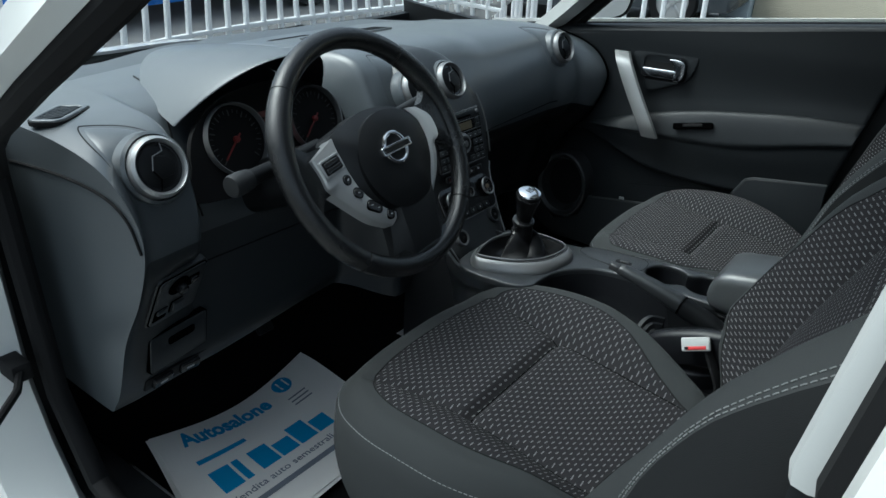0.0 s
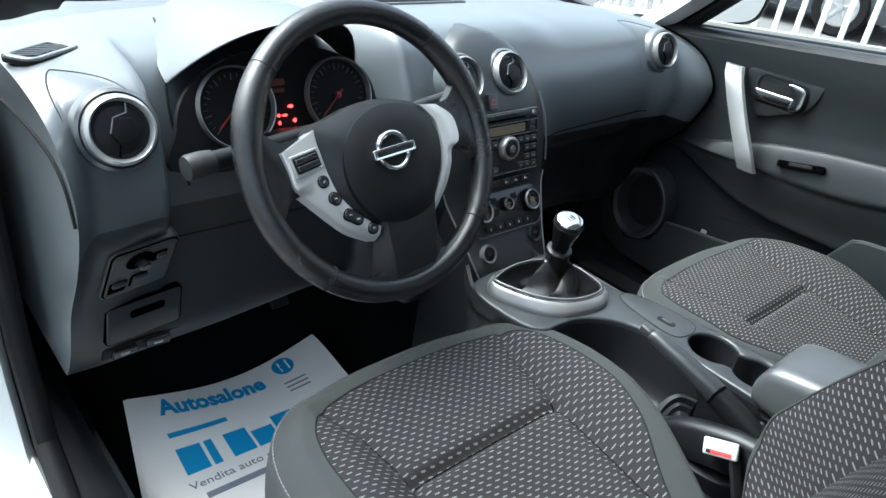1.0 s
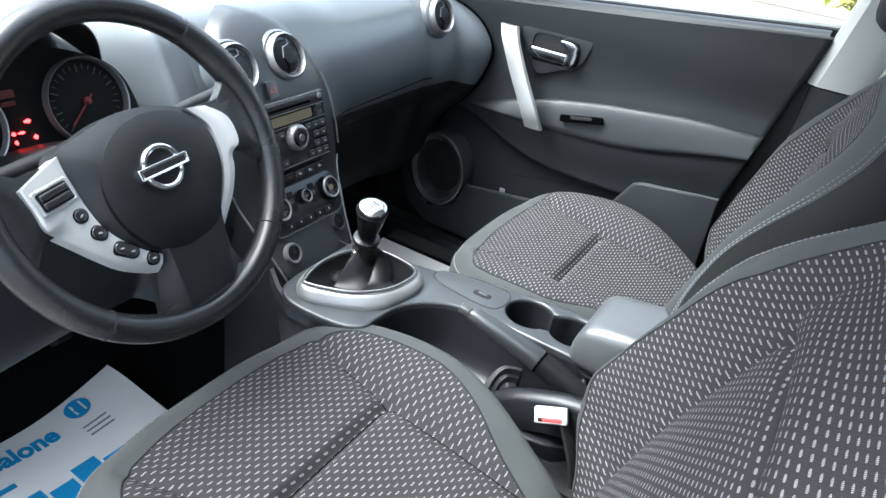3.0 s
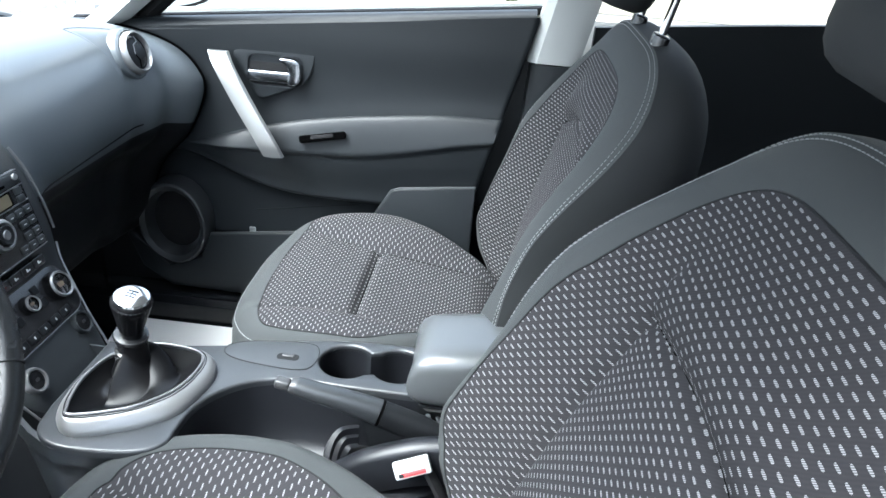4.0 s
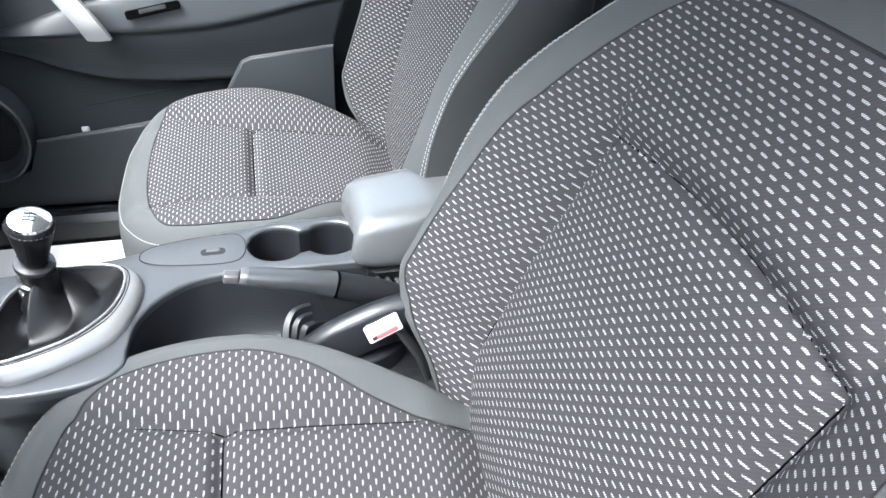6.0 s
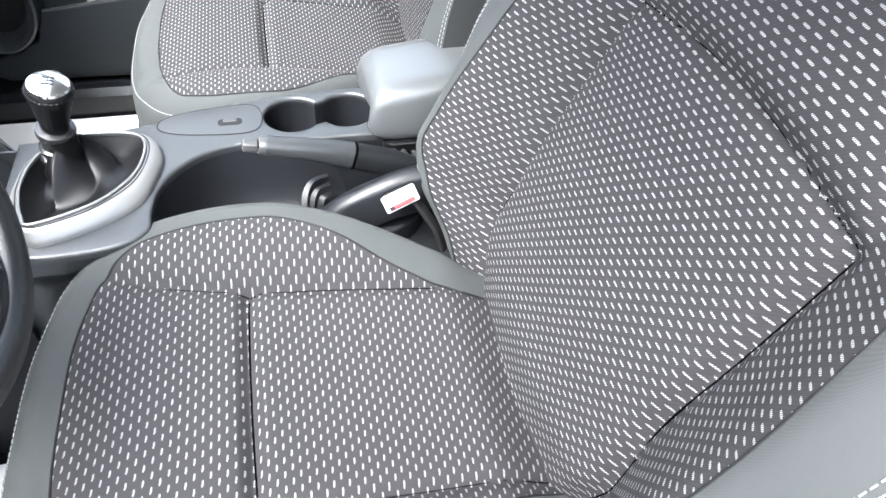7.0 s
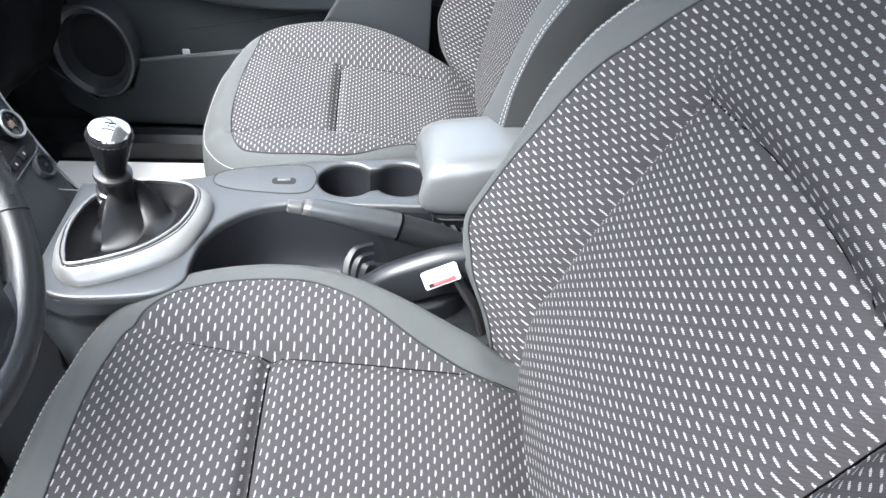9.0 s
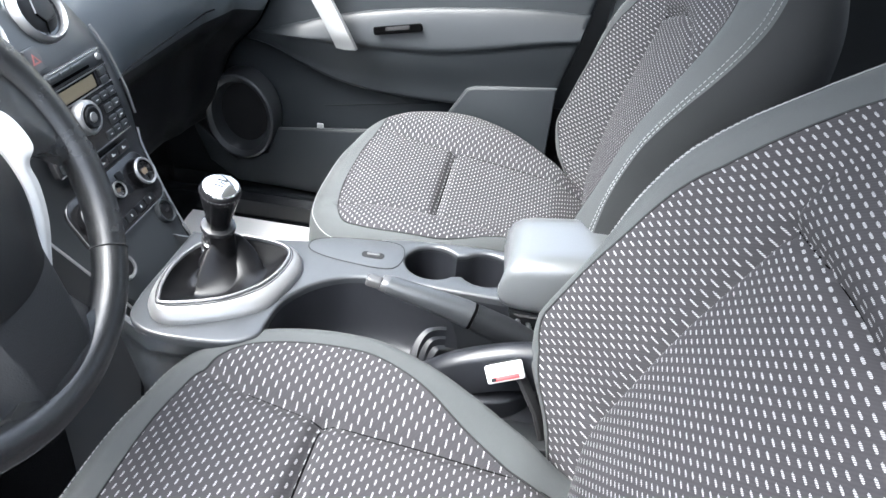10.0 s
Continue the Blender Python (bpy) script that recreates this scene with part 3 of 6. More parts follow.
DASH_ROWS = [
    (-0.72, [(1.00, 1.030), (0.86, 1.036), (0.72, 1.032), (0.61, 1.012), (0.545, 0.972), (0.530, 0.92), (0.575, 0.83), (0.645, 0.73), (0.715, 0.600), (0.80, 0.575), (1.26, 0.60)]),
    (-0.66, [(1.00, 1.042), (0.86, 1.050), (0.745, 1.050), (0.668, 1.034), (0.624, 0.985), (0.606, 0.93), (0.610, 0.86), (0.655, 0.77), (0.715, 0.600), (0.80, 0.580), (1.26, 0.60)]),
    (-0.572, [(1.02, 1.050), (0.87, 1.056), (0.755, 1.056), (0.676, 1.040), (0.630, 0.990), (0.612, 0.93), (0.622, 0.86), (0.675, 0.79), (0.715, 0.605), (0.80, 0.590), (1.26, 0.60)]),
    (-0.545, [(1.05, 1.052), (0.92, 1.056), (0.84, 1.052), (0.775, 1.030), (0.735, 0.960), (0.715, 0.89), (0.700, 0.83), (0.700, 0.77), (0.710, 0.610), (0.80, 0.600), (1.26, 0.60)]),
    (-0.205, [(1.10, 1.058), (0.93, 1.062), (0.84, 1.040), (0.79, 1.000), (0.750, 0.945), (0.715, 0.89), (0.700, 0.83), (0.700, 0.77), (0.710, 0.630), (0.80, 0.620), (1.26, 0.60)]),
    (-0.150, [(1.11, 1.060), (0.92, 1.080), (0.78, 1.088), (0.690, 1.075), (0.650, 1.020), (0.620, 0.95), (0.600, 0.86), (0.590, 0.75), (0.580, 0.640), (0.66, 0.600), (1.26, 0.60)]),
    (0.150, [(1.11, 1.060), (0.92, 1.080), (0.78, 1.088), (0.690, 1.075), (0.650, 1.020), (0.625, 0.95), (0.610, 0.86), (0.620, 0.75), (0.625, 0.650), (0.70, 0.600), (1.26, 0.60)]),
    (0.28, [(1.10, 1.060), (0.92, 1.080), (0.78, 1.082), (0.690, 1.060), (0.645, 1.000), (0.630, 0.92), (0.660, 0.84), (0.715, 0.78), (0.740, 0.640), (0.82, 0.590), (1.26, 0.60)]),
    (0.53, [(1.04, 1.050), (0.90, 1.068), (0.78, 1.074), (0.690, 1.056), (0.645, 1.000), (0.630, 0.92), (0.660, 0.84), (0.715, 0.78), (0.750, 0.630), (0.83, 0.580), (1.26, 0.60)]),
    (0.61, [(1.02, 1.045), (0.88, 1.060), (0.76, 1.066), (0.670, 1.052), (0.622, 1.000), (0.602, 0.93), (0.630, 0.85), (0.690, 0.78), (0.740, 0.620), (0.82, 0.580), (1.26, 0.60)]),
    (0.70, [(1.00, 1.035), (0.86, 1.045), (0.72, 1.042), (0.620, 1.015), (0.570, 0.970), (0.560, 0.92), (0.600, 0.83), (0.670, 0.75), (0.730, 0.620), (0.80, 0.580), (1.26, 0.60)]),
]


def dash_profile(x):
    return [(p.y, p.z) for p in catmull([(0, y, z) for y, z in lerp_rows(x, DASH_ROWS)], 8)]


dash = thing("dashboard", (0, 0.8, 0.6), "black soft-touch dashboard with round vents and hooded gauges", "dashboard")
rows = []
for i in range(201):
    x = -0.70 + 1.40 * i / 200
    rows.append([Vector((x, y, z)) for y, z in dash_profile(x)])
# one moulding: shade below its front edge put in as darker HARD and KNEE
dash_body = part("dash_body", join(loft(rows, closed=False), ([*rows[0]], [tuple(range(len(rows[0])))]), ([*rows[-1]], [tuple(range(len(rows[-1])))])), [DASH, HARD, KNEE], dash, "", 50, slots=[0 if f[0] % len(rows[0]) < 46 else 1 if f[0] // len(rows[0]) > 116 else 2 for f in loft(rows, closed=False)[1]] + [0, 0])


def dash_top(x, y):
    prof = dash_profile(x)
    for (ya, za), (yb, zb) in zip(prof, prof[1:]):
        if yb <= y <= ya:
            return za + (zb - za) * (ya - y) / max(1e-6, ya - yb)
    return prof[0][1]


def round_vent(at, normal, r, spin=0.0):
    """A ball vent: silver ring, dark bowl, tilting disc with a stepped thumb bar."""
    m = facing(at, normal)
    ring = part("vent_ring", turned([(r * 0.79, -0.006), (r * 0.81, 0.002), (r * 0.88, 0.006), (r * 0.97, 0.002), (r, -0.006), (r, -0.03), (r * 0.79, -0.03)], 56, m, True), SILVER if r > 0.0439 else SATIN, dash, "silver ring")
    part("vent_collar", turned([(r * 1.0, -0.030), (r * 1.03, -0.012), (r * 1.06, -0.006), (r * 1.16, -0.010), (r * 1.22, -0.028)], 56, m), DASH, dash)
    part("vent_bowl", turned([(r * 0.79, -0.002), (r * 0.76, -0.02), (r * 0.74, -0.035), (0.0001, -0.035)], 48, m), GLOSSY, dash)
    disc = part("vent_disc", turned([(r * 0.775, -0.010), (r * 0.76, -0.004), (r * 0.6, 0.000), (r * 0.3, 0.003), (0.0001, 0.004)], 48, m), HARD, dash)
    q = m @ Matrix.Rotation(spin, 4, "Z")
    bar = ((0.26, 0.72), (0.21, 0.46), (-0.17, 0.36), (-0.32, -0.06), (-0.12, -0.38), (-0.18, -0.72))
    pts = [q @ Vector((a * r, b * r, 0.0048 - 0.0095 * (a * a + b * b))) for a, b in bar]
    # one edge in two colours: highlight painted on the upper run, shade on the lower
    part("vent_slot", tube(pts[:4], 0.0010, 6), surface("lit_slot_edge", (0.16, 0.165, 0.17), 0.4, bump=0.0), disc, "edge of the thumb bar with its highlight painted pale")
    part("vent_slot", tube(pts[3:], 0.0011, 6), SEAM, disc)
    hexa = [(-0.17, 0.36), (0.30, 0.30), (0.52, -0.02), (0.34, -0.33), (-0.12, -0.38), (-0.32, -0.06)]
    part("thumb_bar", plate([(a * r, b * r) for a, b in hexa], 0.0, 0.0052, m=q, bevel=0.0012), HARD, disc)
    return m


def vent_cowl(at, normal, r, tip):
    """The flat teardrop swelling that runs from a vent to a point on the dash top, with a crease round it."""
    at, tip = Vector(at), Vector(tip)
    d = Vector((tip.x - at.x, tip.y - at.y, 0))
    side = Vector((d.y, -d.x, 0)).normalized()
    if side.x < 0:
        side = -side
    rows, rim = [], ([], [])
    for k in range(25):
        t0 = 0.88 * r / d.length
        t = t0 + (1 - t0) * k / 24
        w = r * 1.20 * (1 - t ** 1.7) ** 0.8 + 0.0008
        row = []
        for j in range(25):
            u = -1 + j / 12
            p = at + d * t + side * (w * u)
            y = max(p.y, 0.608)
            z = dash_top(p.x, y)
            lift = -0.003 + 0.010 * (1 - u * u) ** 0.7 * (1 - t) ** 0.5
            row.append(Vector((p.x, p.y - lift * 0.5, z + lift)))
        rim[0].append(row[0] + Vector((0, 0, 0.003)))
        rim[1].append(row[-1] + Vector((0, 0, 0.003)))
        rows.append(row)
    part("vent_cowl", loft(rows, closed=False), DASH, dash, "", 70)
    part("cowl_crease", tube(rim[0] + rim[1][::-1], 0.0011, 6), RUBBER, dash)


for at, nrm, r, tip in (
    ((-0.622, 0.613, 1.008), (0.03, -0.93, 0.34), 0.0440, (-0.662, 0.735, 1.056)),
    ((0.570, 0.630, 1.023), (-0.06, -0.93, 0.34), 0.041, (0.500, 0.725, 1.074)),
    ((-0.065, 0.604, 1.023), (0.0, -0.88, 0.46), 0.0395, (-0.106, 0.700, 1.090)),
    ((0.043, 0.604, 1.024), (0.0, -0.88, 0.46), 0.0395, (0.002, 0.700, 1.090)),
):
    round_vent(at, nrm, r)
    vent_cowl(at, nrm, r, tip)

# ---- gauge hood and gauges ----
hood_c = -0.362


def hood_row(t):
    """The hood across, from its rear lip (t = 0) to where it sinks into the dash."""
    row = []
    for k in range(49):
        q = -1 + 2 * k / 48
        x = hood_c + (0.158 - 0.03 * t ** 2) * math.copysign(abs(q) ** 0.9, q) + 0.02 * t
        top = 1.128 - 0.036 * t ** 1.6
        foot = 1.022 + 0.035 * t
        z = foot + (top - foot) * (1 - abs(q) ** 2.2)
        y = 0.615 + 0.115 * abs(q) ** 1.8 + (0.36 - 0.20 * abs(q) ** 2) * t
        row.append(Vector((x, y, z)))
    return row


outer = [hood_row(i / 16) for i in range(17)]
inner = [[Vector((hood_c + (p.x - hood_c) * 0.96, p.y + 0.006, 1.02 + (p.z - 1.02) * 0.955)) for p in r] for r in outer]
lip = []
for k in range(7):
    a = math.pi * k / 6
    lip.append([p + (q - p) * (0.5 - 0.5 * math.cos(a)) + Vector((0, -0.006 * math.sin(a), 0)) for p, q in zip(outer[0], inner[0])])
part("gauge_hood", loft(outer[::-1] + lip[1:4], closed=False), DASH, dash, "", 60)
part("hood_lining", loft(lip[3:-1] + inner, closed=False), DIALFACE, dash, "matt black inside of the hood", 60)
gm = facing((-0.349, 0.690, 0.985), (0, -0.94, 0.34))
part("gauge_back", plate(smooth_loop([(-0.17, -0.08), (-0.178, -0.02), (-0.150, 0.038), (-0.08, 0.075), (0, 0.085), (0.08, 0.075), (0.145, 0.040), (0.165, -0.02), (0.16, -0.08)]), -0.012, 0.0, m=gm), DIALFACE, dash)
for gx, lo in ((-0.087, 0), (0.087, 1)):
    q = gm @ Matrix.Translation((gx, 0.004, 0.0))
    ring = part("gauge_ring", turned([(0.0560, 0.002), (0.0570, 0.014), (0.0585, 0.015), (0.0595, 0.002)], 56, q, True), SATIN, dash, "thin bright ring")
    dial = part("gauge_dial", turned([(0.054, 0.003), (0.0001, 0.0025)], 48, q), DIALFACE, dash)
    ticks = []
    for k in range(25):
        a = radians(225 - 270 * k / 24)
        w = 0.0011 if k % 3 else 0.0019
        ln = 0.006 if k % 3 else 0.010
        ticks.append(xf(box((0.049 - ln, -w / 2, 0.0035), (0.049, w / 2, 0.0042)), q @ Matrix.Rotation(a, 4, "Z")))
    part("tick_marks", join(*ticks), surface("pale_print", (0.028, 0.028, 0.028), 0.6, bump=0.0), dial)
    part("needle", join(xf(box((-0.012, -0.0013, 0.006), (0.042, 0.0013, 0.0078)), q @ Matrix.Rotation(radians(222), 4, "Z")), turned([(0.0, 0.004), (0.006, 0.004), (0.005, 0.009), (0.0, 0.010)], 20, q)), surface("dark_red", (0.11, 0.008, 0.008), 0.5, bump=0.0), dial, "red needle")
LAMP = glowing("red_lamp", (1.0, 0.03, 0.03), 2.2)
DIM = glowing("dim_red_display", (0.045, 0.003, 0.002), 0.04)
for lx, ly, w, h in ((0.001, -0.004, 0.0085, 0.0050), (-0.011, -0.0165, 0.0090, 0.0035), (-0.021, -0.016, 0.0050, 0.0050), (0.005, -0.0255, 0.0055, 0.0060), (-0.021, -0.027, 0.0040, 0.0060)):
    lamp_m = gm @ Matrix.Translation((lx, ly, 0.002))
    part("warning_lamp", join(plate(rounded(w, h * 0.55, h * 0.2), 0.0, 0.0012, m=lamp_m), plate(rounded(w * 0.5, h, h * 0.2), 0.0, 0.0011, m=lamp_m @ Matrix.Translation((w * 0.08, 0, 0)))), LAMP, dash, "lit red warning symbol")
display = part("trip_display", join(plate(rounded(0.026, 0.010, 0.002), 0.0, 0.001, m=gm @ Matrix.Translation((-0.016, 0.033, 0.002))), plate(rounded(0.018, 0.006, 0.002), 0.0, 0.001, m=gm @ Matrix.Translation((-0.014, 0.021, 0.002)))), DIM, dash, "dim red trip display")

# ---- steering wheel ----
WC = Vector((-0.364, 0.439, 1.005))
WN = Vector((0, -math.cos(radians(29)), math.sin(radians(29))))
WM = facing(WC, WN) @ Matrix.Rotation(radians(5), 4, "Z")
wheel = thing("steering_wheel", WC, "worn black leather steering wheel with silver spokes and round badge", "steering wheel")
R, r0 = 0.1775, 0.0158
rings = []
N = 120
for i in range(N):
    a = 2 * math.pi * i / N
    grip = 1 + 0.14 * (math.exp(-((math.degrees(a) - 25) / 16) ** 2) + math.exp(-((math.degrees(a) - 155) / 16) ** 2))
    seam = min(abs((math.degrees(a) - d + 180) % 360 - 180) for d in (46, 134, 226, 314))
    rr = r0 * grip * (1 - 0.06 * math.exp(-(seam / 0.9) ** 2))
    rings.append([WM @ Vector(((R + rr * math.cos(b)) * math.cos(a), (R + rr * math.cos(b)) * math.sin(a), rr * 1.05 * math.sin(b))) for b in (2 * math.pi * j / 18 for j in range(18))])
rim_geo = loft(rings, loop=True)
side = [1 if abs(abs(math.degrees(math.atan2(math.sin(a), math.cos(a))) - 2) - 90) > 45 else 0 for a in (2 * math.pi * (f[0] // 18 + 0.5) / N for f in rim_geo[1])]
rim = part("rim", rim_geo, [LEATHER, GRIPLEATHER], wheel, "black leather rim worn smooth", 60, slots=side)
for d in (46, 134, 226, 314):
    a = radians(d)
    ring = [WM @ Vector(((R + r0 * 1.0 * math.cos(b)) * math.cos(a), (R + r0 * 1.0 * math.cos(b)) * math.sin(a), r0 * 1.06 * math.sin(b))) for b in (2 * math.pi * j / 18 for j in range(18))]
    part("rim_seam", tube(ring, 0.0008, 5, loop=True), RUBBER, rim)


def wheel_shape(outline, zfun, thick, name, mat, label="", n=5):
    """A padded plate on the wheel: an outline that swells towards its middle."""
    c = Vector((sum(p[0] for p in outline), sum(p[1] for p in outline))) / len(outline)
    rings = []
    for k in range(n + 1):
        f = 1 - k / (n + 0.15)
        rings.append([WM @ Vector((c.x + (p[0] - c.x) * f, c.y + (p[1] - c.y) * f, zfun(c.x + (p[0] - c.x) * f, c.y + (p[1] - c.y) * f, f))) for p in outline])
    low = [WM @ Vector((p[0], p[1], zfun(p[0], p[1], 1.0) - thick)) for p in outline]
    return part(name, loft([low] + rings), mat, wheel, label, 50)


def spoke_trim(inner, outer, fold, name):
    """A silver band between two lines; fold: how far its outer half bends back along the way."""
    a = catmull([(*p, 0) for p in inner], 6)
    b = catmull([(*p, 0) for p in outer], 6)
    rows = []
    for k, (p, q) in enumerate(zip(a, b)):
        drop = fold(k / (len(a) - 1))
        row = []
        for f, z in ((0.0, -0.004), (0.0, 0.0150), (0.03, 0.0172), (0.30, 0.0176), (0.55, 0.0172), (0.62, 0.0165 - 0.1 * drop), (0.80, 0.0160 - 0.5 * drop), (0.96, 0.0155 - drop), (1.0, 0.0135 - drop), (1.0, -0.012)):
            w = p.lerp(q, f)
            row.append(WM @ Vector((w.x, w.y, z)))
        rows.append(row)
    return part(name, loft(rows), TRIMSILVER, wheel, "satin silver spoke trim", 40)


pad = smooth_loop([(-0.094, 0.046), (-0.054, 0.058), (-0.014, 0.065), (0.032, 0.060), (0.075, 0.043), (0.087, 0.012), (0.084, -0.022), (0.073, -0.046), (0.056, -0.070), (0.044, -0.092), (0.020, -0.100), (-0.020, -0.100), (-0.042, -0.090), (-0.060, -0.072), (-0.076, -0.050), (-0.087, -0.028), (-0.093, 0.010)])
wheel_shape(pad, lambda x, y, f: 0.011 + 0.022 * (1 - f ** 2.6), 0.03, "airbag_cover", PADBLACK, "black grained plastic cover", 10)
disc = smooth_loop([(-0.069, 0.008), (-0.051, 0.033), (-0.029, 0.048), (0.0, 0.055), (0.031, 0.052), (0.058, 0.040), (0.076, 0.022), (0.081, -0.003), (0.074, -0.033), (0.057, -0.060), (0.038, -0.084), (0.0, -0.092), (-0.038, -0.084), (-0.060, -0.060), (-0.072, -0.027)], 5)
wheel_shape(disc, lambda x, y, f: 0.0262 + 0.012 * (1 - f ** 3), 0.016, "horn_disc", HARD, "smooth black centre of the horn pad", 10)
spoke_trim([(-0.092, 0.046), (-0.093, 0.031), (-0.092, 0.016), (-0.091, 0.0), (-0.090, -0.010), (-0.085, -0.034), (-0.072, -0.057), (-0.056, -0.075), (-0.040, -0.088)],
           [(-0.140, 0.029), (-0.1385, 0.016), (-0.137, 0.003), (-0.136, -0.013), (-0.129, -0.023), (-0.115, -0.041), (-0.099, -0.062), (-0.078, -0.086), (-0.050, -0.105)], lambda t: 0.007 * step(0.40, 0.56, t), "spoke_trim")
spoke_trim([(0.070, 0.044), (0.089, 0.019), (0.091, -0.002), (0.090, -0.016), (0.087, -0.026), (0.080, -0.042), (0.066, -0.062), (0.049, -0.082), (0.043, -0.096)],
           [(0.100, 0.039), (0.121, 0.022), (0.127, 0.006), (0.124, -0.015), (0.108, -0.024), (0.101, -0.042), (0.084, -0.066), (0.061, -0.087), (0.046, -0.100)], lambda t: 0.001 * step(0.40, 0.56, t), "spoke_trim")
for sx in (-1, 1):
    sp = [(0.10, 0.038), (0.132, 0.042), (0.165, 0.066), (0.178, 0.02), (0.172, -0.055), (0.156, -0.046), (0.138, -0.026), (0.10, -0.018)]
    wheel_shape([(x - 0.008 * (1 - abs(x) / 0.18), y) for x, y in smooth_loop([(sx * x, y) for x, y in sp], 4)], lambda x, y, f: 0.004 + 0.005 * (1 - f ** 2), 0.016, "spoke", GRIPLEATHER)
# cover of the lower spoke: a flat front with a side that slopes away on either hand
rows = []
for y, xl, cl, cr, xr, zc in ((-0.064, -0.045, -0.0335, 0.052, 0.058, 0.0262), (-0.080, -0.044, -0.034, 0.046, 0.053, 0.0262), (-0.100, -0.047, -0.0345, 0.042, 0.052, 0.0240), (-0.125, -0.053, -0.035, 0.038, 0.058, 0.0195), (-0.150, -0.060, -0.035, 0.034, 0.068, 0.0145), (-0.162, -0.062, -0.035, 0.032, 0.070, 0.0100)):
    rows.append([WM @ Vector((x, y, z)) for x, z in ((xl + 0.004, -0.022), (xl, zc - 0.022), (cl - 0.001, zc - 0.001), (cl + 0.002, zc), ((cl + cr) / 2, zc + 0.001), (cr - 0.002, zc), (cr + 0.001, zc - 0.001), (xr, zc - 0.022), (xr - 0.004, -0.022))])
part("lower_cover", loft(rows), PADBLACK, wheel, "black plastic cover of the lower spoke", 30)
sp = [(-0.058, -0.148), (0, -0.146), (0.058, -0.148), (0.074, -0.168), (0.03, -0.180), (-0.03, -0.180), (-0.074, -0.168)]
wheel_shape(smooth_loop(sp, 4), lambda x, y, f: 0.004 + 0.008 * (1 - f ** 2), 0.018, "lower_spoke", LEATHER)
badge_m = WM @ Matrix.Translation((-0.005, -0.003, 0))
badge = part("badge_ring", torus(0.0222, 0.0034, 44, 10, badge_m @ Matrix.Translation((0, 0, 0.038))), CHROME, wheel, "round chrome badge")
part("badge_bar", plate(rounded(0.064, 0.0125, 0.002), 0.034, 0.0425, m=badge_m, bevel=0.0008), CHROME, badge, "chrome bar across the badge")
part("badge_inset", plate(rounded(0.055, 0.0068, 0.001), 0.0425, 0.0428, m=badge_m), RUBBER, badge)
SW = WM @ Matrix.Translation((-0.1145, 0.012, 0)) @ Matrix.Rotation(radians(6), 4, "Z")
part("switch_frame", plate(rounded(0.040, 0.026, 0.003), 0.014, 0.0192, [rounded(0.034, 0.019, 0.002)], m=SW, bevel=0.001), SILVER, wheel)
part("switch_well", plate(rounded(0.035, 0.020, 0.002), 0.0150, 0.0183, m=SW), RUBBER, wheel)
for oy in (-0.0042, 0.0042):
    part("switch", plate(rounded(0.031, 0.0075, 0.002), 0.018, 0.0222, m=SW @ Matrix.Translation((0, oy, 0)), bevel=0.0016), GLOSSY, wheel, "black rocker switch")
for bx, by, w, turn in ((-0.101, -0.015, 0.0135, 0), (-0.0925, -0.038, 0.0165, -40), (-0.075, -0.066, 0.027, -40), (-0.0525, -0.087, 0.0135, -40)):
    bm_ = WM @ Matrix.Translation((bx, by, 0)) @ Matrix.Rotation(radians(turn), 4, "Z")
    part("button_gap", plate(rounded(w + 0.002, 0.0155, 0.0072), 0.012, 0.0180, m=bm_), SEAM, wheel)
    knob = part("button", plate(rounded(w, 0.0138, 0.0066), 0.012, 0.0196, m=bm_, bevel=0.0015), GLOSSY, wheel, "black control button")
    for ox in ((-0.006, 0.006) if w > 0.02 else (0.0,)):
        part("button_mark", plate(rounded(0.0042, 0.0016, 0.0006), 0.0196, 0.0200, m=bm_ @ Matrix.Translation((ox, 0, 0)) @ Matrix.Rotation(radians(30), 4, "Z")), SILVER, knob)
# column cowl and stalks
col = thing("steering_column", (WC.x, 0.55, 0.92), "black plastic steering column cover with two stalks", "steering column")
rings = []
for t in (0.0, 0.06, 0.3, 0.6, 1.0):
    c = WC + Vector((0, 0.045 + 0.24 * t, -0.022 - 0.10 * t))
    f = 0.86 if t == 0 else 1.0
    rings.append([c + Vector((0.055 * f * math.copysign(abs(math.cos(b)) ** 0.6, math.cos(b)), 0, 0.050 * f * math.copysign(abs(math.sin(b)) ** 0.6, math.sin(b)))) for b in (2 * math.pi * j / 28 for j in range(28))])
part("column_cover", loft(rings), HARD, col)
for sx, end, rr in ((-1, (-0.205, 0.066, -0.008), 0.016), (1, (0.185, 0.07, 0.03), 0.010)):
    a = WC + Vector((sx * 0.045, 0.085, 0.0))
    b = WC + Vector(end)
    stalk = part("stalk", tube([a, a.lerp(b, 0.5), b], [0.013, 0.0115, 0.0125], 14), HARD, col)
    d = (b - a).normalized()
    part("stalk_knob", turned([(0.0, -0.012), (rr * 0.9, -0.012), (rr, 0.0), (rr, 0.018), (rr * 0.9, 0.022), (0.0, 0.023)], 24, Matrix.Translation(b) @ d.to_track_quat("Z", "Y").to_matrix().to_4x4()), surface("grey_knob", (0.018, 0.019, 0.020), 0.5, spec=0.3) if sx < 0 else HARD, stalk)

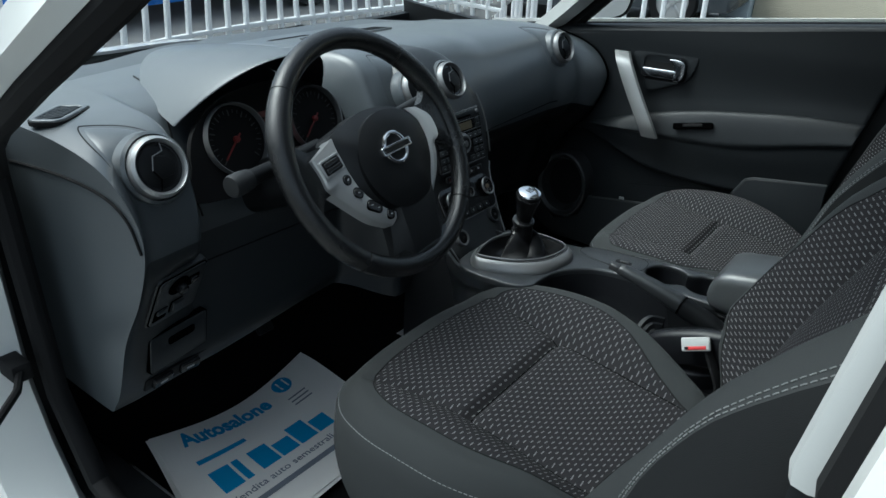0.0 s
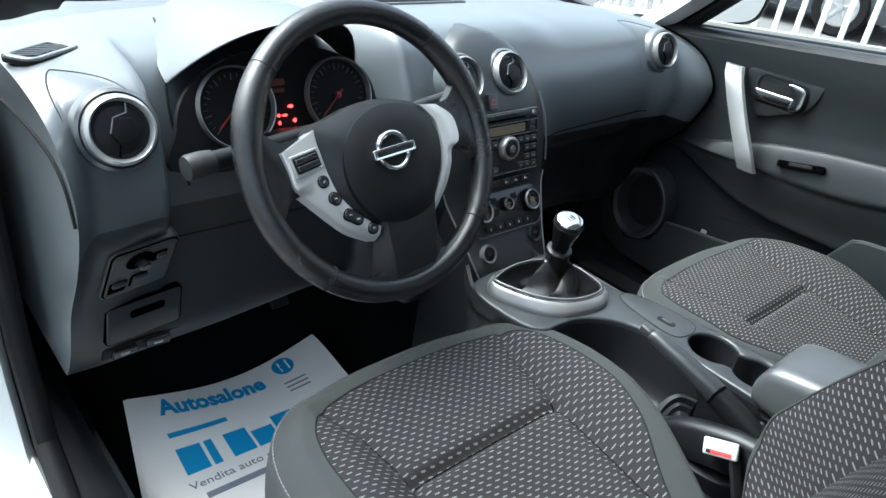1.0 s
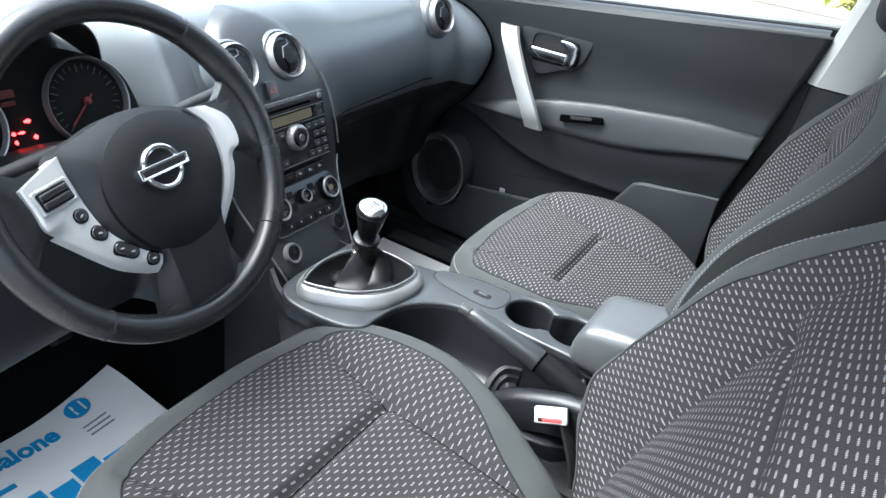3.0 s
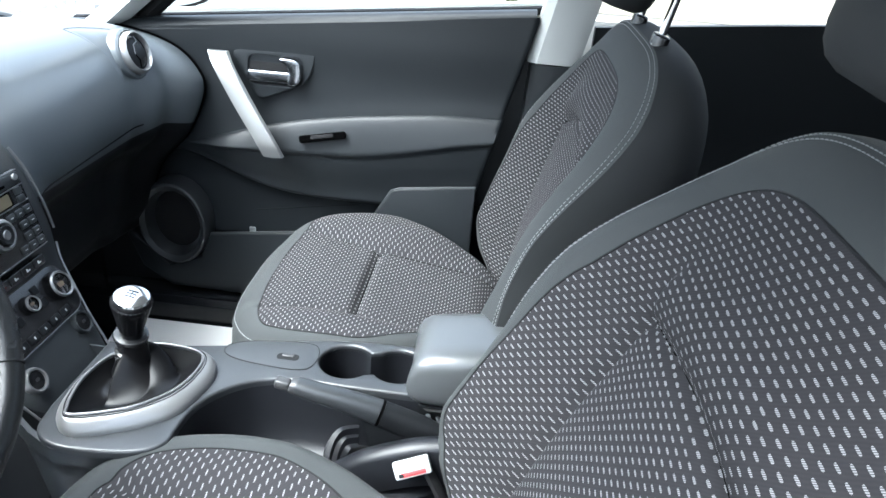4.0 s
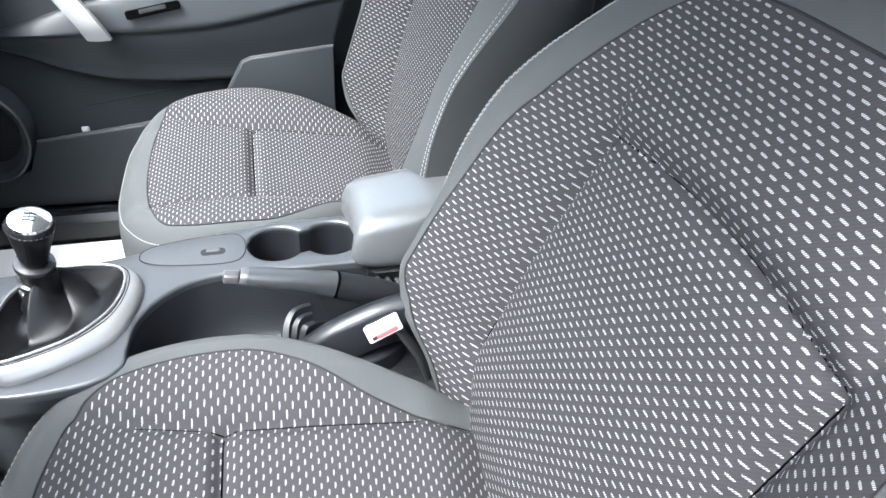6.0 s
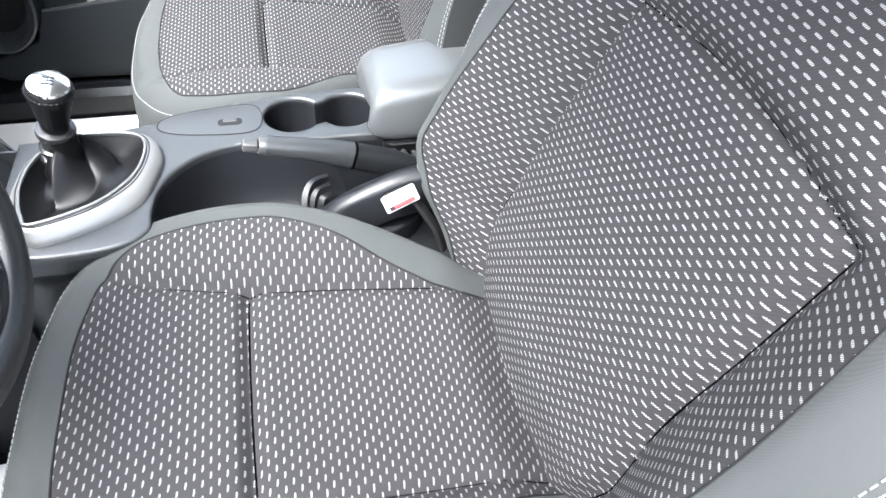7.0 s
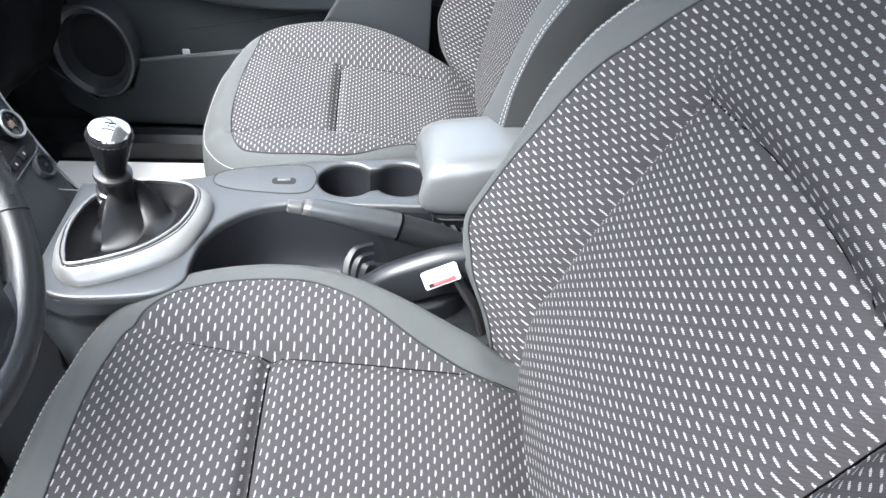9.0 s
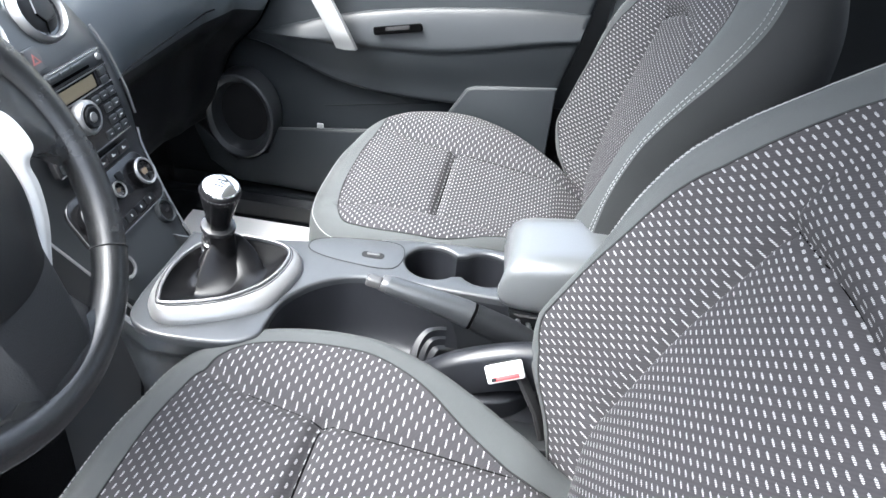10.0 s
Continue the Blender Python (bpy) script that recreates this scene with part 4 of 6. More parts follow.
# ---- centre stack ----
stack = thing("centre_stack", (0.02, 0.56, 0.62), "black centre stack with radio, climate dials and sockets", "centre console")
STACK = [(0.675, 0.462, 0.082), (0.70, 0.476, 0.088), (0.74, 0.502, 0.098), (0.78, 0.526, 0.110), (0.815, 0.546, 0.121), (0.838, 0.553, 0.128), (0.86, 0.556, 0.130), (0.90, 0.562, 0.127), (0.95, 0.574, 0.121), (0.985, 0.588, 0.113), (1.02, 0.607, 0.101), (1.045, 0.624, 0.088), (1.065, 0.644, 0.070), (1.078, 0.664, 0.044), (1.084, 0.680, 0.012)]
rows = []
for z, y, w in STACK:
    w -= 0.002
    rows.append([Vector((0.008 + w * u, y + 0.012 * abs(u) ** 6, z)) for u in [-1 + k / 8 for k in range(17)]])
part("stack_panel", sheet(rows, 0.06, (0, 1, 0)), STACKBLACK, stack, "", 50)
for sx in (-1, 1):
    part("stack_edge", tube(catmull([Vector((0.008 + sx * w, y + 0.008, z)) for z, y, w in STACK[6:10]], 4), 0.0018, 8), SATIN, stack, "thin silver edge")
    part("lower_edge", tube(catmull([Vector((0.008 + sx * w, y + 0.010, z)) for z, y, w in STACK[:6]], 4), 0.0018, 8), SATIN, stack, "thin grey edge")
# radio: its frame stands on the upper face, v up the face from the large dial
SM = facing((0.012, 0.560, 0.905), (0, -0.972, 0.235))
radio = part("radio", plate(rounded(0.158, 0.112, 0.006), -0.002, 0.006, m=SM @ Matrix.Translation((0, 0.009, 0)), bevel=0.0015), GLOSSY, stack, "black radio with display")
part("disc_strip", plate(rounded(0.150, 0.016, 0.003), 0.006, 0.0085, m=SM @ Matrix.Translation((0, 0.054, 0)), bevel=0.001), STACKBLACK, radio)
part("disc_slot", plate(rounded(0.112, 0.0035, 0.0015), 0.0085, 0.0090, m=SM @ Matrix.Translation((-0.012, 0.051, 0))), SEAM, radio)
for bx in (-0.066, -0.044, -0.022, 0.0, 0.022):
    part("radio_button", plate(rounded(0.018, 0.0045, 0.0012), 0.0085, 0.0102, m=SM @ Matrix.Translation((bx, 0.0585, 0)), bevel=0.0006), STACKBLACK, radio)
part("eject_button", turned([(0.0045, 0.0085), (0.0042, 0.0115), (0.0001, 0.012)], 16, SM @ Matrix.Translation((0.066, 0.056, 0))), SATIN, radio)
for ly in (0.0635, 0.0435, 0.0215, -0.0445):
    part("trim_line", plate(rounded(0.154, 0.0012, 0.0005), 0.006, 0.0078, m=SM @ Matrix.Translation((0, ly, 0))), SATIN, radio)
part("display_frame", plate(rounded(0.122, 0.020, 0.002), 0.006, 0.0070, m=SM @ Matrix.Translation((-0.012, 0.0325, 0))), SEAM, radio)
part("display", plate(rounded(0.114, 0.0155, 0.002), 0.0068, 0.0076, m=SM @ Matrix.Translation((-0.012, 0.0325, 0))), surface("display_glass", (0.115, 0.098, 0.066), 0.25, bump=0), radio, "unlit brownish display")
for by in (0.0375, 0.0265):
    part("radio_button", plate(rounded(0.013, 0.0092, 0.0015), 0.006, 0.0090, m=SM @ Matrix.Translation((0.064, by, 0)), bevel=0.0008), STACKBLACK, radio)
part("radio_dial", turned([(0.0001, 0.020), (0.0105, 0.020), (0.0115, 0.0205), (0.0130, 0.020), (0.0135, 0.014), (0.0145, 0.006)], 36, SM), HARD, radio)
part("radio_dial_ring", turned([(0.0148, 0.006), (0.0150, 0.017), (0.0165, 0.0185), (0.0195, 0.0175), (0.0215, 0.014), (0.0220, 0.006)], 48, SM), SATIN, radio, "broad silver ring")
part("dial_face", turned([(0.0001, 0.0212), (0.0058, 0.0211), (0.0066, 0.0200)], 24, SM), DULLMETAL, radio, "dull silver dial centre")
for bx in (-0.066, -0.049, -0.032, 0.033, 0.050, 0.067):
    for by in (0.010, -0.006, -0.022, -0.036):
        if abs(bx) < 0.04 and -0.03 < by < 0.005:
            continue
        key = part("radio_button", plate(rounded(0.0145, 0.0105, 0.0018), 0.006, 0.0086, m=SM @ Matrix.Translation((bx, by, 0)), bevel=0.0009), STACKBLACK, radio)
        part("button_mark", plate(rounded(0.0050, 0.0011, 0.0003), 0.0086, 0.0089, m=SM @ Matrix.Translation((bx, by, 0))), TRIMGREY, key)
# strip of small switches with lit marks between radio and climate dials
for k in range(5):
    q = SM @ Matrix.Translation((-0.050 + 0.025 * k, -0.062, 0))
    part("switch", plate(rounded(0.0235, 0.014, 0.002), -0.002, 0.004, m=q, bevel=0.001), GLOSSY, stack)
    part("switch_mark", join(plate(rounded(0.0024, 0.0045, 0.0006), 0.004, 0.0044, m=q @ Matrix.Translation((-0.002, 0, 0))), plate(rounded(0.0050, 0.0014, 0.0004), 0.004, 0.0045, m=q @ Matrix.Translation((0.001, -0.001, 0)))), DIM if k < 2 else TRIMGREY, stack)
# climate panel on the sloping lower face
SC = facing((0.012, 0.536, 0.797), (0, -0.865, 0.502))
part("climate_panel", plate(rounded(0.176, 0.075, 0.020), -0.004, 0.0035, m=SC @ Matrix.Translation((0, -0.006, 0)), bevel=0.0015), GLOSSY, stack)
part("panel_line", tube([SC @ Vector((x, y - 0.006, 0.0035)) for x, y in rounded(0.176, 0.075, 0.020)], 0.0005, 5, loop=True), DULLMETAL, stack)
for kx, ky, rr in ((-0.062, 0.002, 0.0195), (0.0, 0.006, 0.0115), (0.062, 0.002, 0.0195)):
    q = SC @ Matrix.Translation((kx, ky, 0))
    part("climate_dial", turned([(rr * 1.12, 0.002), (rr * 1.06, 0.014), (rr * 0.80, 0.0165), (rr * 0.76, 0.0135), (0.0001, 0.0135)], 40, q), KNOB, stack, "round climate dial")
    part("dial_ring", turned([(rr * 0.78, 0.0135), (rr * 0.80, 0.0175), (rr * 0.92, 0.0182), (rr * 1.0, 0.0160), (rr * 0.98, 0.013)], 40, q), SATIN, stack, "bright ring")
    part("dial_mark", plate(rounded(rr * 0.62, rr * 0.42, rr * 0.12), 0.0135, 0.0141, m=q), surface("amber_mark", (0.075, 0.055, 0.036), 0.5, bump=0.0), stack)
for kx, ky in ((-0.026, 0.016), (-0.026, -0.004), (0.026, 0.016), (0.026, -0.004)):
    part("climate_button", plate(rounded(0.012, 0.012, 0.002), 0.0035, 0.0058, m=SC @ Matrix.Translation((kx, ky, 0)), bevel=0.0008), HARD, stack)
for k in range(5):
    q = SC @ Matrix.Translation((-0.048 + 0.024 * k, -0.032, 0))
    key = part("climate_button", plate(rounded(0.020, 0.011, 0.002), 0.0035, 0.0055, m=q, bevel=0.0008), HARD, stack)
    part("button_mark", plate(rounded(0.0022, 0.0040, 0.0006), 0.0055, 0.0058, m=q), TRIMGREY, key)
# socket and round switch at the foot of the stack
for at, mt in (((-0.052, 0.500, 0.733), DULLMETAL), ((0.072, 0.506, 0.744), STACKBLACK)):
    q = facing(at, (0, -0.865, 0.502))
    part("socket_ring", turned([(0.0128, 0.002), (0.0135, 0.008), (0.0160, 0.0085), (0.0178, 0.004), (0.0182, -0.004)], 36, q), mt, stack)
    plug = part("socket_plug", turned([(0.0130, -0.004), (0.0122, 0.006), (0.0001, 0.007)], 28, q), KNOB, stack)
    part("plug_mark", plate(rounded(0.0070, 0.0045, 0.0015), 0.0070, 0.0076, m=q), RUBBER, plug)
HZ = facing((-0.014, 0.583, 0.984), (0, -0.90, 0.43))
part("hazard_switch", plate(rounded(0.021, 0.028, 0.003), -0.004, 0.003, m=HZ, bevel=0.001), STACKBLACK, stack, "hazard switch with a dull red triangle")
part("hazard_mark", plate([(0.0, 0.007), (-0.0075, -0.005), (0.0075, -0.005)], 0.003, 0.0035, [[(0.0, 0.0035), (-0.004, -0.003), (0.004, -0.003)]], m=HZ), surface("dull_red_mark", (0.12, 0.030, 0.025), 0.5, bump=0.0), stack)

for sx, x1 in ((-1, -0.128), (1, 0.040)):
    part("side_fin", sheet([[Vector((0.008 + sx * 0.119, 0.562, 0.815)), Vector((0.008 + sx * 0.094, 0.515, 0.735)), Vector((0.008 + sx * 0.080, 0.475, 0.690))], [Vector((0.008 + sx * 0.115, 0.60, 0.66)), Vector((x1, 0.52, 0.60)), Vector((x1, 0.46, 0.58))], [Vector((0.008 + sx * 0.11, 0.62, 0.285)), Vector((x1 - sx * 0.012, 0.52, 0.285)), Vector((x1 - sx * 0.012, 0.45, 0.285))]], 0.008, (-sx, 0, 0)), HARD, stack)
# ---- centre console ----
con = thing("centre_console", (0.0, 0.2, 0.30), "dark grey console with gear lever, cup holders and handbrake tray", "centre console")
ring_c = Vector((-0.040, 0.362, 0.749))
RING_IN = catmull([(-0.122, 0.407, 0), (-0.108, 0.420, 0), (-0.080, 0.428, 0), (-0.044, 0.431, 0), (0.001, 0.421, 0), (0.032, 0.390, 0), (0.038, 0.355, 0), (0.030, 0.312, 0), (0.008, 0.297, 0), (-0.034, 0.300, 0), (-0.068, 0.316, 0), (-0.100, 0.350, 0)], 6, True)
RING_OUT = catmull([(-0.136, 0.404, 0), (-0.116, 0.432, 0), (-0.080, 0.443, 0), (-0.030, 0.445, 0), (0.012, 0.433, 0), (0.044, 0.400, 0), (0.052, 0.355, 0), (0.042, 0.302, 0), (0.008, 0.280, 0), (-0.046, 0.286, 0), (-0.088, 0.306, 0), (-0.122, 0.358, 0)], 6, True)
top = [(p.x, p.y) for p in catmull([(-0.085, 0.458, 0), (-0.128, 0.450, 0), (-0.150, 0.420, 0), (-0.153, 0.37, 0), (-0.146, 0.32, 0), (-0.127, 0.291, 0), (-0.098, 0.289, 0), (-0.058, 0.284, 0), (-0.023, 0.265, 0), (0.004, 0.234, 0), (0.017, 0.200, 0), (0.021, 0.157, 0), (0.018, 0.10, 0), (0.016, -0.02, 0), (0.016, -0.20, 0)], 6)] + [(0.132, -0.20), (0.130, 0.02)] + [(p.x, p.y) for p in catmull([(0.128, 0.10, 0), (0.118, 0.17, 0), (0.102, 0.225, 0), (0.084, 0.285, 0), (0.070, 0.35, 0), (0.062, 0.42, 0), (0.060, 0.458, 0)], 5)]
gear_hole = [(p.x, p.y) for p in RING_IN]
cups = [(0.076 + 0.039 * math.cos(radians(d)), 0.114 + 0.039 * math.sin(radians(d))) for d in range(-52, 233, 10)] + [(0.078 + 0.039 * math.cos(radians(d)), 0.040 + 0.039 * math.sin(radians(d))) for d in range(128, 413, 10)]
part("console_top", plate(top, 0.724, 0.735, [gear_hole, cups], bevel=0.004), CONSOLE, con, "grey plastic top panel")
part("lid", plate([(p.x, p.y) for p in catmull([(0.045, 0.165, 0), (0.046, 0.24, 0), (0.060, 0.285, 0), (0.085, 0.285, 0), (0.10, 0.24, 0), (0.102, 0.165, 0)], 6, True)], 0.733, 0.7357, bevel=0.0005), CONSOLE, con)
part("lid_gap", tube([Vector((p.x, p.y, 0.7352)) for p in catmull([(0.0455, 0.165, 0), (0.0455, 0.24, 0), (0.060, 0.2855, 0), (0.085, 0.2855, 0), (0.1005, 0.24, 0), (0.1025, 0.165, 0)], 6, True)], 0.0009, 6, loop=True), RUBBER, con)
part("catch_well", plate(rounded(0.014, 0.032, 0.006), 0.7350, 0.7362, m=Matrix.Translation((0.068, 0.198, 0))), RUBBER, con)
part("lid_catch", plate(rounded(0.0055, 0.018, 0.0026), 0.736, 0.7380, m=Matrix.Translation((0.070, 0.198, 0)), bevel=0.001), LEADMETAL, con)
wall = [[Vector((x, y, z)) for x, y in cups] for z in (0.728, 0.605)]
part("cup_well", loft(wall, cap=(False, True)), TRAYBLACK, con, "two joined round cup wells")
# floor coloured near-black for the shade deep in the wells
part("cup_floor", plate(cups, 0.604, 0.607), SEAM, con)
# body below, with the handbrake tray on the driver's side
part("console_side", sheet([[Vector((x + dx * (0.25 + 0.75 * step(0.47, 0.36, y)), y, z)) for x, y in ((-0.098, 0.505), (-0.130, 0.460), (-0.151, 0.42), (-0.152, 0.37), (-0.145, 0.32), (-0.126, 0.292), (-0.100, 0.290))] for z, dx in ((0.728, 0.0), (0.705, 0.002), (0.694, 0.010), (0.688, 0.024), (0.66, 0.036), (0.60, 0.050), (0.50, 0.060), (0.285, 0.07))], 0.008, (1, 0, 0)), CONSOLE, con)
part("console_core", join(box((-0.050, -0.35, 0.285), (0.105, 0.18, 0.600), 0.01), box((-0.040, 0.18, 0.285), (0.02, 0.52, 0.640), 0.01)), HARD, con)
EDGE = [(0.124, -0.35), (0.124, 0.02), (0.122, 0.10), (0.112, 0.17), (0.096, 0.225), (0.078, 0.285), (0.064, 0.35), (0.056, 0.42), (0.060, 0.52)]
part("passenger_side", sheet([[Vector((x - dx, y, z)) for x, y in EDGE] for z, dx in ((0.725, -0.001), (0.69, -0.001), (0.6, 0.0), (0.5, 0.016), (0.285, 0.03))], 0.003, (-1, 0, 0)), CONSOLE, con)
# the bowl beside the lever: a steep wall under the top panel's edge that runs out into a smooth floor
edge = catmull([(-0.124, 0.289, 0), (-0.098, 0.288, 0), (-0.058, 0.283, 0), (-0.023, 0.264, 0), (0.004, 0.233, 0), (0.016, 0.200, 0), (0.020, 0.157, 0), (0.017, 0.10, 0), (0.015, -0.02, 0), (0.015, -0.20, 0)], 8)
rows = []
for g, z in ((0.0, 0.7245), (0.01, 0.715), (0.03, 0.69), (0.06, 0.665), (0.11, 0.645), (0.20, 0.631), (0.35, 0.624), (0.6, 0.620), (1.0, 0.612)):
    rows.append([Vector((p.x + (-0.118 - p.x) * g, p.y + (0.55 * p.y + 0.03 - p.y) * g, z)) for p in edge])
part("handbrake_tray", loft(rows, closed=False), TRAYBLACK, con, "smooth black bowl beside the handbrake", 80)
# moulded pocket under the lever: two steps that climb towards its hinge
rows = []
for d in range(6, 151, 6):
    z0 = 0.643 + 0.050 * step(135, 35, d)
    rows.append([Vector((-0.046 + 0.040 * g * math.cos(radians(d)), 0.074 + 0.046 * g * math.sin(radians(d)), z0 + dz)) for g, dz in ((1.16, -0.040), (1.02, -0.005), (0.97, 0.0), (0.80, 0.0), (0.76, -0.009), (0.60, -0.009), (0.56, -0.018), (0.36, -0.018))])
part("pocket_step", loft(rows, closed=False), TRAYBLACK, con, "two moulded steps beside the lever", 25)
part("pocket_floor", plate([(-0.010 + 0.088 * math.cos(radians(d)) * 0.9, 0.030 + 0.088 * math.sin(radians(d))) for d in range(0, 360, 10)], 0.60, 0.648, bevel=0.004), TRAYBLACK, con)
# raised rim of the console beside the driver's seat
rim_line = catmull([(-0.062, 0.110, 0.652), (-0.073, 0.090, 0.676), (-0.075, 0.062, 0.698), (-0.074, 0.022, 0.716), (-0.072, -0.020, 0.728), (-0.070, -0.09, 0.736), (-0.070, -0.20, 0.738)], 6)
part("side_rim", loft([[p + Vector((dx, 0, dz)) for dx, dz in ((-0.006, -0.060), (-0.007, -0.006), (-0.003, 0.0), (0.006, 0.004), (0.016, 0.003), (0.020, -0.004), (0.022, -0.060))] for p in rim_line]), TRAYBLACK, con, "rounded rim beside the seat", 60)
part("buckle_ledge", box((-0.130, -0.20, 0.560), (-0.084, 0.050, 0.628), 0.010), HARD, con)
for k in range(4):
    part("hinge_rib", tube([(0.012, -0.010 - 0.014 * k, 0.716 - 0.004 * k), (-0.030, -0.022 - 0.014 * k, 0.712 - 0.004 * k)], 0.0035, 8), CONSOLE, con)
# gear lever
con.location.z -= 0.007
shift = thing("gear_lever", ring_c, "gear lever with silver-topped knob, leather gaiter and silver ring", "gear lever")


def ring_pts(t, z):
    """The ring at t from its inner (0) to its outer (1) edge; the wide side dips towards the driver."""
    pts = []
    for a, b in zip(RING_IN, RING_OUT):
        q = a.lerp(b, t)
        pts.append(Vector((q.x, q.y, ring_c.z + z - 0.25 * max(0.0, t) * ((b - a).length - 0.006))))
    return pts


part("ring_frame", loft([ring_pts(0.0, -0.024), ring_pts(0.0, -0.004), ring_pts(0.10, -0.001), ring_pts(0.30, -0.001), ring_pts(0.60, -0.004), ring_pts(0.88, -0.009), ring_pts(1.0, -0.014), ring_pts(1.0, -0.026)], cap=(False, False)), SATIN, shift, "satin silver ring", 60)
part("ring_bead", tube(ring_pts(-0.05, 0.0005), 0.0020, 8, loop=True), DULLMETAL, shift, "bright inner bead")
part("bead_gap", tube(ring_pts(0.22, -0.0007), 0.0008, 6, loop=True), RUBBER, shift)
knob_c = Vector((0.000, 0.388, 0.786))
rings = []
NB = len(RING_IN)
for k in range(34):
    t = k / 33
    if t < 0.4:
        f, z = 1.0 - 0.50 * (t / 0.4), 0.744 - 0.020 * math.sin(t / 0.4 * math.pi / 2)
    else:
        q = (t - 0.4) / 0.6
        f, z = 0.50 * (1 - q) ** 0.75, 0.724 + 0.056 * q ** 1.15
    c = ring_c.lerp(Vector((knob_c.x - 0.002, knob_c.y - 0.004, 0)), min(1.0, t / 0.75) ** 1.2)
    row = []
    for j, e in enumerate(RING_IN):
        a = 2 * math.pi * j / NB
        px, py = (e.x - ring_c.x) * f, (e.y - ring_c.y) * f
        d = math.hypot(px, py)
        fold = step(0.25, 0.45, t) * step(1.0, 0.75, t)
        wav = 1 + fold * (0.20 * math.sin(a * 3 + 0.4 + 4.0 * t) + 0.10 * math.sin(a * 5 + 11 * t))
        want = max(d * wav, 0.0170)
        g = want / d if d > 1e-6 else 0
        ux, uy = (px * g, py * g) if g else (0.0170 * math.cos(a), 0.0170 * math.sin(a))
        row.append(Vector((c.x + ux, c.y + uy, z + 0.007 * fold * math.sin(a * 2 + 2.0 + 7 * t))))
    rings.append(row)
part("gaiter", loft(rings, cap=(False, True)), BOOT, shift, "creased black leather gaiter", 60)
KM = Matrix.Translation(knob_c) @ Matrix.Rotation(radians(12), 4, "X") @ Matrix.Rotation(radians(-8), 4, "Y") @ Matrix.Diagonal((0.91, 0.91, 0.97, 1.0))
part("collar", turned([(0.021, -0.036), (0.0225, -0.030), (0.0225, -0.026), (0.0195, -0.024), (0.0190, -0.012), (0.0190, -0.006)], 36, KM), GLOSSY, shift, "black plastic collar")
part("neck_ring", turned([(0.0170, -0.052), (0.0215, -0.050), (0.0225, -0.046), (0.0215, -0.042), (0.0180, -0.040)], 36, KM), GLOSSY, shift, "ribbed black neck")
part("collar_ring", turned([(0.0188, -0.007), (0.0235, -0.005), (0.0245, -0.001), (0.0235, 0.003), (0.0175, 0.005)], 36, KM), GLOSSY, shift, "glossy black ring")
part("knob", turned([(0.0165, 0.003), (0.0172, 0.010), (0.0195, 0.024), (0.0235, 0.042), (0.0268, 0.056), (0.0276, 0.062), (0.0268, 0.067), (0.0250, 0.069)], 44, KM), KNOB, shift, "black leather knob")
for k in range(30):
    a = 2 * math.pi * k / 30
    part("knob_stitch", tube([KM @ Vector((0.0277 * math.cos(a + d), 0.0277 * math.sin(a + d), 0.0625)) for d in (-0.05, 0.05)], 0.0009, 5), GLOSSY, shift)
cap = part("knob_cap", turned([(0.0252, 0.0685), (0.0235, 0.0715), (0.016, 0.0745), (0.0001, 0.0760)], 44, KM), CHROME, shift, "polished silver cap")
part("shift_mark", join(*[xf(box((x - 0.0006, -0.007, 0.0755), (x + 0.0006, 0.007, 0.0763)), KM) for x in (-0.006, 0.0, 0.006)], xf(box((-0.0065, -0.0006, 0.0756), (0.0065, 0.0006, 0.0763)), KM)), HARD, cap, "engraved gear pattern")
# handbrake
hb = thing("handbrake", (-0.045, 0.05, 0.70), "black handbrake lever with a bright push button", "handbrake")
def lever_section(y):
    """Top and bottom height, half width of the lever at y."""
    tab = [(-0.08, 0.690, 0.660, 0.016), (-0.02, 0.722, 0.680, 0.017), (0.0, 0.733, 0.690, 0.017), (0.058, 0.757, 0.721, 0.0165), (0.10, 0.770, 0.741, 0.0155), (0.150, 0.782, 0.759, 0.0140), (0.160, 0.782, 0.762, 0.0125)]
    for a, b in zip(tab, tab[1:]):
        if y <= b[0]:
            t = max(0.0, (y - a[0]) / (b[0] - a[0]))
            return [p + (q - p) * t for p, q in zip(a[1:], b[1:])]
    return tab[-1][1:]


def lever_ring(y, grow=1.0):
    zt, zb, w = lever_section(y)
    x = -0.030 - 0.018 * step(-0.05, 0.16, y)
    zh = (zt - zb) / 2 * 0.84
    zc, w = zt - zh, w * 0.86
    return [Vector((x + w * grow * math.copysign(abs(math.cos(a)) ** 0.72, math.cos(a)), y - 0.35 * zh * math.sin(a), zc + zh * grow * math.copysign(abs(math.sin(a)) ** 0.72, math.sin(a)))) for a in (2 * math.pi * j / 28 for j in range(28))]


part("grip", loft([lever_ring(0.048 + 0.104 * k / 12) for k in range(13)]), CONSOLE, hb, "grey-black moulded grip", 60)
part("grip_joint", loft([lever_ring(0.044, 0.97), lever_ring(0.0475, 0.97)]), SEAM, hb)
part("lever_body", loft([lever_ring(-0.08 + 0.124 * k / 10) for k in range(11)]), HARD, hb, "black plastic lever body", 60)
part("lever_cheek", plate([(0.098, 0.748), (0.082, 0.738), (0.068, 0.724), (0.061, 0.704), (0.058, 0.682), (0.0, 0.662), (-0.07, 0.650), (-0.07, 0.690), (0.0, 0.722), (0.05, 0.742)], -0.010, 0.010, m=Matrix(((0, 0, 1, -0.036), (1, 0, 0, 0), (0, 1, 0, 0), (0, 0, 0, 1))), bevel=0.003), HARD, hb)
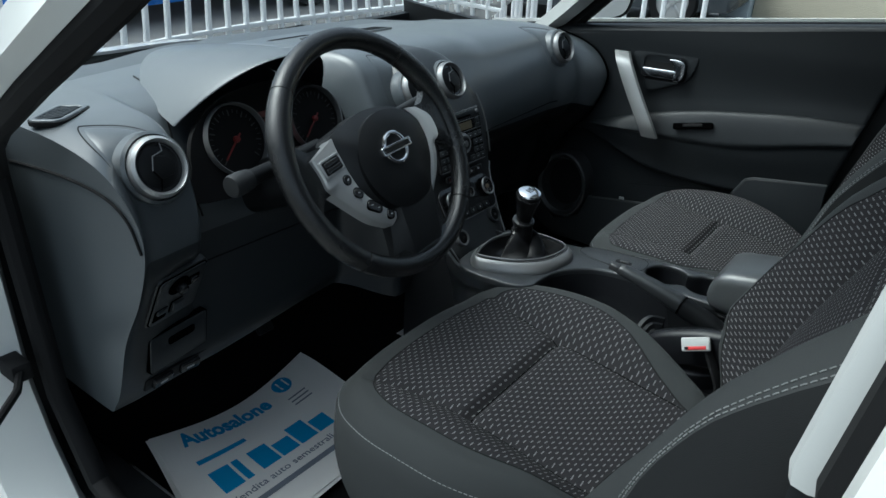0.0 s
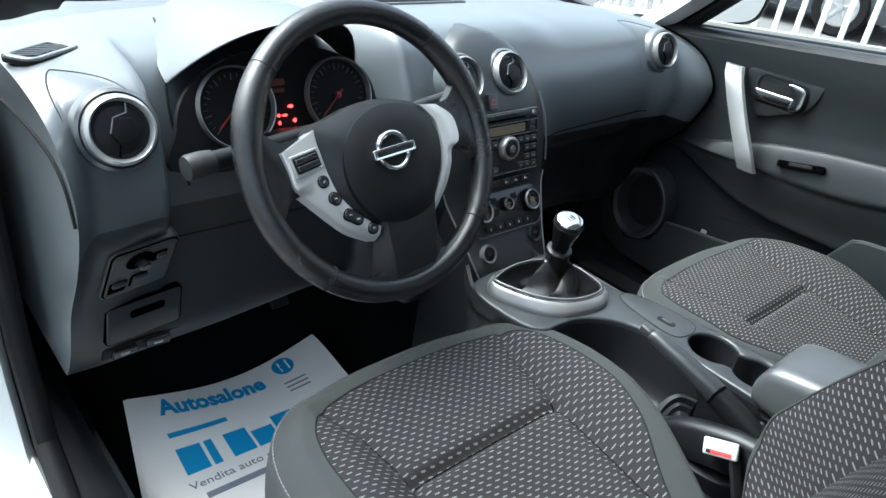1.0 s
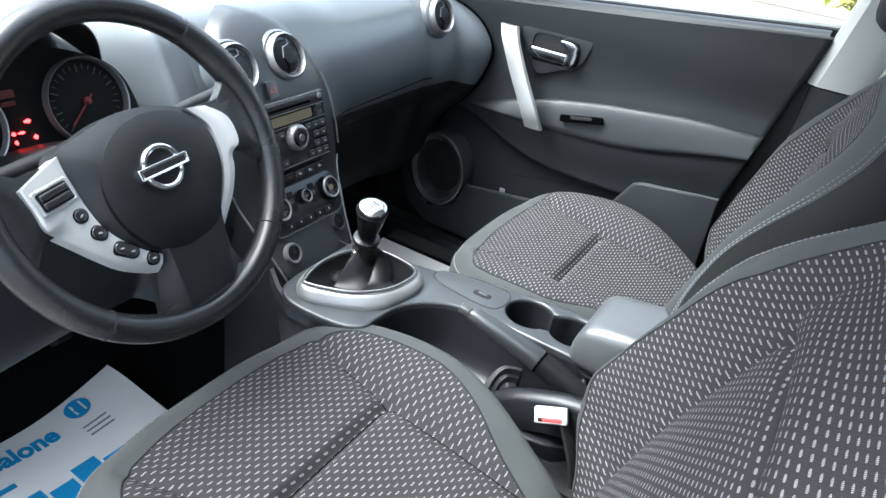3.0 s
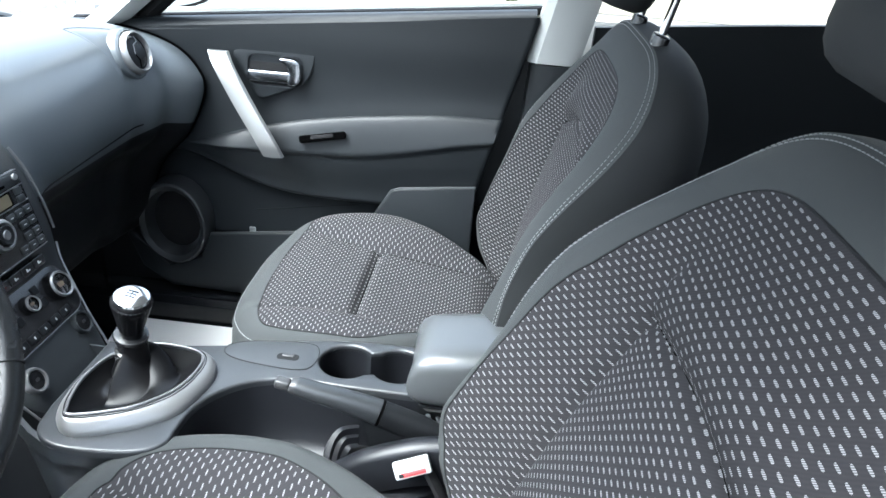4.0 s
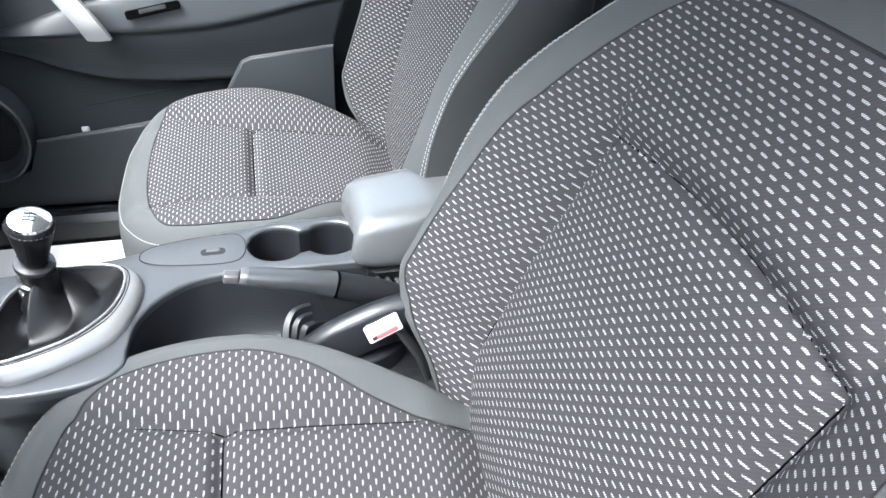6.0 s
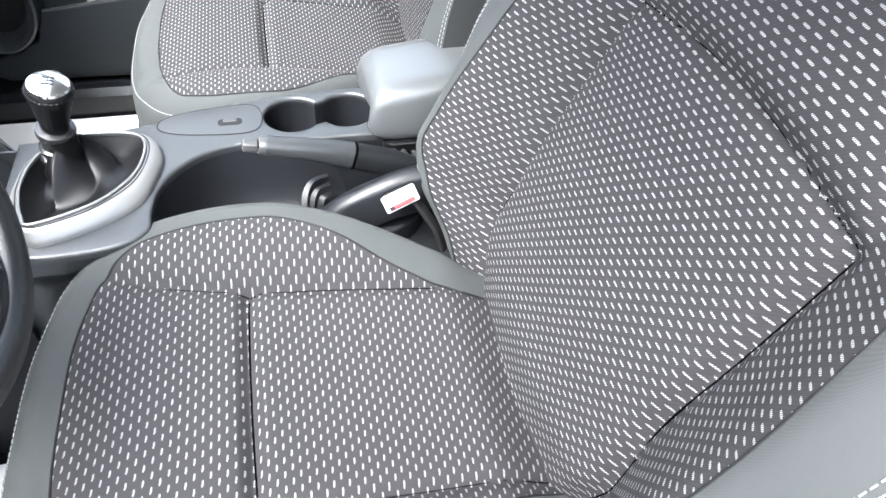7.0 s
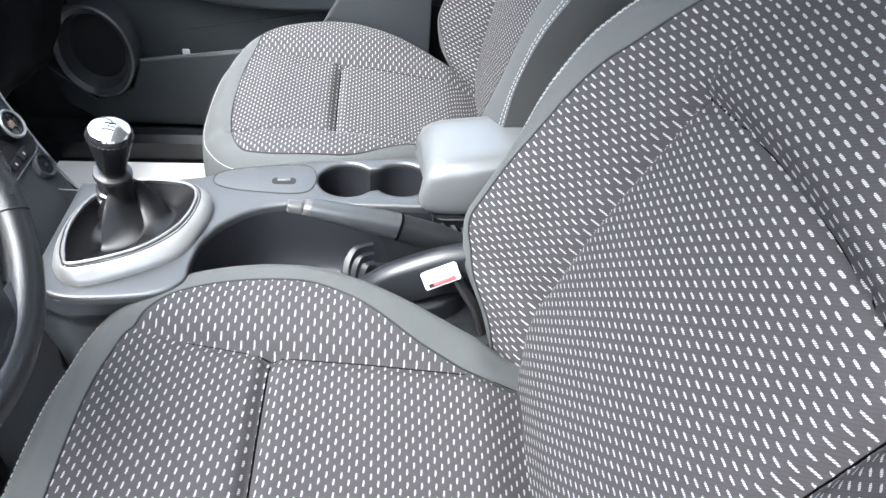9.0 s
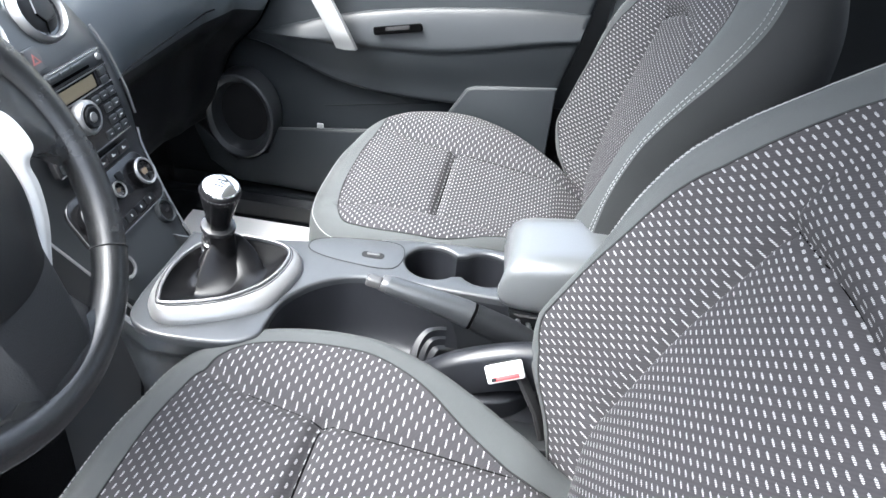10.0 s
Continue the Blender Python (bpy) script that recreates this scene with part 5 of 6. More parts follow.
part("tip_collar", loft([lever_ring(0.152, 0.95), lever_ring(0.156, 1.0), lever_ring(0.160, 0.92)]), LEADMETAL, hb, "pale ring behind the button")
part("button", xf(box((-0.0070, 0.0, -0.0060), (0.0070, 0.019, 0.0065), 0.0030, 3), Matrix.Translation((-0.0485, 0.160, 0.7725)) @ Matrix.Rotation(radians(10), 4, "X")), LEADMETAL, hb, "silver push button")
# armrest box
arm = thing("armrest", (0.07, -0.1, 0.74), "grey vinyl centre armrest lid on the console", "armrest")
rings = []
for y, zt, f in ((0.020, 0.770, 0.82), (0.019, 0.781, 0.91), (0.014, 0.791, 0.96), (0.004, 0.798, 0.99), (-0.01, 0.802, 1.0), (-0.05, 0.808, 1.0), (-0.10, 0.814, 1.0), (-0.20, 0.822, 1.0), (-0.30, 0.828, 1.0)):
    zb = 0.717 + 0.02 * (1 - f)
    zc, zh = (zt + zb) / 2, (zt - zb) / 2
    rings.append([Vector((0.063 + 0.066 * f * math.copysign(abs(math.cos(a)) ** 0.40, math.cos(a)), y - 0.026 * max(0.0, -math.sin(a)) - 0.006 * max(0.0, math.sin(a)), zc + zh * math.copysign(abs(math.sin(a)) ** 0.45, math.sin(a)))) for a in (2 * math.pi * j / 48 for j in range(48))])
part("armrest_pad", loft(rings), VINYL, arm, "padded vinyl lid rounded at the front", 60)
part("armrest_box", loft([[Vector((0.066 + 0.064 * a, y, z)) for a, z in ((-0.96, 0.700), (-1, 0.712), (-1, 0.722), (1, 0.722), (1, 0.712), (0.96, 0.700))] for y in (0.000, -0.30)]), HARD, arm)
part("lid_line", tube([Vector((0.066 + 0.066 * a, y, 0.7185)) for a, y in ((-1, -0.25), (-1, -0.1), (-1, -0.012), (-0.9, 0.0), (0.9, 0.0), (1, -0.012))], 0.0020, 6), RUBBER, arm, "dark line under the lid")
# buckle
bk = thing("belt_buckle", (-0.11, 0.0, 0.66), "seat belt buckle with a red release button", "seat belt buckle")
BM = Matrix.Translation((-0.097, 0.003, 0.705)) @ Matrix.Rotation(radians(8), 4, "Z") @ Matrix.Rotation(radians(-20), 4, "X") @ Matrix.Rotation(radians(-62), 4, "Y") @ Matrix.Scale(0.74, 4)
part("buckle_body", xf(box((-0.014, -0.040, -0.022), (0.014, 0.016, 0.000), 0.005, 3), BM), HARD, bk)
part("buckle_face", xf(box((-0.0155, -0.042, -0.003), (0.0155, 0.020, 0.008), 0.004, 3), BM), TRIMGREY, bk, "pale grey plastic face")
part("release_button", xf(box((-0.0125, -0.034, -0.001), (-0.0040, 0.010, 0.0092), 0.002), BM), RED, bk, "red push button")
part("button_slot", xf(box((-0.0115, 0.004, 0.004), (-0.0050, 0.013, 0.0096), 0.001), BM), RUBBER, bk)
part("buckle_stalk", tube([BM @ Vector((0, -0.03, -0.01)), Vector((-0.105, -0.05, 0.66)), Vector((-0.110, -0.07, 0.60))], 0.009, 8, flat=0.5), RUBBER, bk)

# ---- passenger door ----
door = thing("door_1", (0.74, 0.3, 0.42), "closed front passenger door with black trim and silver pull", "car door", kind="structure")


def belt(y):
    return 1.050 + (0.69 - y) * 0.100


PAD = [(-0.20, (0.918, 0.872, 0.72)), (-0.06, (0.917, 0.847, 0.71)), (0.06, (0.912, 0.827, 0.70)), (0.215, (0.898, 0.807, 0.698)), (0.305, (0.886, 0.803, 0.698)), (0.425, (0.861, 0.802, 0.709)), (0.53, (0.827, 0.803, 0.749)), (0.61, (0.800, 0.799, 0.785)), (0.90, (0.760, 0.759, 0.758))]


def pad_raw(y):
    for (a, va), (b, vb) in zip(PAD, PAD[1:]):
        if y <= b:
            t = max(0.0, (y - a) / (b - a))
            return [p + (q - p) * t for p, q in zip(va, vb)]
    return PAD[-1][1]


def pad_line(y):
    """Top and foot of the armrest pad and foot of the hollow below it, eased along the door."""
    near = [pad_raw(y + d) for d in (-0.05, -0.03, -0.01, 0.01, 0.03, 0.05)]
    return [sum(v) / len(near) for v in zip(*near)]


def door_x(y, z):
    """The inner skin of the door: upper panel, padded armrest with a crisp ledge, hollow below it, lower part set back."""
    zt, zb, zl = pad_line(y)
    out = step(0.64, 0.50, y)
    x = 0.715 - 0.01 * step(0.95, 1.06, z)
    if z > zt:
        return x - 0.004 * out * math.exp(-((z - zt) / 0.02) ** 2)
    if z > zb:
        u = (zt - z) / max(0.004, zt - zb)
        return x - out * (0.006 + 0.028 * min(1.0, max(0.0, u)) ** 0.55 - 0.010 * max(0.0, (u - 0.75) / 0.25) ** 3)
    if z > zl:
        u = (zb - z) / max(0.004, zb - zl)
        return x - out * (0.024 - 0.016 * step(0.0, 0.9, u)) + 0.006 * u
    return x - out * 0.008 + 0.006 + 0.030 * step(0.0, 0.014, zl - z)


rows = []
for i in range(121):
    y = 0.90 - 1.06 * i / 120
    row = []
    zt, zb, zl = pad_line(y)
    cuts = [0.415, zl - 0.016, zl, zb, zt - 0.0005, zt + 0.0005, belt(y) - 0.005]
    for z in [lo + (hi - lo) * k / n for lo, hi, n in zip(cuts, cuts[1:], (16, 5, 14, 22, 1, 24)) for k in range(n)] + [cuts[-1]]:
        row.append(Vector((door_x(y, z), y + min(0.14, max(0.035, 0.04 + 0.25 * (1.1 - z))) * step(0.25, -0.16, y), z)))
    rows.append(row)
rows.append([p + Vector((0.006, -0.004, 0)) for p in rows[-1]])
rows.append([p + Vector((0.040, 0, 0)) for p in rows[-1]])
part("door_frame", box((0.764, -0.20, 0.44), (0.776, 0.14, 1.10), 0.003), DOORSKIN, door, "black inner frame of the door")
skin = part("door_trim", loft(rows, closed=False), DOORSKIN, door, "black moulded door trim", 60)
part("sill_top", loft([[Vector((0.705 + dx, y, belt(y) + dz)) for dx, dz in ((0.0, -0.012), (0.004, 0.0), (0.014, 0.008), (0.035, 0.010), (0.05, 0.004))] for y in (0.86, 0.6, 0.3, 0.0, -0.122)], closed=False), DOORSKIN, door)
part("window_seal", loft([[Vector((0.756 + dx, y, belt(y) + dz)) for dx, dz in ((0.0, -0.004), (0.0, 0.010), (0.012, 0.012), (0.012, -0.004))] for y in (0.86, 0.3, -0.16)]), RUBBER, door)
part("outer_skin", sheet([[Vector((0.80 + 0.04 * math.sin((z - 0.35) / 0.75 * math.pi), y, z)) for z in (0.35, 0.5, 0.7, 0.9, 1.0, belt(y) + 0.018)] for y in (1.0, 0.6, 0.2, -0.2)], 0.02, (-1, 0, 0)), WHITEPAINT, door, "white painted outside")
# pull handle
pull = part("pull_handle", loft([[Vector(p) + Vector((a, b, 0)) for a, b in ((0.0, -0.022), (-0.010, -0.020), (-0.014, 0.0), (-0.010, 0.020), (0.0, 0.022))] for p in catmull([(0.700, 0.522, 1.012), (0.672, 0.500, 0.985), (0.655, 0.459, 0.920), (0.642, 0.413, 0.850), (0.648, 0.396, 0.812)], 6)]), PULLSILVER, door, "satin silver pull strip")
LM = facing((0.712, 0.395, 0.985), (-1, 0, 0.05))
cup_out = [(p.x, p.y) for p in catmull([(-0.098, 0.026, 0), (-0.02, 0.033, 0), (0.058, 0.037, 0), (0.073, 0.024, 0), (0.054, -0.026, 0), (0.010, -0.048, 0), (-0.045, -0.066, 0), (-0.070, -0.03, 0)], 6, True)]
part("latch_plate", plate(cup_out, -0.002, 0.005, [rounded(0.116, 0.060, 0.016, cx=-0.010, cy=-0.008)], m=LM, bevel=0.002), DOORSKIN, door)
part("latch_cup", plate(rounded(0.118, 0.062, 0.016, cx=-0.010, cy=-0.008), -0.003, 0.0008, m=LM), RUBBER, door)
part("latch_lever", plate(rounded(0.094, 0.024, 0.007, cx=-0.022, cy=-0.019), 0.004, 0.016, m=LM, bevel=0.004), DULLCHROME, door, "chrome pull lever")
part("lock_lever", plate([(p.x, p.y) for p in catmull([(0.002, 0.020, 0), (0.034, 0.020, 0), (0.046, 0.008, 0), (0.046, -0.020, 0), (0.036, -0.032, 0), (0.018, -0.032, 0), (0.024, -0.012, 0), (0.018, 0.004, 0)], 5, True)], 0.006, 0.020, m=LM, bevel=0.003), DULLCHROME, door, "chrome lock lever")
sw = part("window_switch", plate(rounded(0.100, 0.016, 0.005), -0.006, 0.0028, m=facing((0.680, 0.300, 0.852), (-0.96, 0, 0.28)) @ Matrix.Rotation(radians(11), 4, "Z"), bevel=0.001), SEAM, door)
part("switch_rocker", plate(rounded(0.050, 0.008, 0.003), 0.0025, 0.0034, m=facing((0.680, 0.300, 0.852), (-0.96, 0, 0.28)) @ Matrix.Rotation(radians(11), 4, "Z") @ Matrix.Translation((0.0, 0.002, 0)), bevel=0.0005), RUBBER, sw)
# speaker
SP = facing((0.735, 0.660, 0.602), (-1, 0, 0.0)) @ Matrix.Diagonal((0.79, 1.0, 1.0, 1.0))
part("speaker_ring", turned([(0.104, -0.010), (0.104, 0.036), (0.101, 0.044), (0.096, 0.046), (0.084, 0.040), (0.074, 0.020), (0.070, -0.004)], 56, SP), CONSOLE, door, "deep oval speaker rim")
part("speaker_grille", turned([(0.086, 0.008), (0.05, 0.004), (0.0001, 0.002)], 40, SP), RUBBER, door)
# moulded pocket panel along the foot of the door
POCKET_TOP = [(0.573, 0.583), (0.369, 0.609), (0.225, 0.633), (0.192, 0.665), (0.150, 0.737), (0.132, 0.744), (-0.035, 0.763)]
pocket = POCKET_TOP + [(-0.035, 0.43), (0.20, 0.43), (0.49, 0.43), (0.68, 0.435), (0.745, 0.48), (0.775, 0.56), (0.770, 0.575), (0.68, 0.49), (0.60, 0.52)]
XM = Matrix(((0, 0, -1, 0.712), (1, 0, 0, 0), (0, 1, 0, 0), (0, 0, 0, 1)))
part("pocket_panel", plate(pocket, 0.0, 0.014, m=XM, bevel=0.004), DOORSKIN, door, "moulded pocket panel with a raised end")
# lip coloured paler than the panel to stand in for its edge highlight
part("pocket_lip", tube([Vector((0.702, y, z + 0.0005)) for y, z in POCKET_TOP], 0.0030, 8), CONSOLE, door)
part("pocket_floor", box((0.710, -0.10, 0.50), (0.752, 0.57, 0.51)), RUBBER, door)
part("pocket_back", box((0.752, -0.12, 0.44), (0.758, 0.86, 0.70)), HARD, door)
part("skin_groove", tube([Vector((door_x(y, z) - 0.0004, y, z)) for y, z in ((0.474, 0.638), (0.40, 0.650), (0.31, 0.665), (0.23, 0.678))], 0.0012, 6), RUBBER, door)
part("bin_clip", box((0.74, 0.478, 0.572), (0.752, 0.494, 0.592), 0.003), SILVER, door)

# ---- shell of the car ----
floor = piece("floor", join(sheet([[Vector((x, y, z)) for x in (-0.70, -0.3, 0.0, 0.3, 0.70)] for y, z in ((-1.3, 0.275), (0.0, 0.275), (0.88, 0.275), (1.02, 0.32), (1.22, 0.52), (1.26, 0.95))], 0.03)), CARPET, "black carpeted car floor rising to the pedals", "floor", kind="structure")
for sx, nm in ((-1, "sill"), (1, "sill")):
    g = loft([[Vector((sx * x, y, z)) for x, z in ((0.655, 0.28), (0.660, 0.405), (0.672, 0.420), (0.735, 0.420), (0.752, 0.405), (0.752, 0.28))] for y in (1.02, 0.5, -0.3, -1.3)])
    piece("door_sill", g, SILLBLACK, "black plastic sill trim along the floor", "door sill", kind="structure")
piece("body_sill", loft([[Vector((-x, y, z)) for x, z in ((0.754, 0.28), (0.755, 0.402), (0.762, 0.410), (0.80, 0.400), (0.845, 0.35), (0.85, 0.20), (0.754, 0.20))] for y in (1.0, -0.4)]), WHITEPAINT, "white painted body sill below the open door", "car body", kind="structure")
# hinge pillar and windscreen pillar on the driver's side
piece("hinge_pillar", loft([[Vector((x, y, z)) for x, y in ((-0.755, 0.98), (-0.757, 0.87 - d), (-0.770, 0.848 - d), (-0.86, 0.85 - d), (-0.875, 0.88), (-0.875, 0.98))] for z, d in ((0.28, 0.24), (0.36, 0.15), (0.42, 0.08), (0.52, 0.03), (0.62, 0.0), (1.0, 0.0))]), WHITEPAINT, "white painted hinge pillar of the open door", "car body", kind="structure")
strap = thing("door_check_strap", (-0.8, 0.84, 0.66), "black door check strap bolted to the white pillar", "door strap")
part("bracket", box((-0.806, 0.800, 0.658), (-0.776, 0.850, 0.690), 0.004), RUBBER, strap)
part("strap_arm", tube([(-0.790, 0.81, 0.676), (-0.815, 0.77, 0.668), (-0.90, 0.70, 0.655)], 0.0065, 8), RUBBER, strap)
PIL = ((0.748, 0.84, 1.008), (0.752, 0.76, 1.069), (0.762, 0.57, 1.169), (0.762, 0.395, 1.261), (0.71, 0.235, 1.385), (0.60, 0.12, 1.53))
for sx in (-1, 1):
    if sx < 0:
        piece("windscreen_pillar", loft([[Vector((-(x + a), y + b, z)) for a, b in ((0.0, 0.03), (-0.012, -0.02), (0.006, -0.045), (0.03, -0.03), (0.035, 0.03))] for x, y, z in PIL]), SIDECLOTH, "dark trimmed windscreen pillar", "pillar", kind="structure")
        piece("pillar_skin", loft([[Vector((-(x + a), y + b, z)) for a, b in ((0.037, 0.04), (0.038, -0.030), (0.058, -0.045), (0.080, -0.02), (0.080, 0.04))] for x, y, z in PIL]), WHITEPAINT, "white painted outside of the windscreen pillar", "car body", kind="structure")
    else:
        piece("windscreen_pillar", loft([[Vector((x + a, y + b, z)) for a, b in ((-0.035, 0.03), (-0.045, -0.02), (0.0, -0.045), (0.03, -0.03), (0.035, 0.03))] for x, y, z in ((0.735, 0.83, 1.0), (0.705, 0.70, 1.10), (0.63, 0.35, 1.40), (0.57, 0.12, 1.53))]), TRIMGREY, "grey trimmed windscreen pillar", "pillar", kind="structure")
    piece("door_seal", tube([Vector((sx * (x + 0.03), y - 0.055, z)) for x, y, z in (((0.715, 0.66, 0.40), (0.712, 0.80, 0.45), (0.712, 0.875, 0.60), (0.715, 0.89, 0.98)) + tuple((a + 0.01, b, c) for a, b, c in PIL[1:]) if sx < 0 else ((0.725, 0.83, 0.95), (0.735, 0.80, 1.02), (0.710, 0.70, 1.10), (0.635, 0.35, 1.40), (0.58, 0.12, 1.52)))], 0.018, 10), RUBBER, "black rubber door seal on the pillar", "door seal", kind="structure")
    oy = -0.110 if sx < 0 else 0.0
    b = thing("centre_pillar", (sx * 0.74, -0.2, 0.45), "centre pillar with light grey upper trim and black lower trim", "pillar", kind="structure")
    if sx < 0:
        line = ((0.742, -0.226, 1.024), (0.741, -0.224, 1.036), (0.726, -0.243, 1.16), (0.66, -0.282, 1.43), (0.60, -0.31, 1.53))
        for nm, mt, lb, sec, z0 in (("upper_trim", TRIMGREY, "light grey plastic trim", ((-0.030, -0.06), (-0.016, -0.005), (-0.010, 0.0), (-0.003, -0.003), (0.0, -0.013), (-0.012, -0.06)), 1.0),
                                ("seal", RUBBER, "black rubber seal", ((-0.010, -0.06), (-0.002, -0.017), (0.010, -0.020), (0.016, -0.030), (0.008, -0.06)), 0.5),
                                ("outer_panel", WHITEPAINT, "white painted pillar", ((0.009, -0.12), (0.012, -0.030), (0.030, -0.034), (0.042, -0.06), (0.042, -0.12)), 0.5)):
            way = line if z0 > 0.9 else ((0.746, -0.204, 0.45), (0.746, -0.209, 0.8)) + line
            part(nm, loft([[Vector((-(x + a), y + bb, z)) for a, bb in sec] for x, y, z in way]), mt, b, lb)
    else:
        part("upper_trim", loft([[Vector((sx * (x + a), y + bb + 0.018, z)) for a, bb in ((-0.020, -0.055), (-0.030, -0.030), (-0.030, 0.030), (-0.015, 0.048), (0.03, 0.05), (0.03, -0.06))] for x, y, z in ((0.742, -0.180, 1.040), (0.715, -0.215, 1.22), (0.66, -0.25, 1.42), (0.60, -0.27, 1.53))]), TRIMGREY, b, "light grey plastic trim")
    part("lower_trim", loft([[Vector((sx * (x + a), y + bb + oy, z)) for a, bb in ((-0.022, -0.07), (-0.030, -0.030), (-0.030, 0.030), (-0.018, 0.055), (0.03 if sx > 0 else -0.012, 0.06), (0.03 if sx > 0 else -0.012, -0.08))] for x, y, z in ((0.742, -0.178, 1.037 if sx > 0 else 1.018), (0.752, -0.17, 0.8), (0.752, -0.17, 0.45))]), DOORSKIN, b)
    rear = thing("rear_door", (sx * 0.76, -0.8, 0.42), "closed rear door with black trim", "car door", kind="structure")
    part("door_trim", sheet([[Vector((sx * (0.735 + 0.02 * math.sin(z * 9)), y, z)) for z in (0.42, 0.6, 0.75, 0.85, 0.95, 1.05, (1.145 if sx < 0 else 1.118) + 0.03 * k)] for k, y in enumerate((-0.24 + oy, -0.55, -0.9, -1.25))], 0.02, (sx, 0, 0)), DOORSKIN, rear)
    part("outer_skin", sheet([[Vector((sx * (0.82 + 0.03 * math.sin((z - 0.3) * 3.4)), y, z)) for z in (0.25, 0.5, 0.8, 1.0, 1.14 if sx < 0 else 1.118)] for y in (-0.225 + oy, -0.7, -1.3)], 0.02, (-sx, 0, 0)), WHITEPAINT, rear, "white painted outside")
roof = piece("ceiling", sheet([[Vector((x, y, z - 0.06 * (abs(x) / 0.6) ** 3)) for x in (-0.60, -0.4, -0.2, 0, 0.2, 0.4, 0.60)] for y, z in ((0.23, 1.54), (0.10, 1.57), (-0.2, 1.60), (-0.8, 1.60), (-1.6, 1.54))], 0.02, (0, 0, 1)), HEADLINER, "pale grey fabric headliner", "ceiling", kind="structure")
piece("roof_skin", sheet([[Vector((x, y, z - 0.05 * (abs(x) / 0.62) ** 3)) for x in (-0.62, -0.4, -0.2, 0, 0.2, 0.4, 0.62)] for y, z in ((0.25, 1.58), (0.10, 1.61), (-0.2, 1.64), (-0.8, 1.64), (-1.65, 1.58))], 0.015, (0, 0, 1)), WHITEPAINT, "white painted roof", "car body", kind="structure")
piece("wall_rear", sheet([[Vector((x, y, z)) for x in (-0.72, 0.0, 0.72)] for y, z in ((-1.40, 0.28), (-1.42, 0.9), (-1.52, 1.2), (-1.62, 1.56))], 0.02, (0, -1, 0)), HARD, "dark closed rear of the car", "wall", kind="structure")
piece("wall_front", sheet([[Vector((x, 1.27, z)) for x in (-0.74, 0.0, 0.74)] for z in (0.28, 0.7, 1.0)], 0.02, (0, 1, 0)), HARD, "dark bulkhead behind the dashboard", "wall", kind="structure")
piece("bonnet", sheet([[Vector((x, y + 0.10 * (1 - (x / 0.75) ** 2), z - 0.05 * (x / 0.75) ** 2)) for x in (-0.75, -0.5, -0.25, 0, 0.25, 0.5, 0.75)] for y, z in ((1.16, 0.95), (1.5, 0.90), (1.85, 0.82), (1.95, 0.70))], 0.02), WHITEPAINT, "white painted bonnet beyond the windscreen", "car body", kind="structure")
piece("scuttle", sheet([[Vector((x, y + 0.14 * (1 - (x / 0.70) ** 2), z)) for x in (-0.72, -0.5, -0.25, 0, 0.25, 0.5, 0.72)] for y, z in ((0.92, 1.035), (1.00, 1.028), (1.10, 1.0))], 0.01), RUBBER, "black scuttle panel at the foot of the windscreen", "scuttle", kind="structure")
# wiper
wp = thing("wiper", (-0.2, 1.12, 1.05), "black windscreen wiper lying at the foot of the glass", "wiper")
part("arm", tube([(-0.48, 1.05, 1.040), (-0.2, 1.12, 1.045), (0.15, 1.145, 1.045)], 0.007, 8), RUBBER, wp)
part("blade", tube([(-0.42, 1.045, 1.048), (-0.1, 1.11, 1.052), (0.20, 1.12, 1.052)], 0.005, 6), RUBBER, wp)
ws = piece("window_1", sheet([[Vector((x * f, y + 0.15 * (1 - (x / 0.70) ** 2) * (1 - k / 3), z)) for x in (-0.70, -0.5, -0.25, 0, 0.25, 0.5, 0.70)] for k, (y, z, f) in enumerate(((0.96, 1.042, 1.0), (0.72, 1.21, 0.94), (0.47, 1.40, 0.88), (0.24, 1.55, 0.82)))]), GLASS, "clear curved windscreen", "windscreen", kind="structure")
sg = piece("window_2", sheet([[Vector((0.763 - 0.16 * q ** 1.3, y, z0 + (1.52 - z0) * q)) for q in (0, 0.33, 0.66, 1.0)] for y, z0 in ((0.66, belt(0.66)), (0.3, belt(0.3)), (-0.14, belt(-0.14)))]), GLASS, "clear passenger side window", "car window", kind="structure")
for g in (ws, sg):
    g.visible_shadow = False

for sx in (-1, 1):
    piece("side_panel", box((min(sx * 0.735, sx * 0.755), 0.875, 0.25), (max(sx * 0.735, sx * 0.755), 1.29, 1.03)), HARD, "black kick panel beside the footwell", "trim panel", kind="structure")
piece("body_sill", loft([[Vector((x, y, z)) for x, z in ((0.754, 0.26), (0.758, 0.390), (0.80, 0.395), (0.845, 0.34), (0.85, 0.20), (0.754, 0.20))] for y in (0.86, -1.3)]), WHITEPAINT, "white painted body sill below the closed doors", "car body", kind="structure")

piece("sill_seal", box((0.760, 0.145, 0.396), (0.774, 1.02, 0.480), 0.004), RUBBER, "black rubber seal between sill and closed door", "door seal", kind="structure")

# ---- papers on the floor ----
def paper_sheet(corners, lift, label):
    """A floor paper with a lifted far edge: corners in plan, clockwise from the near outer one."""
    a, b, c, d = (Vector((*p, 0)) for p in corners)
    rows = []
    for i in range(25):
        u = i / 24
        row = []
        for k in range(25):
            v = k / 24
            p = a.lerp(b, v).lerp(d.lerp(c, v), u)
            p.z = 0.288 + lift(u, v, p)
            row.append(p)
        rows.append(row)
    return rows


PAP = [(-0.640, 0.560), (-0.579, 0.880), (-0.150, 0.903), (-0.135, 0.56)]


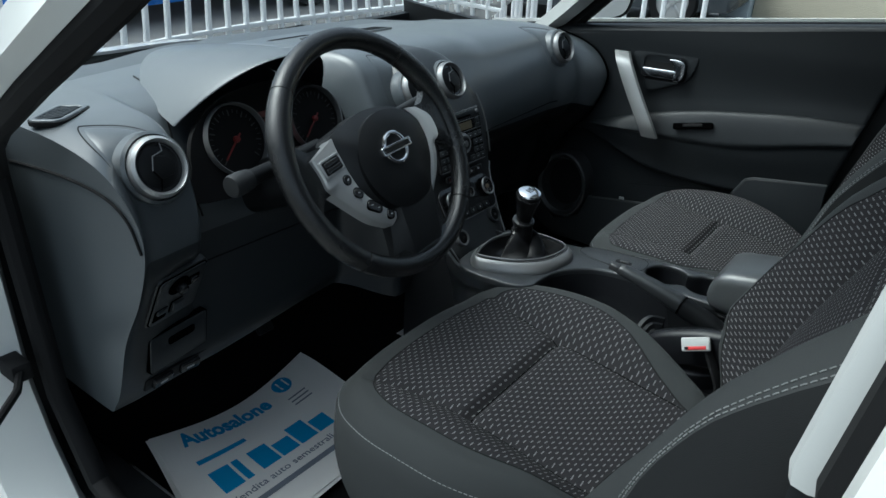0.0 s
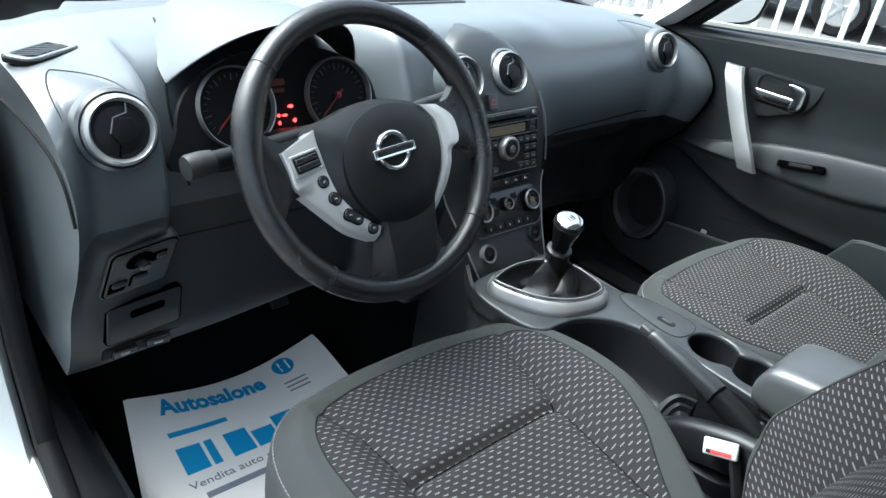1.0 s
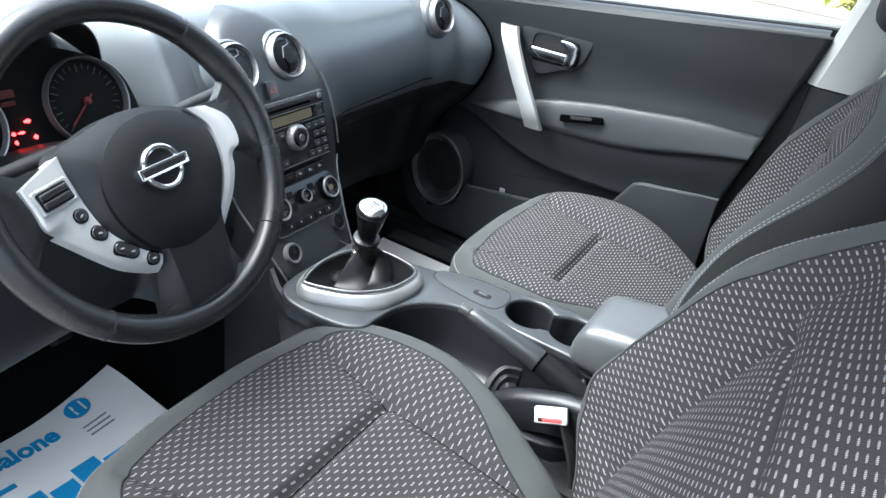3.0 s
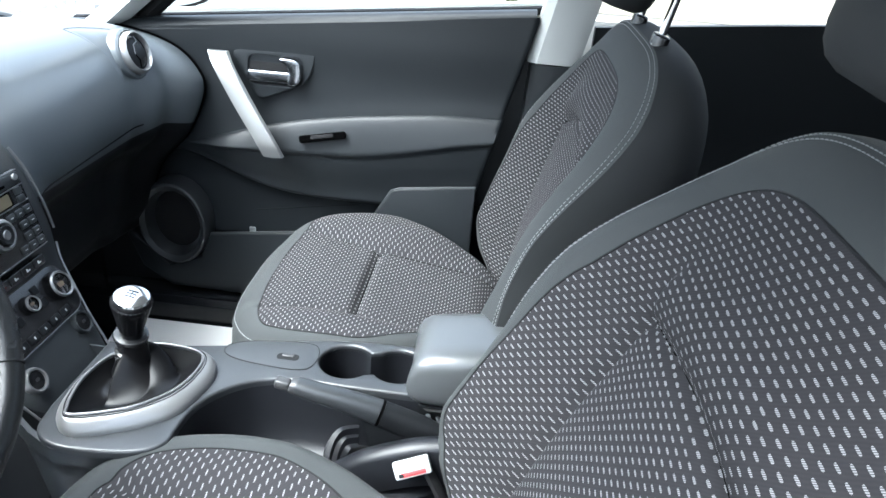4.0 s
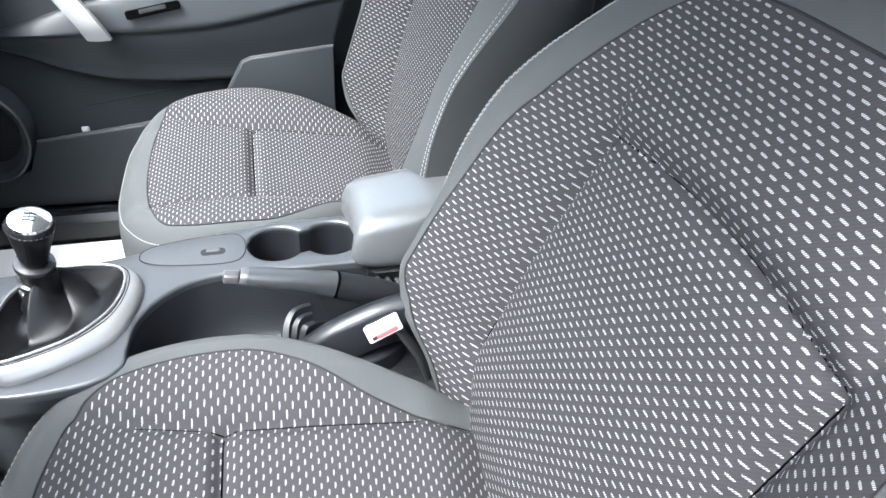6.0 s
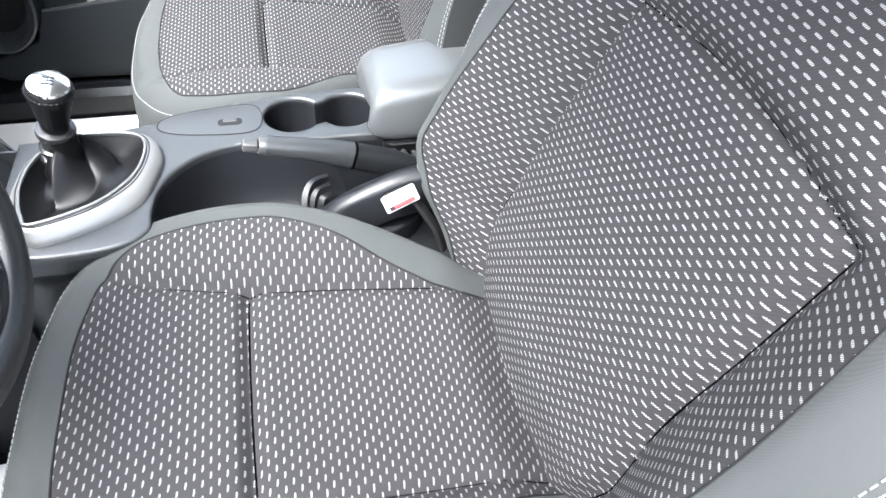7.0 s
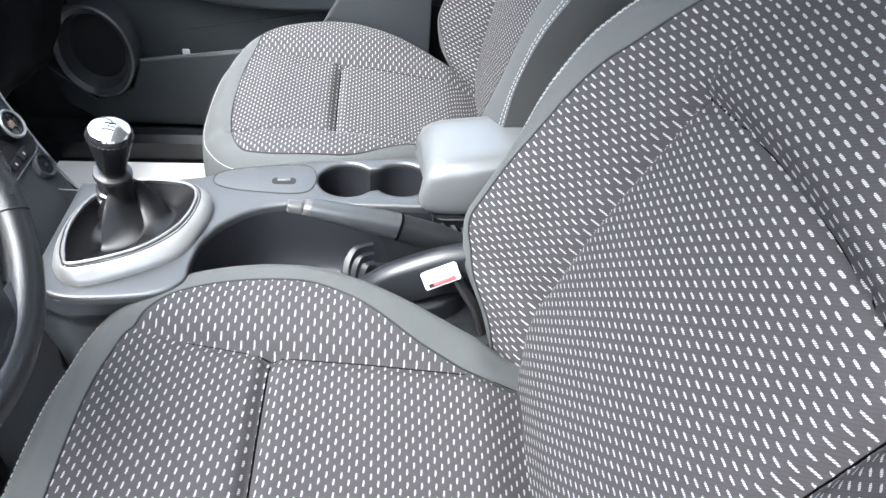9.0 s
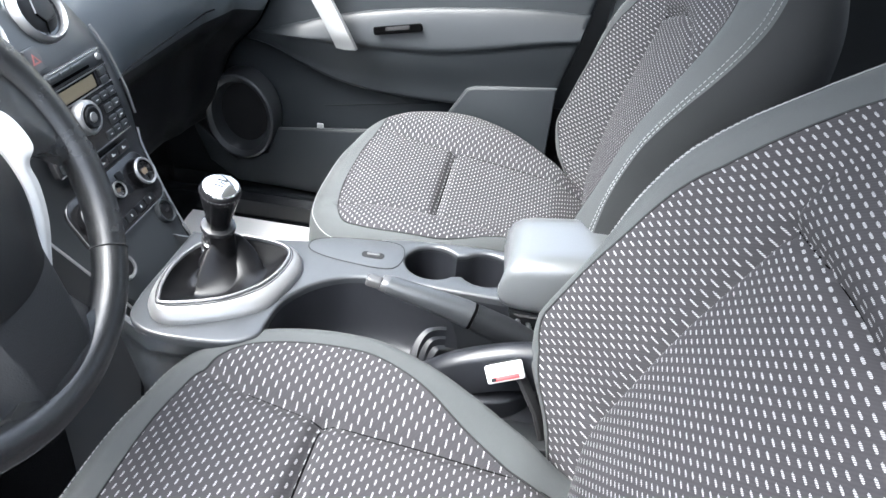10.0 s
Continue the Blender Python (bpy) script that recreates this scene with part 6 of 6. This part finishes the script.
def pap_z(u, v, p):
    return 0.008 + (0.040 + 0.024 * (1 - u) - 0.040 * math.sin(math.pi * u)) * step(0.66, 0.90, p.y) + 0.002 * math.sin(u * 6 + 1) * v


PAPER_ROWS = paper_sheet(PAP, pap_z, "")
pap = thing("paper_mat", (-0.36, 0.75, 0.288), "white printed paper mat lying in the driver's footwell", "paper mat", "paper mats")
paper_body = part("paper", sheet(PAPER_ROWS, 0.0012), PAPER, pap)
for k, (turn, dx, dy) in enumerate(((1.6, 0.004, -0.006), (-1.2, -0.006, 0.003))):
    under = Matrix.Translation((-0.37 + dx, 0.73 + dy, -0.0035 * (k + 1))) @ Matrix.Rotation(radians(turn), 4, "Z") @ Matrix.Translation((0.37, -0.73, 0))
    part("paper", sheet([[under @ p for p in r] for r in PAPER_ROWS], 0.0010), PAPER, pap, "sheet lying underneath")
mat2 = thing("paper_mat", (0.42, 0.6, 0.288), "white printed paper mat lying in the passenger footwell", "paper mat", "paper mats")
part("paper", sheet(paper_sheet([(0.10, 0.42), (0.12, 0.82), (0.650, 0.78), (0.648, 0.44)], lambda u, v, p: 0.006 + 0.065 * step(0.4, 0.645, p.x) + 0.004 * math.sin(u * 7), ""), 0.0012), PAPER, mat2)

# ---- ground and surroundings ----
piece("ground", sheet([[Vector((x, y, 0)) for x in (-600, -20, -5, 0, 5, 20, 600)] for y in (-600, -20, -5, 0, 5, 20, 600)]), CONCRETE, "grey worn concrete yard", "ground", kind="structure")

# ---- small things on the dash ----
def on_dash(x, y, lift=0.001):
    """A frame on the dash top at (x, y), its z along the surface normal."""
    e = 0.01
    z = dash_top(x, y)
    n = Vector((-(dash_top(x + e, y) - dash_top(x - e, y)) / (2 * e), -(dash_top(x, y + e) - dash_top(x, y - e)) / (2 * e), 1)).normalized()
    return facing(Vector((x, y, z)) + n * lift, n, (0, 1, 0))


DM = on_dash(-0.652, 0.806, 0.002) @ Matrix.Rotation(radians(34), 4, "Z")
vent = part("side_demister", plate(rounded(0.090, 0.052, 0.016), -0.006, 0.003, [rounded(0.070, 0.036, 0.007)], m=DM, bevel=0.002), DASH, dash)
part("demister_gap", plate(rounded(0.095, 0.057, 0.018), -0.006, 0.0004, [rounded(0.072, 0.038, 0.007)], m=DM), RUBBER, dash)
part("demister_floor", plate(rounded(0.072, 0.038, 0.007), -0.010, -0.0010, m=DM), SEAM, vent)
for k in range(6):
    part("slat", xf(box((-0.021, -0.0009, -0.001), (0.021, 0.0009, 0.0025)), DM @ Matrix.Translation((-0.030 + 0.012 * k, 0, 0)) @ Matrix.Rotation(radians(-47), 4, "Z")), DASH, vent)
CM = on_dash(0.045, 0.895, 0.002)
grille = part("screen_demister", plate(rounded(0.24, 0.062, 0.010), -0.004, 0.002, [rounded(0.228, 0.050, 0.006)], m=CM, bevel=0.001), DASH, dash)
part("demister_floor", plate(rounded(0.23, 0.052, 0.006), -0.008, 0.0002, m=CM), SEAM, grille)
for k in range(6):
    part("slat", xf(box((-0.114, -0.0009, -0.003), (0.114, 0.0009, 0.0022)), CM @ Matrix.Translation((0, -0.020 + 0.008 * k, 0))), HARD, grille)
part("screen_slot", sheet([[Vector((x, y, dash_top(x, y) + 0.0015)) for x in (-0.40, -0.3, -0.2, -0.1, 0.0)] for y in (0.985, 0.972)], 0.001), RUBBER, dash)

# knee panel under the gauges
def knee(x, z):
    prof = dash_profile(x)
    for (ya, za), (yb, zb) in zip(prof[24:], prof[25:]):
        if zb <= z <= za:
            return ya + (yb - ya) * (za - z) / max(1e-6, za - zb)
    return prof[-9][0]


def on_knee(x, z, lift=0.001):
    e = 0.008
    n = Vector(((knee(x + e, z) - knee(x - e, z)) / (2 * e), -1, (knee(x, z + e) - knee(x, z - e)) / (2 * e))).normalized()
    return facing(Vector((x, knee(x, z), z)) + n * lift, n)


def over_knee(x, z, w, h):
    """A frame on the knee panel, lifted until a flat plate of w by h just clears the curve."""
    mid = [Vector((a, knee(a, b), b)) for a, b in ((x - w / 2, z), (x + w / 2, z), (x, z - h / 2), (x, z + h / 2))]
    n = (mid[1] - mid[0]).cross(mid[3] - mid[2]).normalized()
    n = Vector((n.x * 0.45, n.y, n.z)).normalized()
    c = Vector((x, knee(x, z), z))
    up = max((Vector((x + w * i / 8, knee(x + w * i / 8, z + h * k / 8), z + h * k / 8)) - c).dot(n) for i in range(-4, 5) for k in range(-4, 5))
    return facing(c + n * (up + 0.0005), n)


KP = over_knee(-0.606, 0.795, 0.098, 0.100) @ Matrix.Diagonal((0.95, 0.85, 1.0, 1.0))
part("panel_housing", plate(rounded(0.110, 0.125, 0.013), -0.040, 0.0, m=KP, bevel=0.002), KNEE, dash)
part("panel_gap", plate(rounded(0.105, 0.120, 0.012), -0.006, 0.0012, m=KP), SEAM, dash)
panel = part("switch_panel", plate(rounded(0.100, 0.115, 0.010), -0.004, 0.0035, m=KP, bevel=0.0015), KNEE, dash)
part("switch_well", turned([(0.021, 0.0036), (0.0205, 0.0052), (0.019, 0.0044), (0.0001, 0.0040)], 32, KP @ Matrix.Translation((-0.008, 0.031, 0))), SEAM, panel)
part("mirror_knob", turned([(0.010, 0.003), (0.0095, 0.014), (0.007, 0.016), (0.0001, 0.016)], 24, KP @ Matrix.Translation((-0.004, 0.025, 0))), GLOSSY, panel)
for sx, sy, w, h, mt in ((0.024, 0.026, 0.024, 0.026, SEAM), (-0.033, -0.030, 0.028, 0.030, SEAM), (-0.001, -0.025, 0.027, 0.030, SEAM)):
    part("switch_gap", plate(rounded(w, h, 0.003, cx=sx, cy=sy), 0.0030, 0.0043, m=KP), SEAM, panel)
part("switch", plate(rounded(0.016, 0.013, 0.003, cx=0.025, cy=0.029), 0.004, 0.009, m=KP, bevel=0.002), GLOSSY, panel)
part("switch", plate(rounded(0.022, 0.011, 0.003, cx=-0.032, cy=-0.021), 0.004, 0.008, m=KP, bevel=0.002), KNEE, panel)
part("switch", plate(rounded(0.024, 0.026, 0.003, cx=0.001, cy=-0.026), 0.004, 0.009, m=KP, bevel=0.002), KNEE, panel)
CP = on_knee(-0.592, 0.680, 0.005) @ Matrix.Diagonal((0.98, 0.86, 1.0, 1.0))
part("tray_gap", plate(rounded(0.124, 0.085, 0.007), -0.010, 0.0012, m=CP), SEAM, dash)
tray = part("coin_tray", plate(rounded(0.1195, 0.0805, 0.006), -0.003, 0.003, m=CP, bevel=0.0015), KNEE, dash, "closed lidded tray")
part("finger_slot", plate(rounded(0.056, 0.018, 0.006, cx=0.004, cy=0.016), 0.0028, 0.0042, m=CP), SEAM, tray)
strip = part("lever_strip", plate(rounded(0.128, 0.030, 0.005), -0.012, 0.0010, m=on_knee(-0.590, 0.614, 0.002), bevel=0.001), HARD, dash, "strip with two release levers")
for x in (-0.622, -0.568):
    lm = on_knee(x, 0.614, 0.003)
    part("release_lever", plate(rounded(0.038, 0.021, 0.003), -0.004, 0.0065, m=lm, bevel=0.002), GLOSSY, strip, "black release lever with a pale mark")
    part("lever_mark", plate(rounded(0.014, 0.005, 0.001), 0.0065, 0.0070, m=lm), SILVER, strip)

crease = [Vector((x, y, dash_top(x, y) + 0.0004)) for x, y in ((-0.451, 0.94), (-0.470, 0.870), (-0.486, 0.815), (-0.500, 0.780))]
crease += [Vector((x, knee(x, z) - 0.0004, z)) for x, z in ((-0.511, 0.995), (-0.512, 0.960), (-0.508, 0.920), (-0.502, 0.870))]
part("hood_crease", tube(catmull(crease, 4), 0.0018, 6), RUBBER, dash)
part("end_groove", tube(catmull([(-0.7015, 0.90, 0.975), (-0.7015, 0.80, 0.984), (-0.7015, 0.70, 0.988), (-0.7015, 0.62, 0.982), (-0.7015, 0.575, 0.960), (-0.7015, 0.555, 0.92)], 5), 0.0022, 6), RUBBER, dash)
part("glovebox_groove", tube([Vector((x, knee(x, 0.868 + 0.05 * (x - 0.25)) - 0.0003, 0.868 + 0.05 * (x - 0.25))) for x in [0.14 + 0.02 * k for k in range(22)]], 0.0016, 6), RUBBER, dash)
part("knee_groove", tube([Vector((x, knee(x, 0.795) - 0.0003, 0.795)) for x in [-0.535 + 0.02 * k for k in range(18)]], 0.0015, 6), RUBBER, dash)

# dark tube drawn in for the shade between dash end and door
part("end_gap", tube([Vector((0.7008, y, z)) for y, z in dash_profile(0.70)[12:60]], 0.0035, 6), SEAM, dash)

# pedals
for x, z, w in ((-0.42, 0.46, 0.055), (-0.31, 0.46, 0.055), (-0.20, 0.42, 0.045)):
    pd = thing("pedal", (x, 1.0, z), "black rubber-faced foot pedal under the dashboard", "pedal", "foot pedals")
    part("pad", xf(box((-w / 2, -0.03, -0.008), (w / 2, 0.03, 0.008), 0.005), Matrix.Translation((x, 0.98, z)) @ Matrix.Rotation(radians(55), 4, "X")), CONSOLE, pd)
    part("arm", tube([(x, 0.99, z), (x, 1.06, z + 0.10), (x, 1.08, z + 0.22)], 0.008, 8), HARD, pd)


# ---- print on the paper mat ----
def lettering(name, text, size, m, mat, parent, bold=0.0, stretch=1.0):
    """Flat letters as a thin mesh."""
    cu = bpy.data.curves.new(name, "FONT")
    cu.body, cu.size, cu.extrude, cu.offset, cu.resolution_u = text, size, 0.0003, bold, 3
    tmp = bpy.data.objects.new(name, cu)
    scene.collection.objects.link(tmp)
    me = tmp.evaluated_get(bpy.context.evaluated_depsgraph_get()).to_mesh()
    vs = [v.co.copy() for v in me.vertices]
    w = max(v.x for v in vs) - min(v.x for v in vs)
    fs = [tuple(f.vertices) for f in me.polygons]
    tmp.to_mesh_clear()
    bpy.data.objects.remove(tmp)
    bpy.data.curves.remove(cu)
    return w, vs, fs


def pap_at(x, y):
    """The height of the driver's paper at a plan point."""
    (ax, ay), (bx, by), (cx, cy), (dx, dy) = PAP
    v = max(0.0, min(1.0, (y - 0.56) / (0.320 + 0.023 * (x + 0.58) / 0.43)))
    lo, hi = ax + (bx - ax) * v, dx + (cx - dx) * v
    u = max(0.0, min(1.0, (x - lo) / (hi - lo)))
    return 0.288 + pap_z(u, v, Vector((x, y, 0)))


def printed(name, geo, at, turn, mat, lift=0.0012):
    vs = []
    for v in geo[0]:
        q = Matrix.Rotation(radians(turn), 2) @ Vector((v[0], v[1]))
        x, y = at[0] + q.x, at[1] + q.y
        vs.append(Vector((x, y, pap_at(x, y) + lift + (v[2] if len(v) > 2 else 0))))
    part(name, (vs, geo[1]), mat, paper_body, smooth=0)


def bar(w, h, n=10):
    rows = [[Vector((w * i / n, h * k / 3, 0)) for k in range(4)] for i in range(n + 1)]
    return loft(rows, closed=False)


TURN = -1.5
w, vs, fs = lettering("print", "Autosalone", 0.052, Matrix(), BLUEINK, paper_body, 0.0020)
k = 0.225 / w
printed("blue_heading", ([Vector((v.x * k, v.y * 1.0, v.z)) for v in vs], fs), (-0.530, 0.832), TURN, BLUEINK)
printed("script_bar", bar(0.118, 0.011), (-0.538, 0.778), TURN + 2, BLUEINK)
for x, w, h in ((-0.540, 0.046, 0.060), (-0.487, 0.016, 0.060), (-0.448, 0.046, 0.060), (-0.396, 0.044, 0.044), (-0.346, 0.046, 0.062), (-0.294, 0.044, 0.044)):
    printed("large_bar", bar(w, h), (x, 0.6925 - 0.026 * (x + 0.54)), TURN, BLUEINK)
w, vs, fs = lettering("print", "Vendita auto semestrali Aziendali", 0.030, Matrix(), GREYINK, paper_body)
k = 0.37 / w
printed("grey_line", ([Vector((v.x * k, v.y * 0.8, v.z)) for v in vs], fs), (-0.548, 0.658), TURN, GREYINK)
printed("address_bar", bar(0.33, 0.014), (-0.53, 0.626), TURN, GREYINK)
ring = plate(circle(0.024, 36), 0, 0.0004)
printed("round_mark", ring, (-0.250, 0.862), TURN, BLUEINK)
for a in (-0.010, 0.008):
    printed("mark_stroke", bar(0.004, 0.029, 2), (-0.250 + a, 0.847), TURN, PAPER, 0.002)
for j in range(3):
    printed("small_bar", bar(0.05, 0.004, 4), (-0.272, 0.812 - 0.012 * j), TURN, GREYINK)

# ---- outside the car ----
RAIL = surface("white_rail_paint", (0.75, 0.76, 0.76), 0.4, bump=0.1, var=0.06)
fence = thing("railing", (2.5, 4.2, 0), "white painted upright bar railing in front of the car", "railing", "railings")
for i in range(46):
    x = -1.0 + 0.17 * i
    part("bar", tube([(x, 4.2, 0.02), (x, 4.2, 1.25)], 0.022, 8), RAIL, fence)
for z in (0.12, 1.22):
    part("rail", box((-1.05, 4.18, z - 0.02), (6.75, 4.22, z + 0.02), 0.004), RAIL, fence)
fence2 = thing("railing", (5.2, 1.5, 0), "white painted upright bar railing beside the car", "railing", "railings")
for i in range(14):
    y = 1.78 + 0.18 * i
    part("bar", tube([(5.2, y, 0.02), (5.2, y, 1.25)], 0.024, 8), RAIL, fence2)
for z in (0.12, 1.22):
    part("rail", box((5.18, 1.7, z - 0.02), (5.22, 4.2, z + 0.02), 0.004), RAIL, fence2)
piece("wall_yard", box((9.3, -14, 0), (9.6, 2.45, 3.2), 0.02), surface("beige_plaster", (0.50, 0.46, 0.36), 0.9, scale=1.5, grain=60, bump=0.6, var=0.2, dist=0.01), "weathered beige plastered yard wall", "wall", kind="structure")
piece("gate_post", box((9.15, 2.46, 0), (9.5, 2.85, 3.0), 0.02), surface("grey_blue_paint", (0.55, 0.62, 0.66), 0.6, bump=0.2), "pale grey gate post at the end of the wall", "gate post", kind="structure")


def parked_car(at, turn, paint, label):
    """A plain hatchback: lofted body and cabin, windows, four wheels."""
    car = thing("parked_car", (0, 0, 0), label, "car", "parked cars")
    secs = []
    for y, w, h0, h1 in ((-2.0, 0.70, 0.35, 0.70), (-1.9, 0.82, 0.22, 0.85), (-1.2, 0.86, 0.20, 0.92), (0.0, 0.87, 0.20, 0.92), (0.9, 0.86, 0.20, 0.92), (1.6, 0.82, 0.20, 0.82), (1.95, 0.74, 0.30, 0.66)):
        secs.append([Vector((sx * w * f, y, h0 + (h1 - h0) * g)) for sx, f, g in ((-1, 0.92, 0), (-1, 1, 0.25), (-1, 1.0, 0.7), (-1, 0.93, 1), (1, 0.93, 1), (1, 1.0, 0.7), (1, 1, 0.25), (1, 0.92, 0))])
    part("body", loft(secs), paint, car, "", 50)
    secs = []
    for z, w, y0, y1 in ((0.90, 0.80, -1.75, 1.05), (1.15, 0.72, -1.60, 0.65), (1.40, 0.60, -1.35, 0.25), (1.46, 0.52, -1.2, 0.1)):
        secs.append([Vector((x, y, z)) for x, y in ((-w, y0 + 0.1), (-w, y1 - 0.15), (-w * 0.8, y1), (w * 0.8, y1), (w, y1 - 0.15), (w, y0 + 0.1), (w * 0.8, y0), (-w * 0.8, y0))])
    part("cabin", loft(secs), paint, car, "", 50)
    dark = GLOSSY
    for sx in (-1, 1):
        for y0, y1 in ((-0.45, 0.60), (-1.35, -0.52)):
            part("side_window", ([Vector((sx * 0.785, y0, 0.95)), Vector((sx * 0.785, y1, 0.95)), Vector((sx * 0.645, y1 - (0.42 if y1 > 0 else 0.0), 1.36)), Vector((sx * 0.645, y0 + (0.12 if y0 < -1 else 0), 1.36))], [(0, 1, 2, 3)]), dark, car)
        for y in (-1.25, 1.25):
            q = Matrix.Translation((sx * 0.80, y, 0.31)) @ Matrix.Rotation(radians(90 * sx), 4, "Y")
            tyre = part("tyre", turned([(0.20, -0.09), (0.29, -0.09), (0.31, -0.06), (0.31, 0.06), (0.29, 0.085), (0.205, 0.08)], 36, q, True), RUBBER, car)
            rim = part("wheel_rim", join(turned([(0.205, 0.07), (0.19, 0.075), (0.185, 0.04), (0.18, 0.03), (0.0001, 0.02)], 36, q), *[xf(box((0.03, -0.022, 0.03), (0.19, 0.022, 0.075), 0.006), q @ Matrix.Rotation(radians(72 * k), 4, "Z")) for k in range(5)], turned([(0.045, 0.03), (0.04, 0.085), (0.0001, 0.088)], 20, q)), SILVER, tyre)
    for sx in (-0.55, 0.55):
        part("headlight", box((sx - 0.14, 1.72, 0.60), (sx + 0.14, 1.90, 0.74), 0.03), SILVER, car)
    part("bumper", box((-0.72, 1.86, 0.30), (0.72, 1.99, 0.50), 0.04), paint, car)
    car.matrix_world = pose(*at, 0, 0, turn)
    return car


parked_car((2.9, 6.0, 0), 82, surface("blue_car_paint", (0.03, 0.16, 0.55), 0.25, bump=0, var=0.05, coat=0.5), "blue parked hatchback behind the white railing")
parked_car((8.7, 4.4, 0), 5, surface("dark_car_paint", (0.06, 0.07, 0.08), 0.25, bump=0, var=0.05, coat=0.5), "dark parked car with silver alloy wheels")
parked_car((6.3, 7.6, 0), 70, surface("white_car_paint_b", (0.6, 0.6, 0.58), 0.3, bump=0, var=0.05, coat=0.5), "white parked car behind the railing")

# passenger door mirror
mir = thing("door_mirror", (0.92, 0.72, 1.05), "black door mirror on the passenger door", "door mirror")
MM = facing((0.93, 0.700, 1.125), (-0.42, -0.9, 0.04))
rings = []
oval = [(p.x, p.y) for p in catmull([(-0.10, 0.055, 0), (0.09, 0.060, 0), (0.115, 0.01, 0), (0.095, -0.060, 0), (0.02, -0.078, 0), (-0.08, -0.070, 0), (-0.115, -0.01, 0)], 6, True)]
for f, z in ((0.93, 0.002), (1.0, 0.0), (1.03, -0.02), (0.95, -0.06), (0.7, -0.10), (0.3, -0.115)):
    rings.append([MM @ Vector((x * f, y * f, z)) for x, y in oval])
part("housing", loft(rings, cap=(False, True)), GLOSSY, mir, "gloss black housing")
part("mirror_glass", plate([(x * 0.925, y * 0.925) for x, y in oval], -0.004, -0.002, m=MM), surface("mirror_silver", (0.85, 0.87, 0.88), 0.08, metal=1.0, bump=0, var=0.0), mir, "mirror glass")
part("mirror_foot", box((0.77, 0.70, 1.03), (0.86, 0.78, 1.075), 0.015), GLOSSY, mir)
part("corner_panel", ([Vector((0.752, 0.86, 1.04)), Vector((0.752, 0.66, 1.055)), Vector((0.735, 0.70, 1.11)), Vector((0.72, 0.78, 1.06))], [(0, 1, 2, 3)]), HARD, mir)


# a plant beyond the passenger window
rng = random.Random(7)
PLANT = Vector((4.8, -0.1, 0.74))
plant = thing("potted_plant", (PLANT.x, PLANT.y, 0), "yellow-green leafy plant in a pot beyond the window", "plant")
part("pot", turned([(0.0001, 0.0), (0.16, 0.0), (0.21, 0.36), (0.19, 0.36), (0.17, 0.30), (0.0001, 0.30)], 24, Matrix.Translation((PLANT.x, PLANT.y, 0))), surface("clay_pot", (0.30, 0.13, 0.07), 0.8), plant)
stems = []
for k in range(9):
    a = rng.uniform(0, 6.28)
    stems.append(tube([(PLANT.x, PLANT.y, 0.3), (PLANT.x + 0.08 * math.cos(a), PLANT.y + 0.08 * math.sin(a), 0.9), (PLANT.x + rng.uniform(0.1, 0.3) * math.cos(a), PLANT.y + rng.uniform(0.1, 0.3) * math.sin(a), rng.uniform(1.1, PLANT.z + 0.1))], 0.008, 6))
part("stems", join(*stems), surface("green_stem", (0.08, 0.10, 0.03), 0.7), plant)
leaves = []
for k in range(260):
    c = Vector((PLANT.x + rng.gauss(0, 0.16), PLANT.y + rng.gauss(0, 0.16), rng.uniform(0.7, PLANT.z + 0.15)))
    q = Matrix.Translation(c) @ Matrix.Rotation(rng.uniform(0, 6.28), 4, "Z") @ Matrix.Rotation(rng.uniform(-0.8, 0.8), 4, "X")
    w, ln = rng.uniform(0.02, 0.035), rng.uniform(0.06, 0.11)
    leaves.append(xf(([Vector((0, 0, 0)), Vector((w, ln * 0.45, 0.01)), Vector((0, ln, -0.01)), Vector((-w, ln * 0.45, 0.01))], [(0, 1, 2, 3)]), q))
part("leaves", join(*leaves), surface("yellow_green_leaf", (0.28, 0.30, 0.05), 0.6, var=0.35, scale=9), plant, "yellow-green leaves")
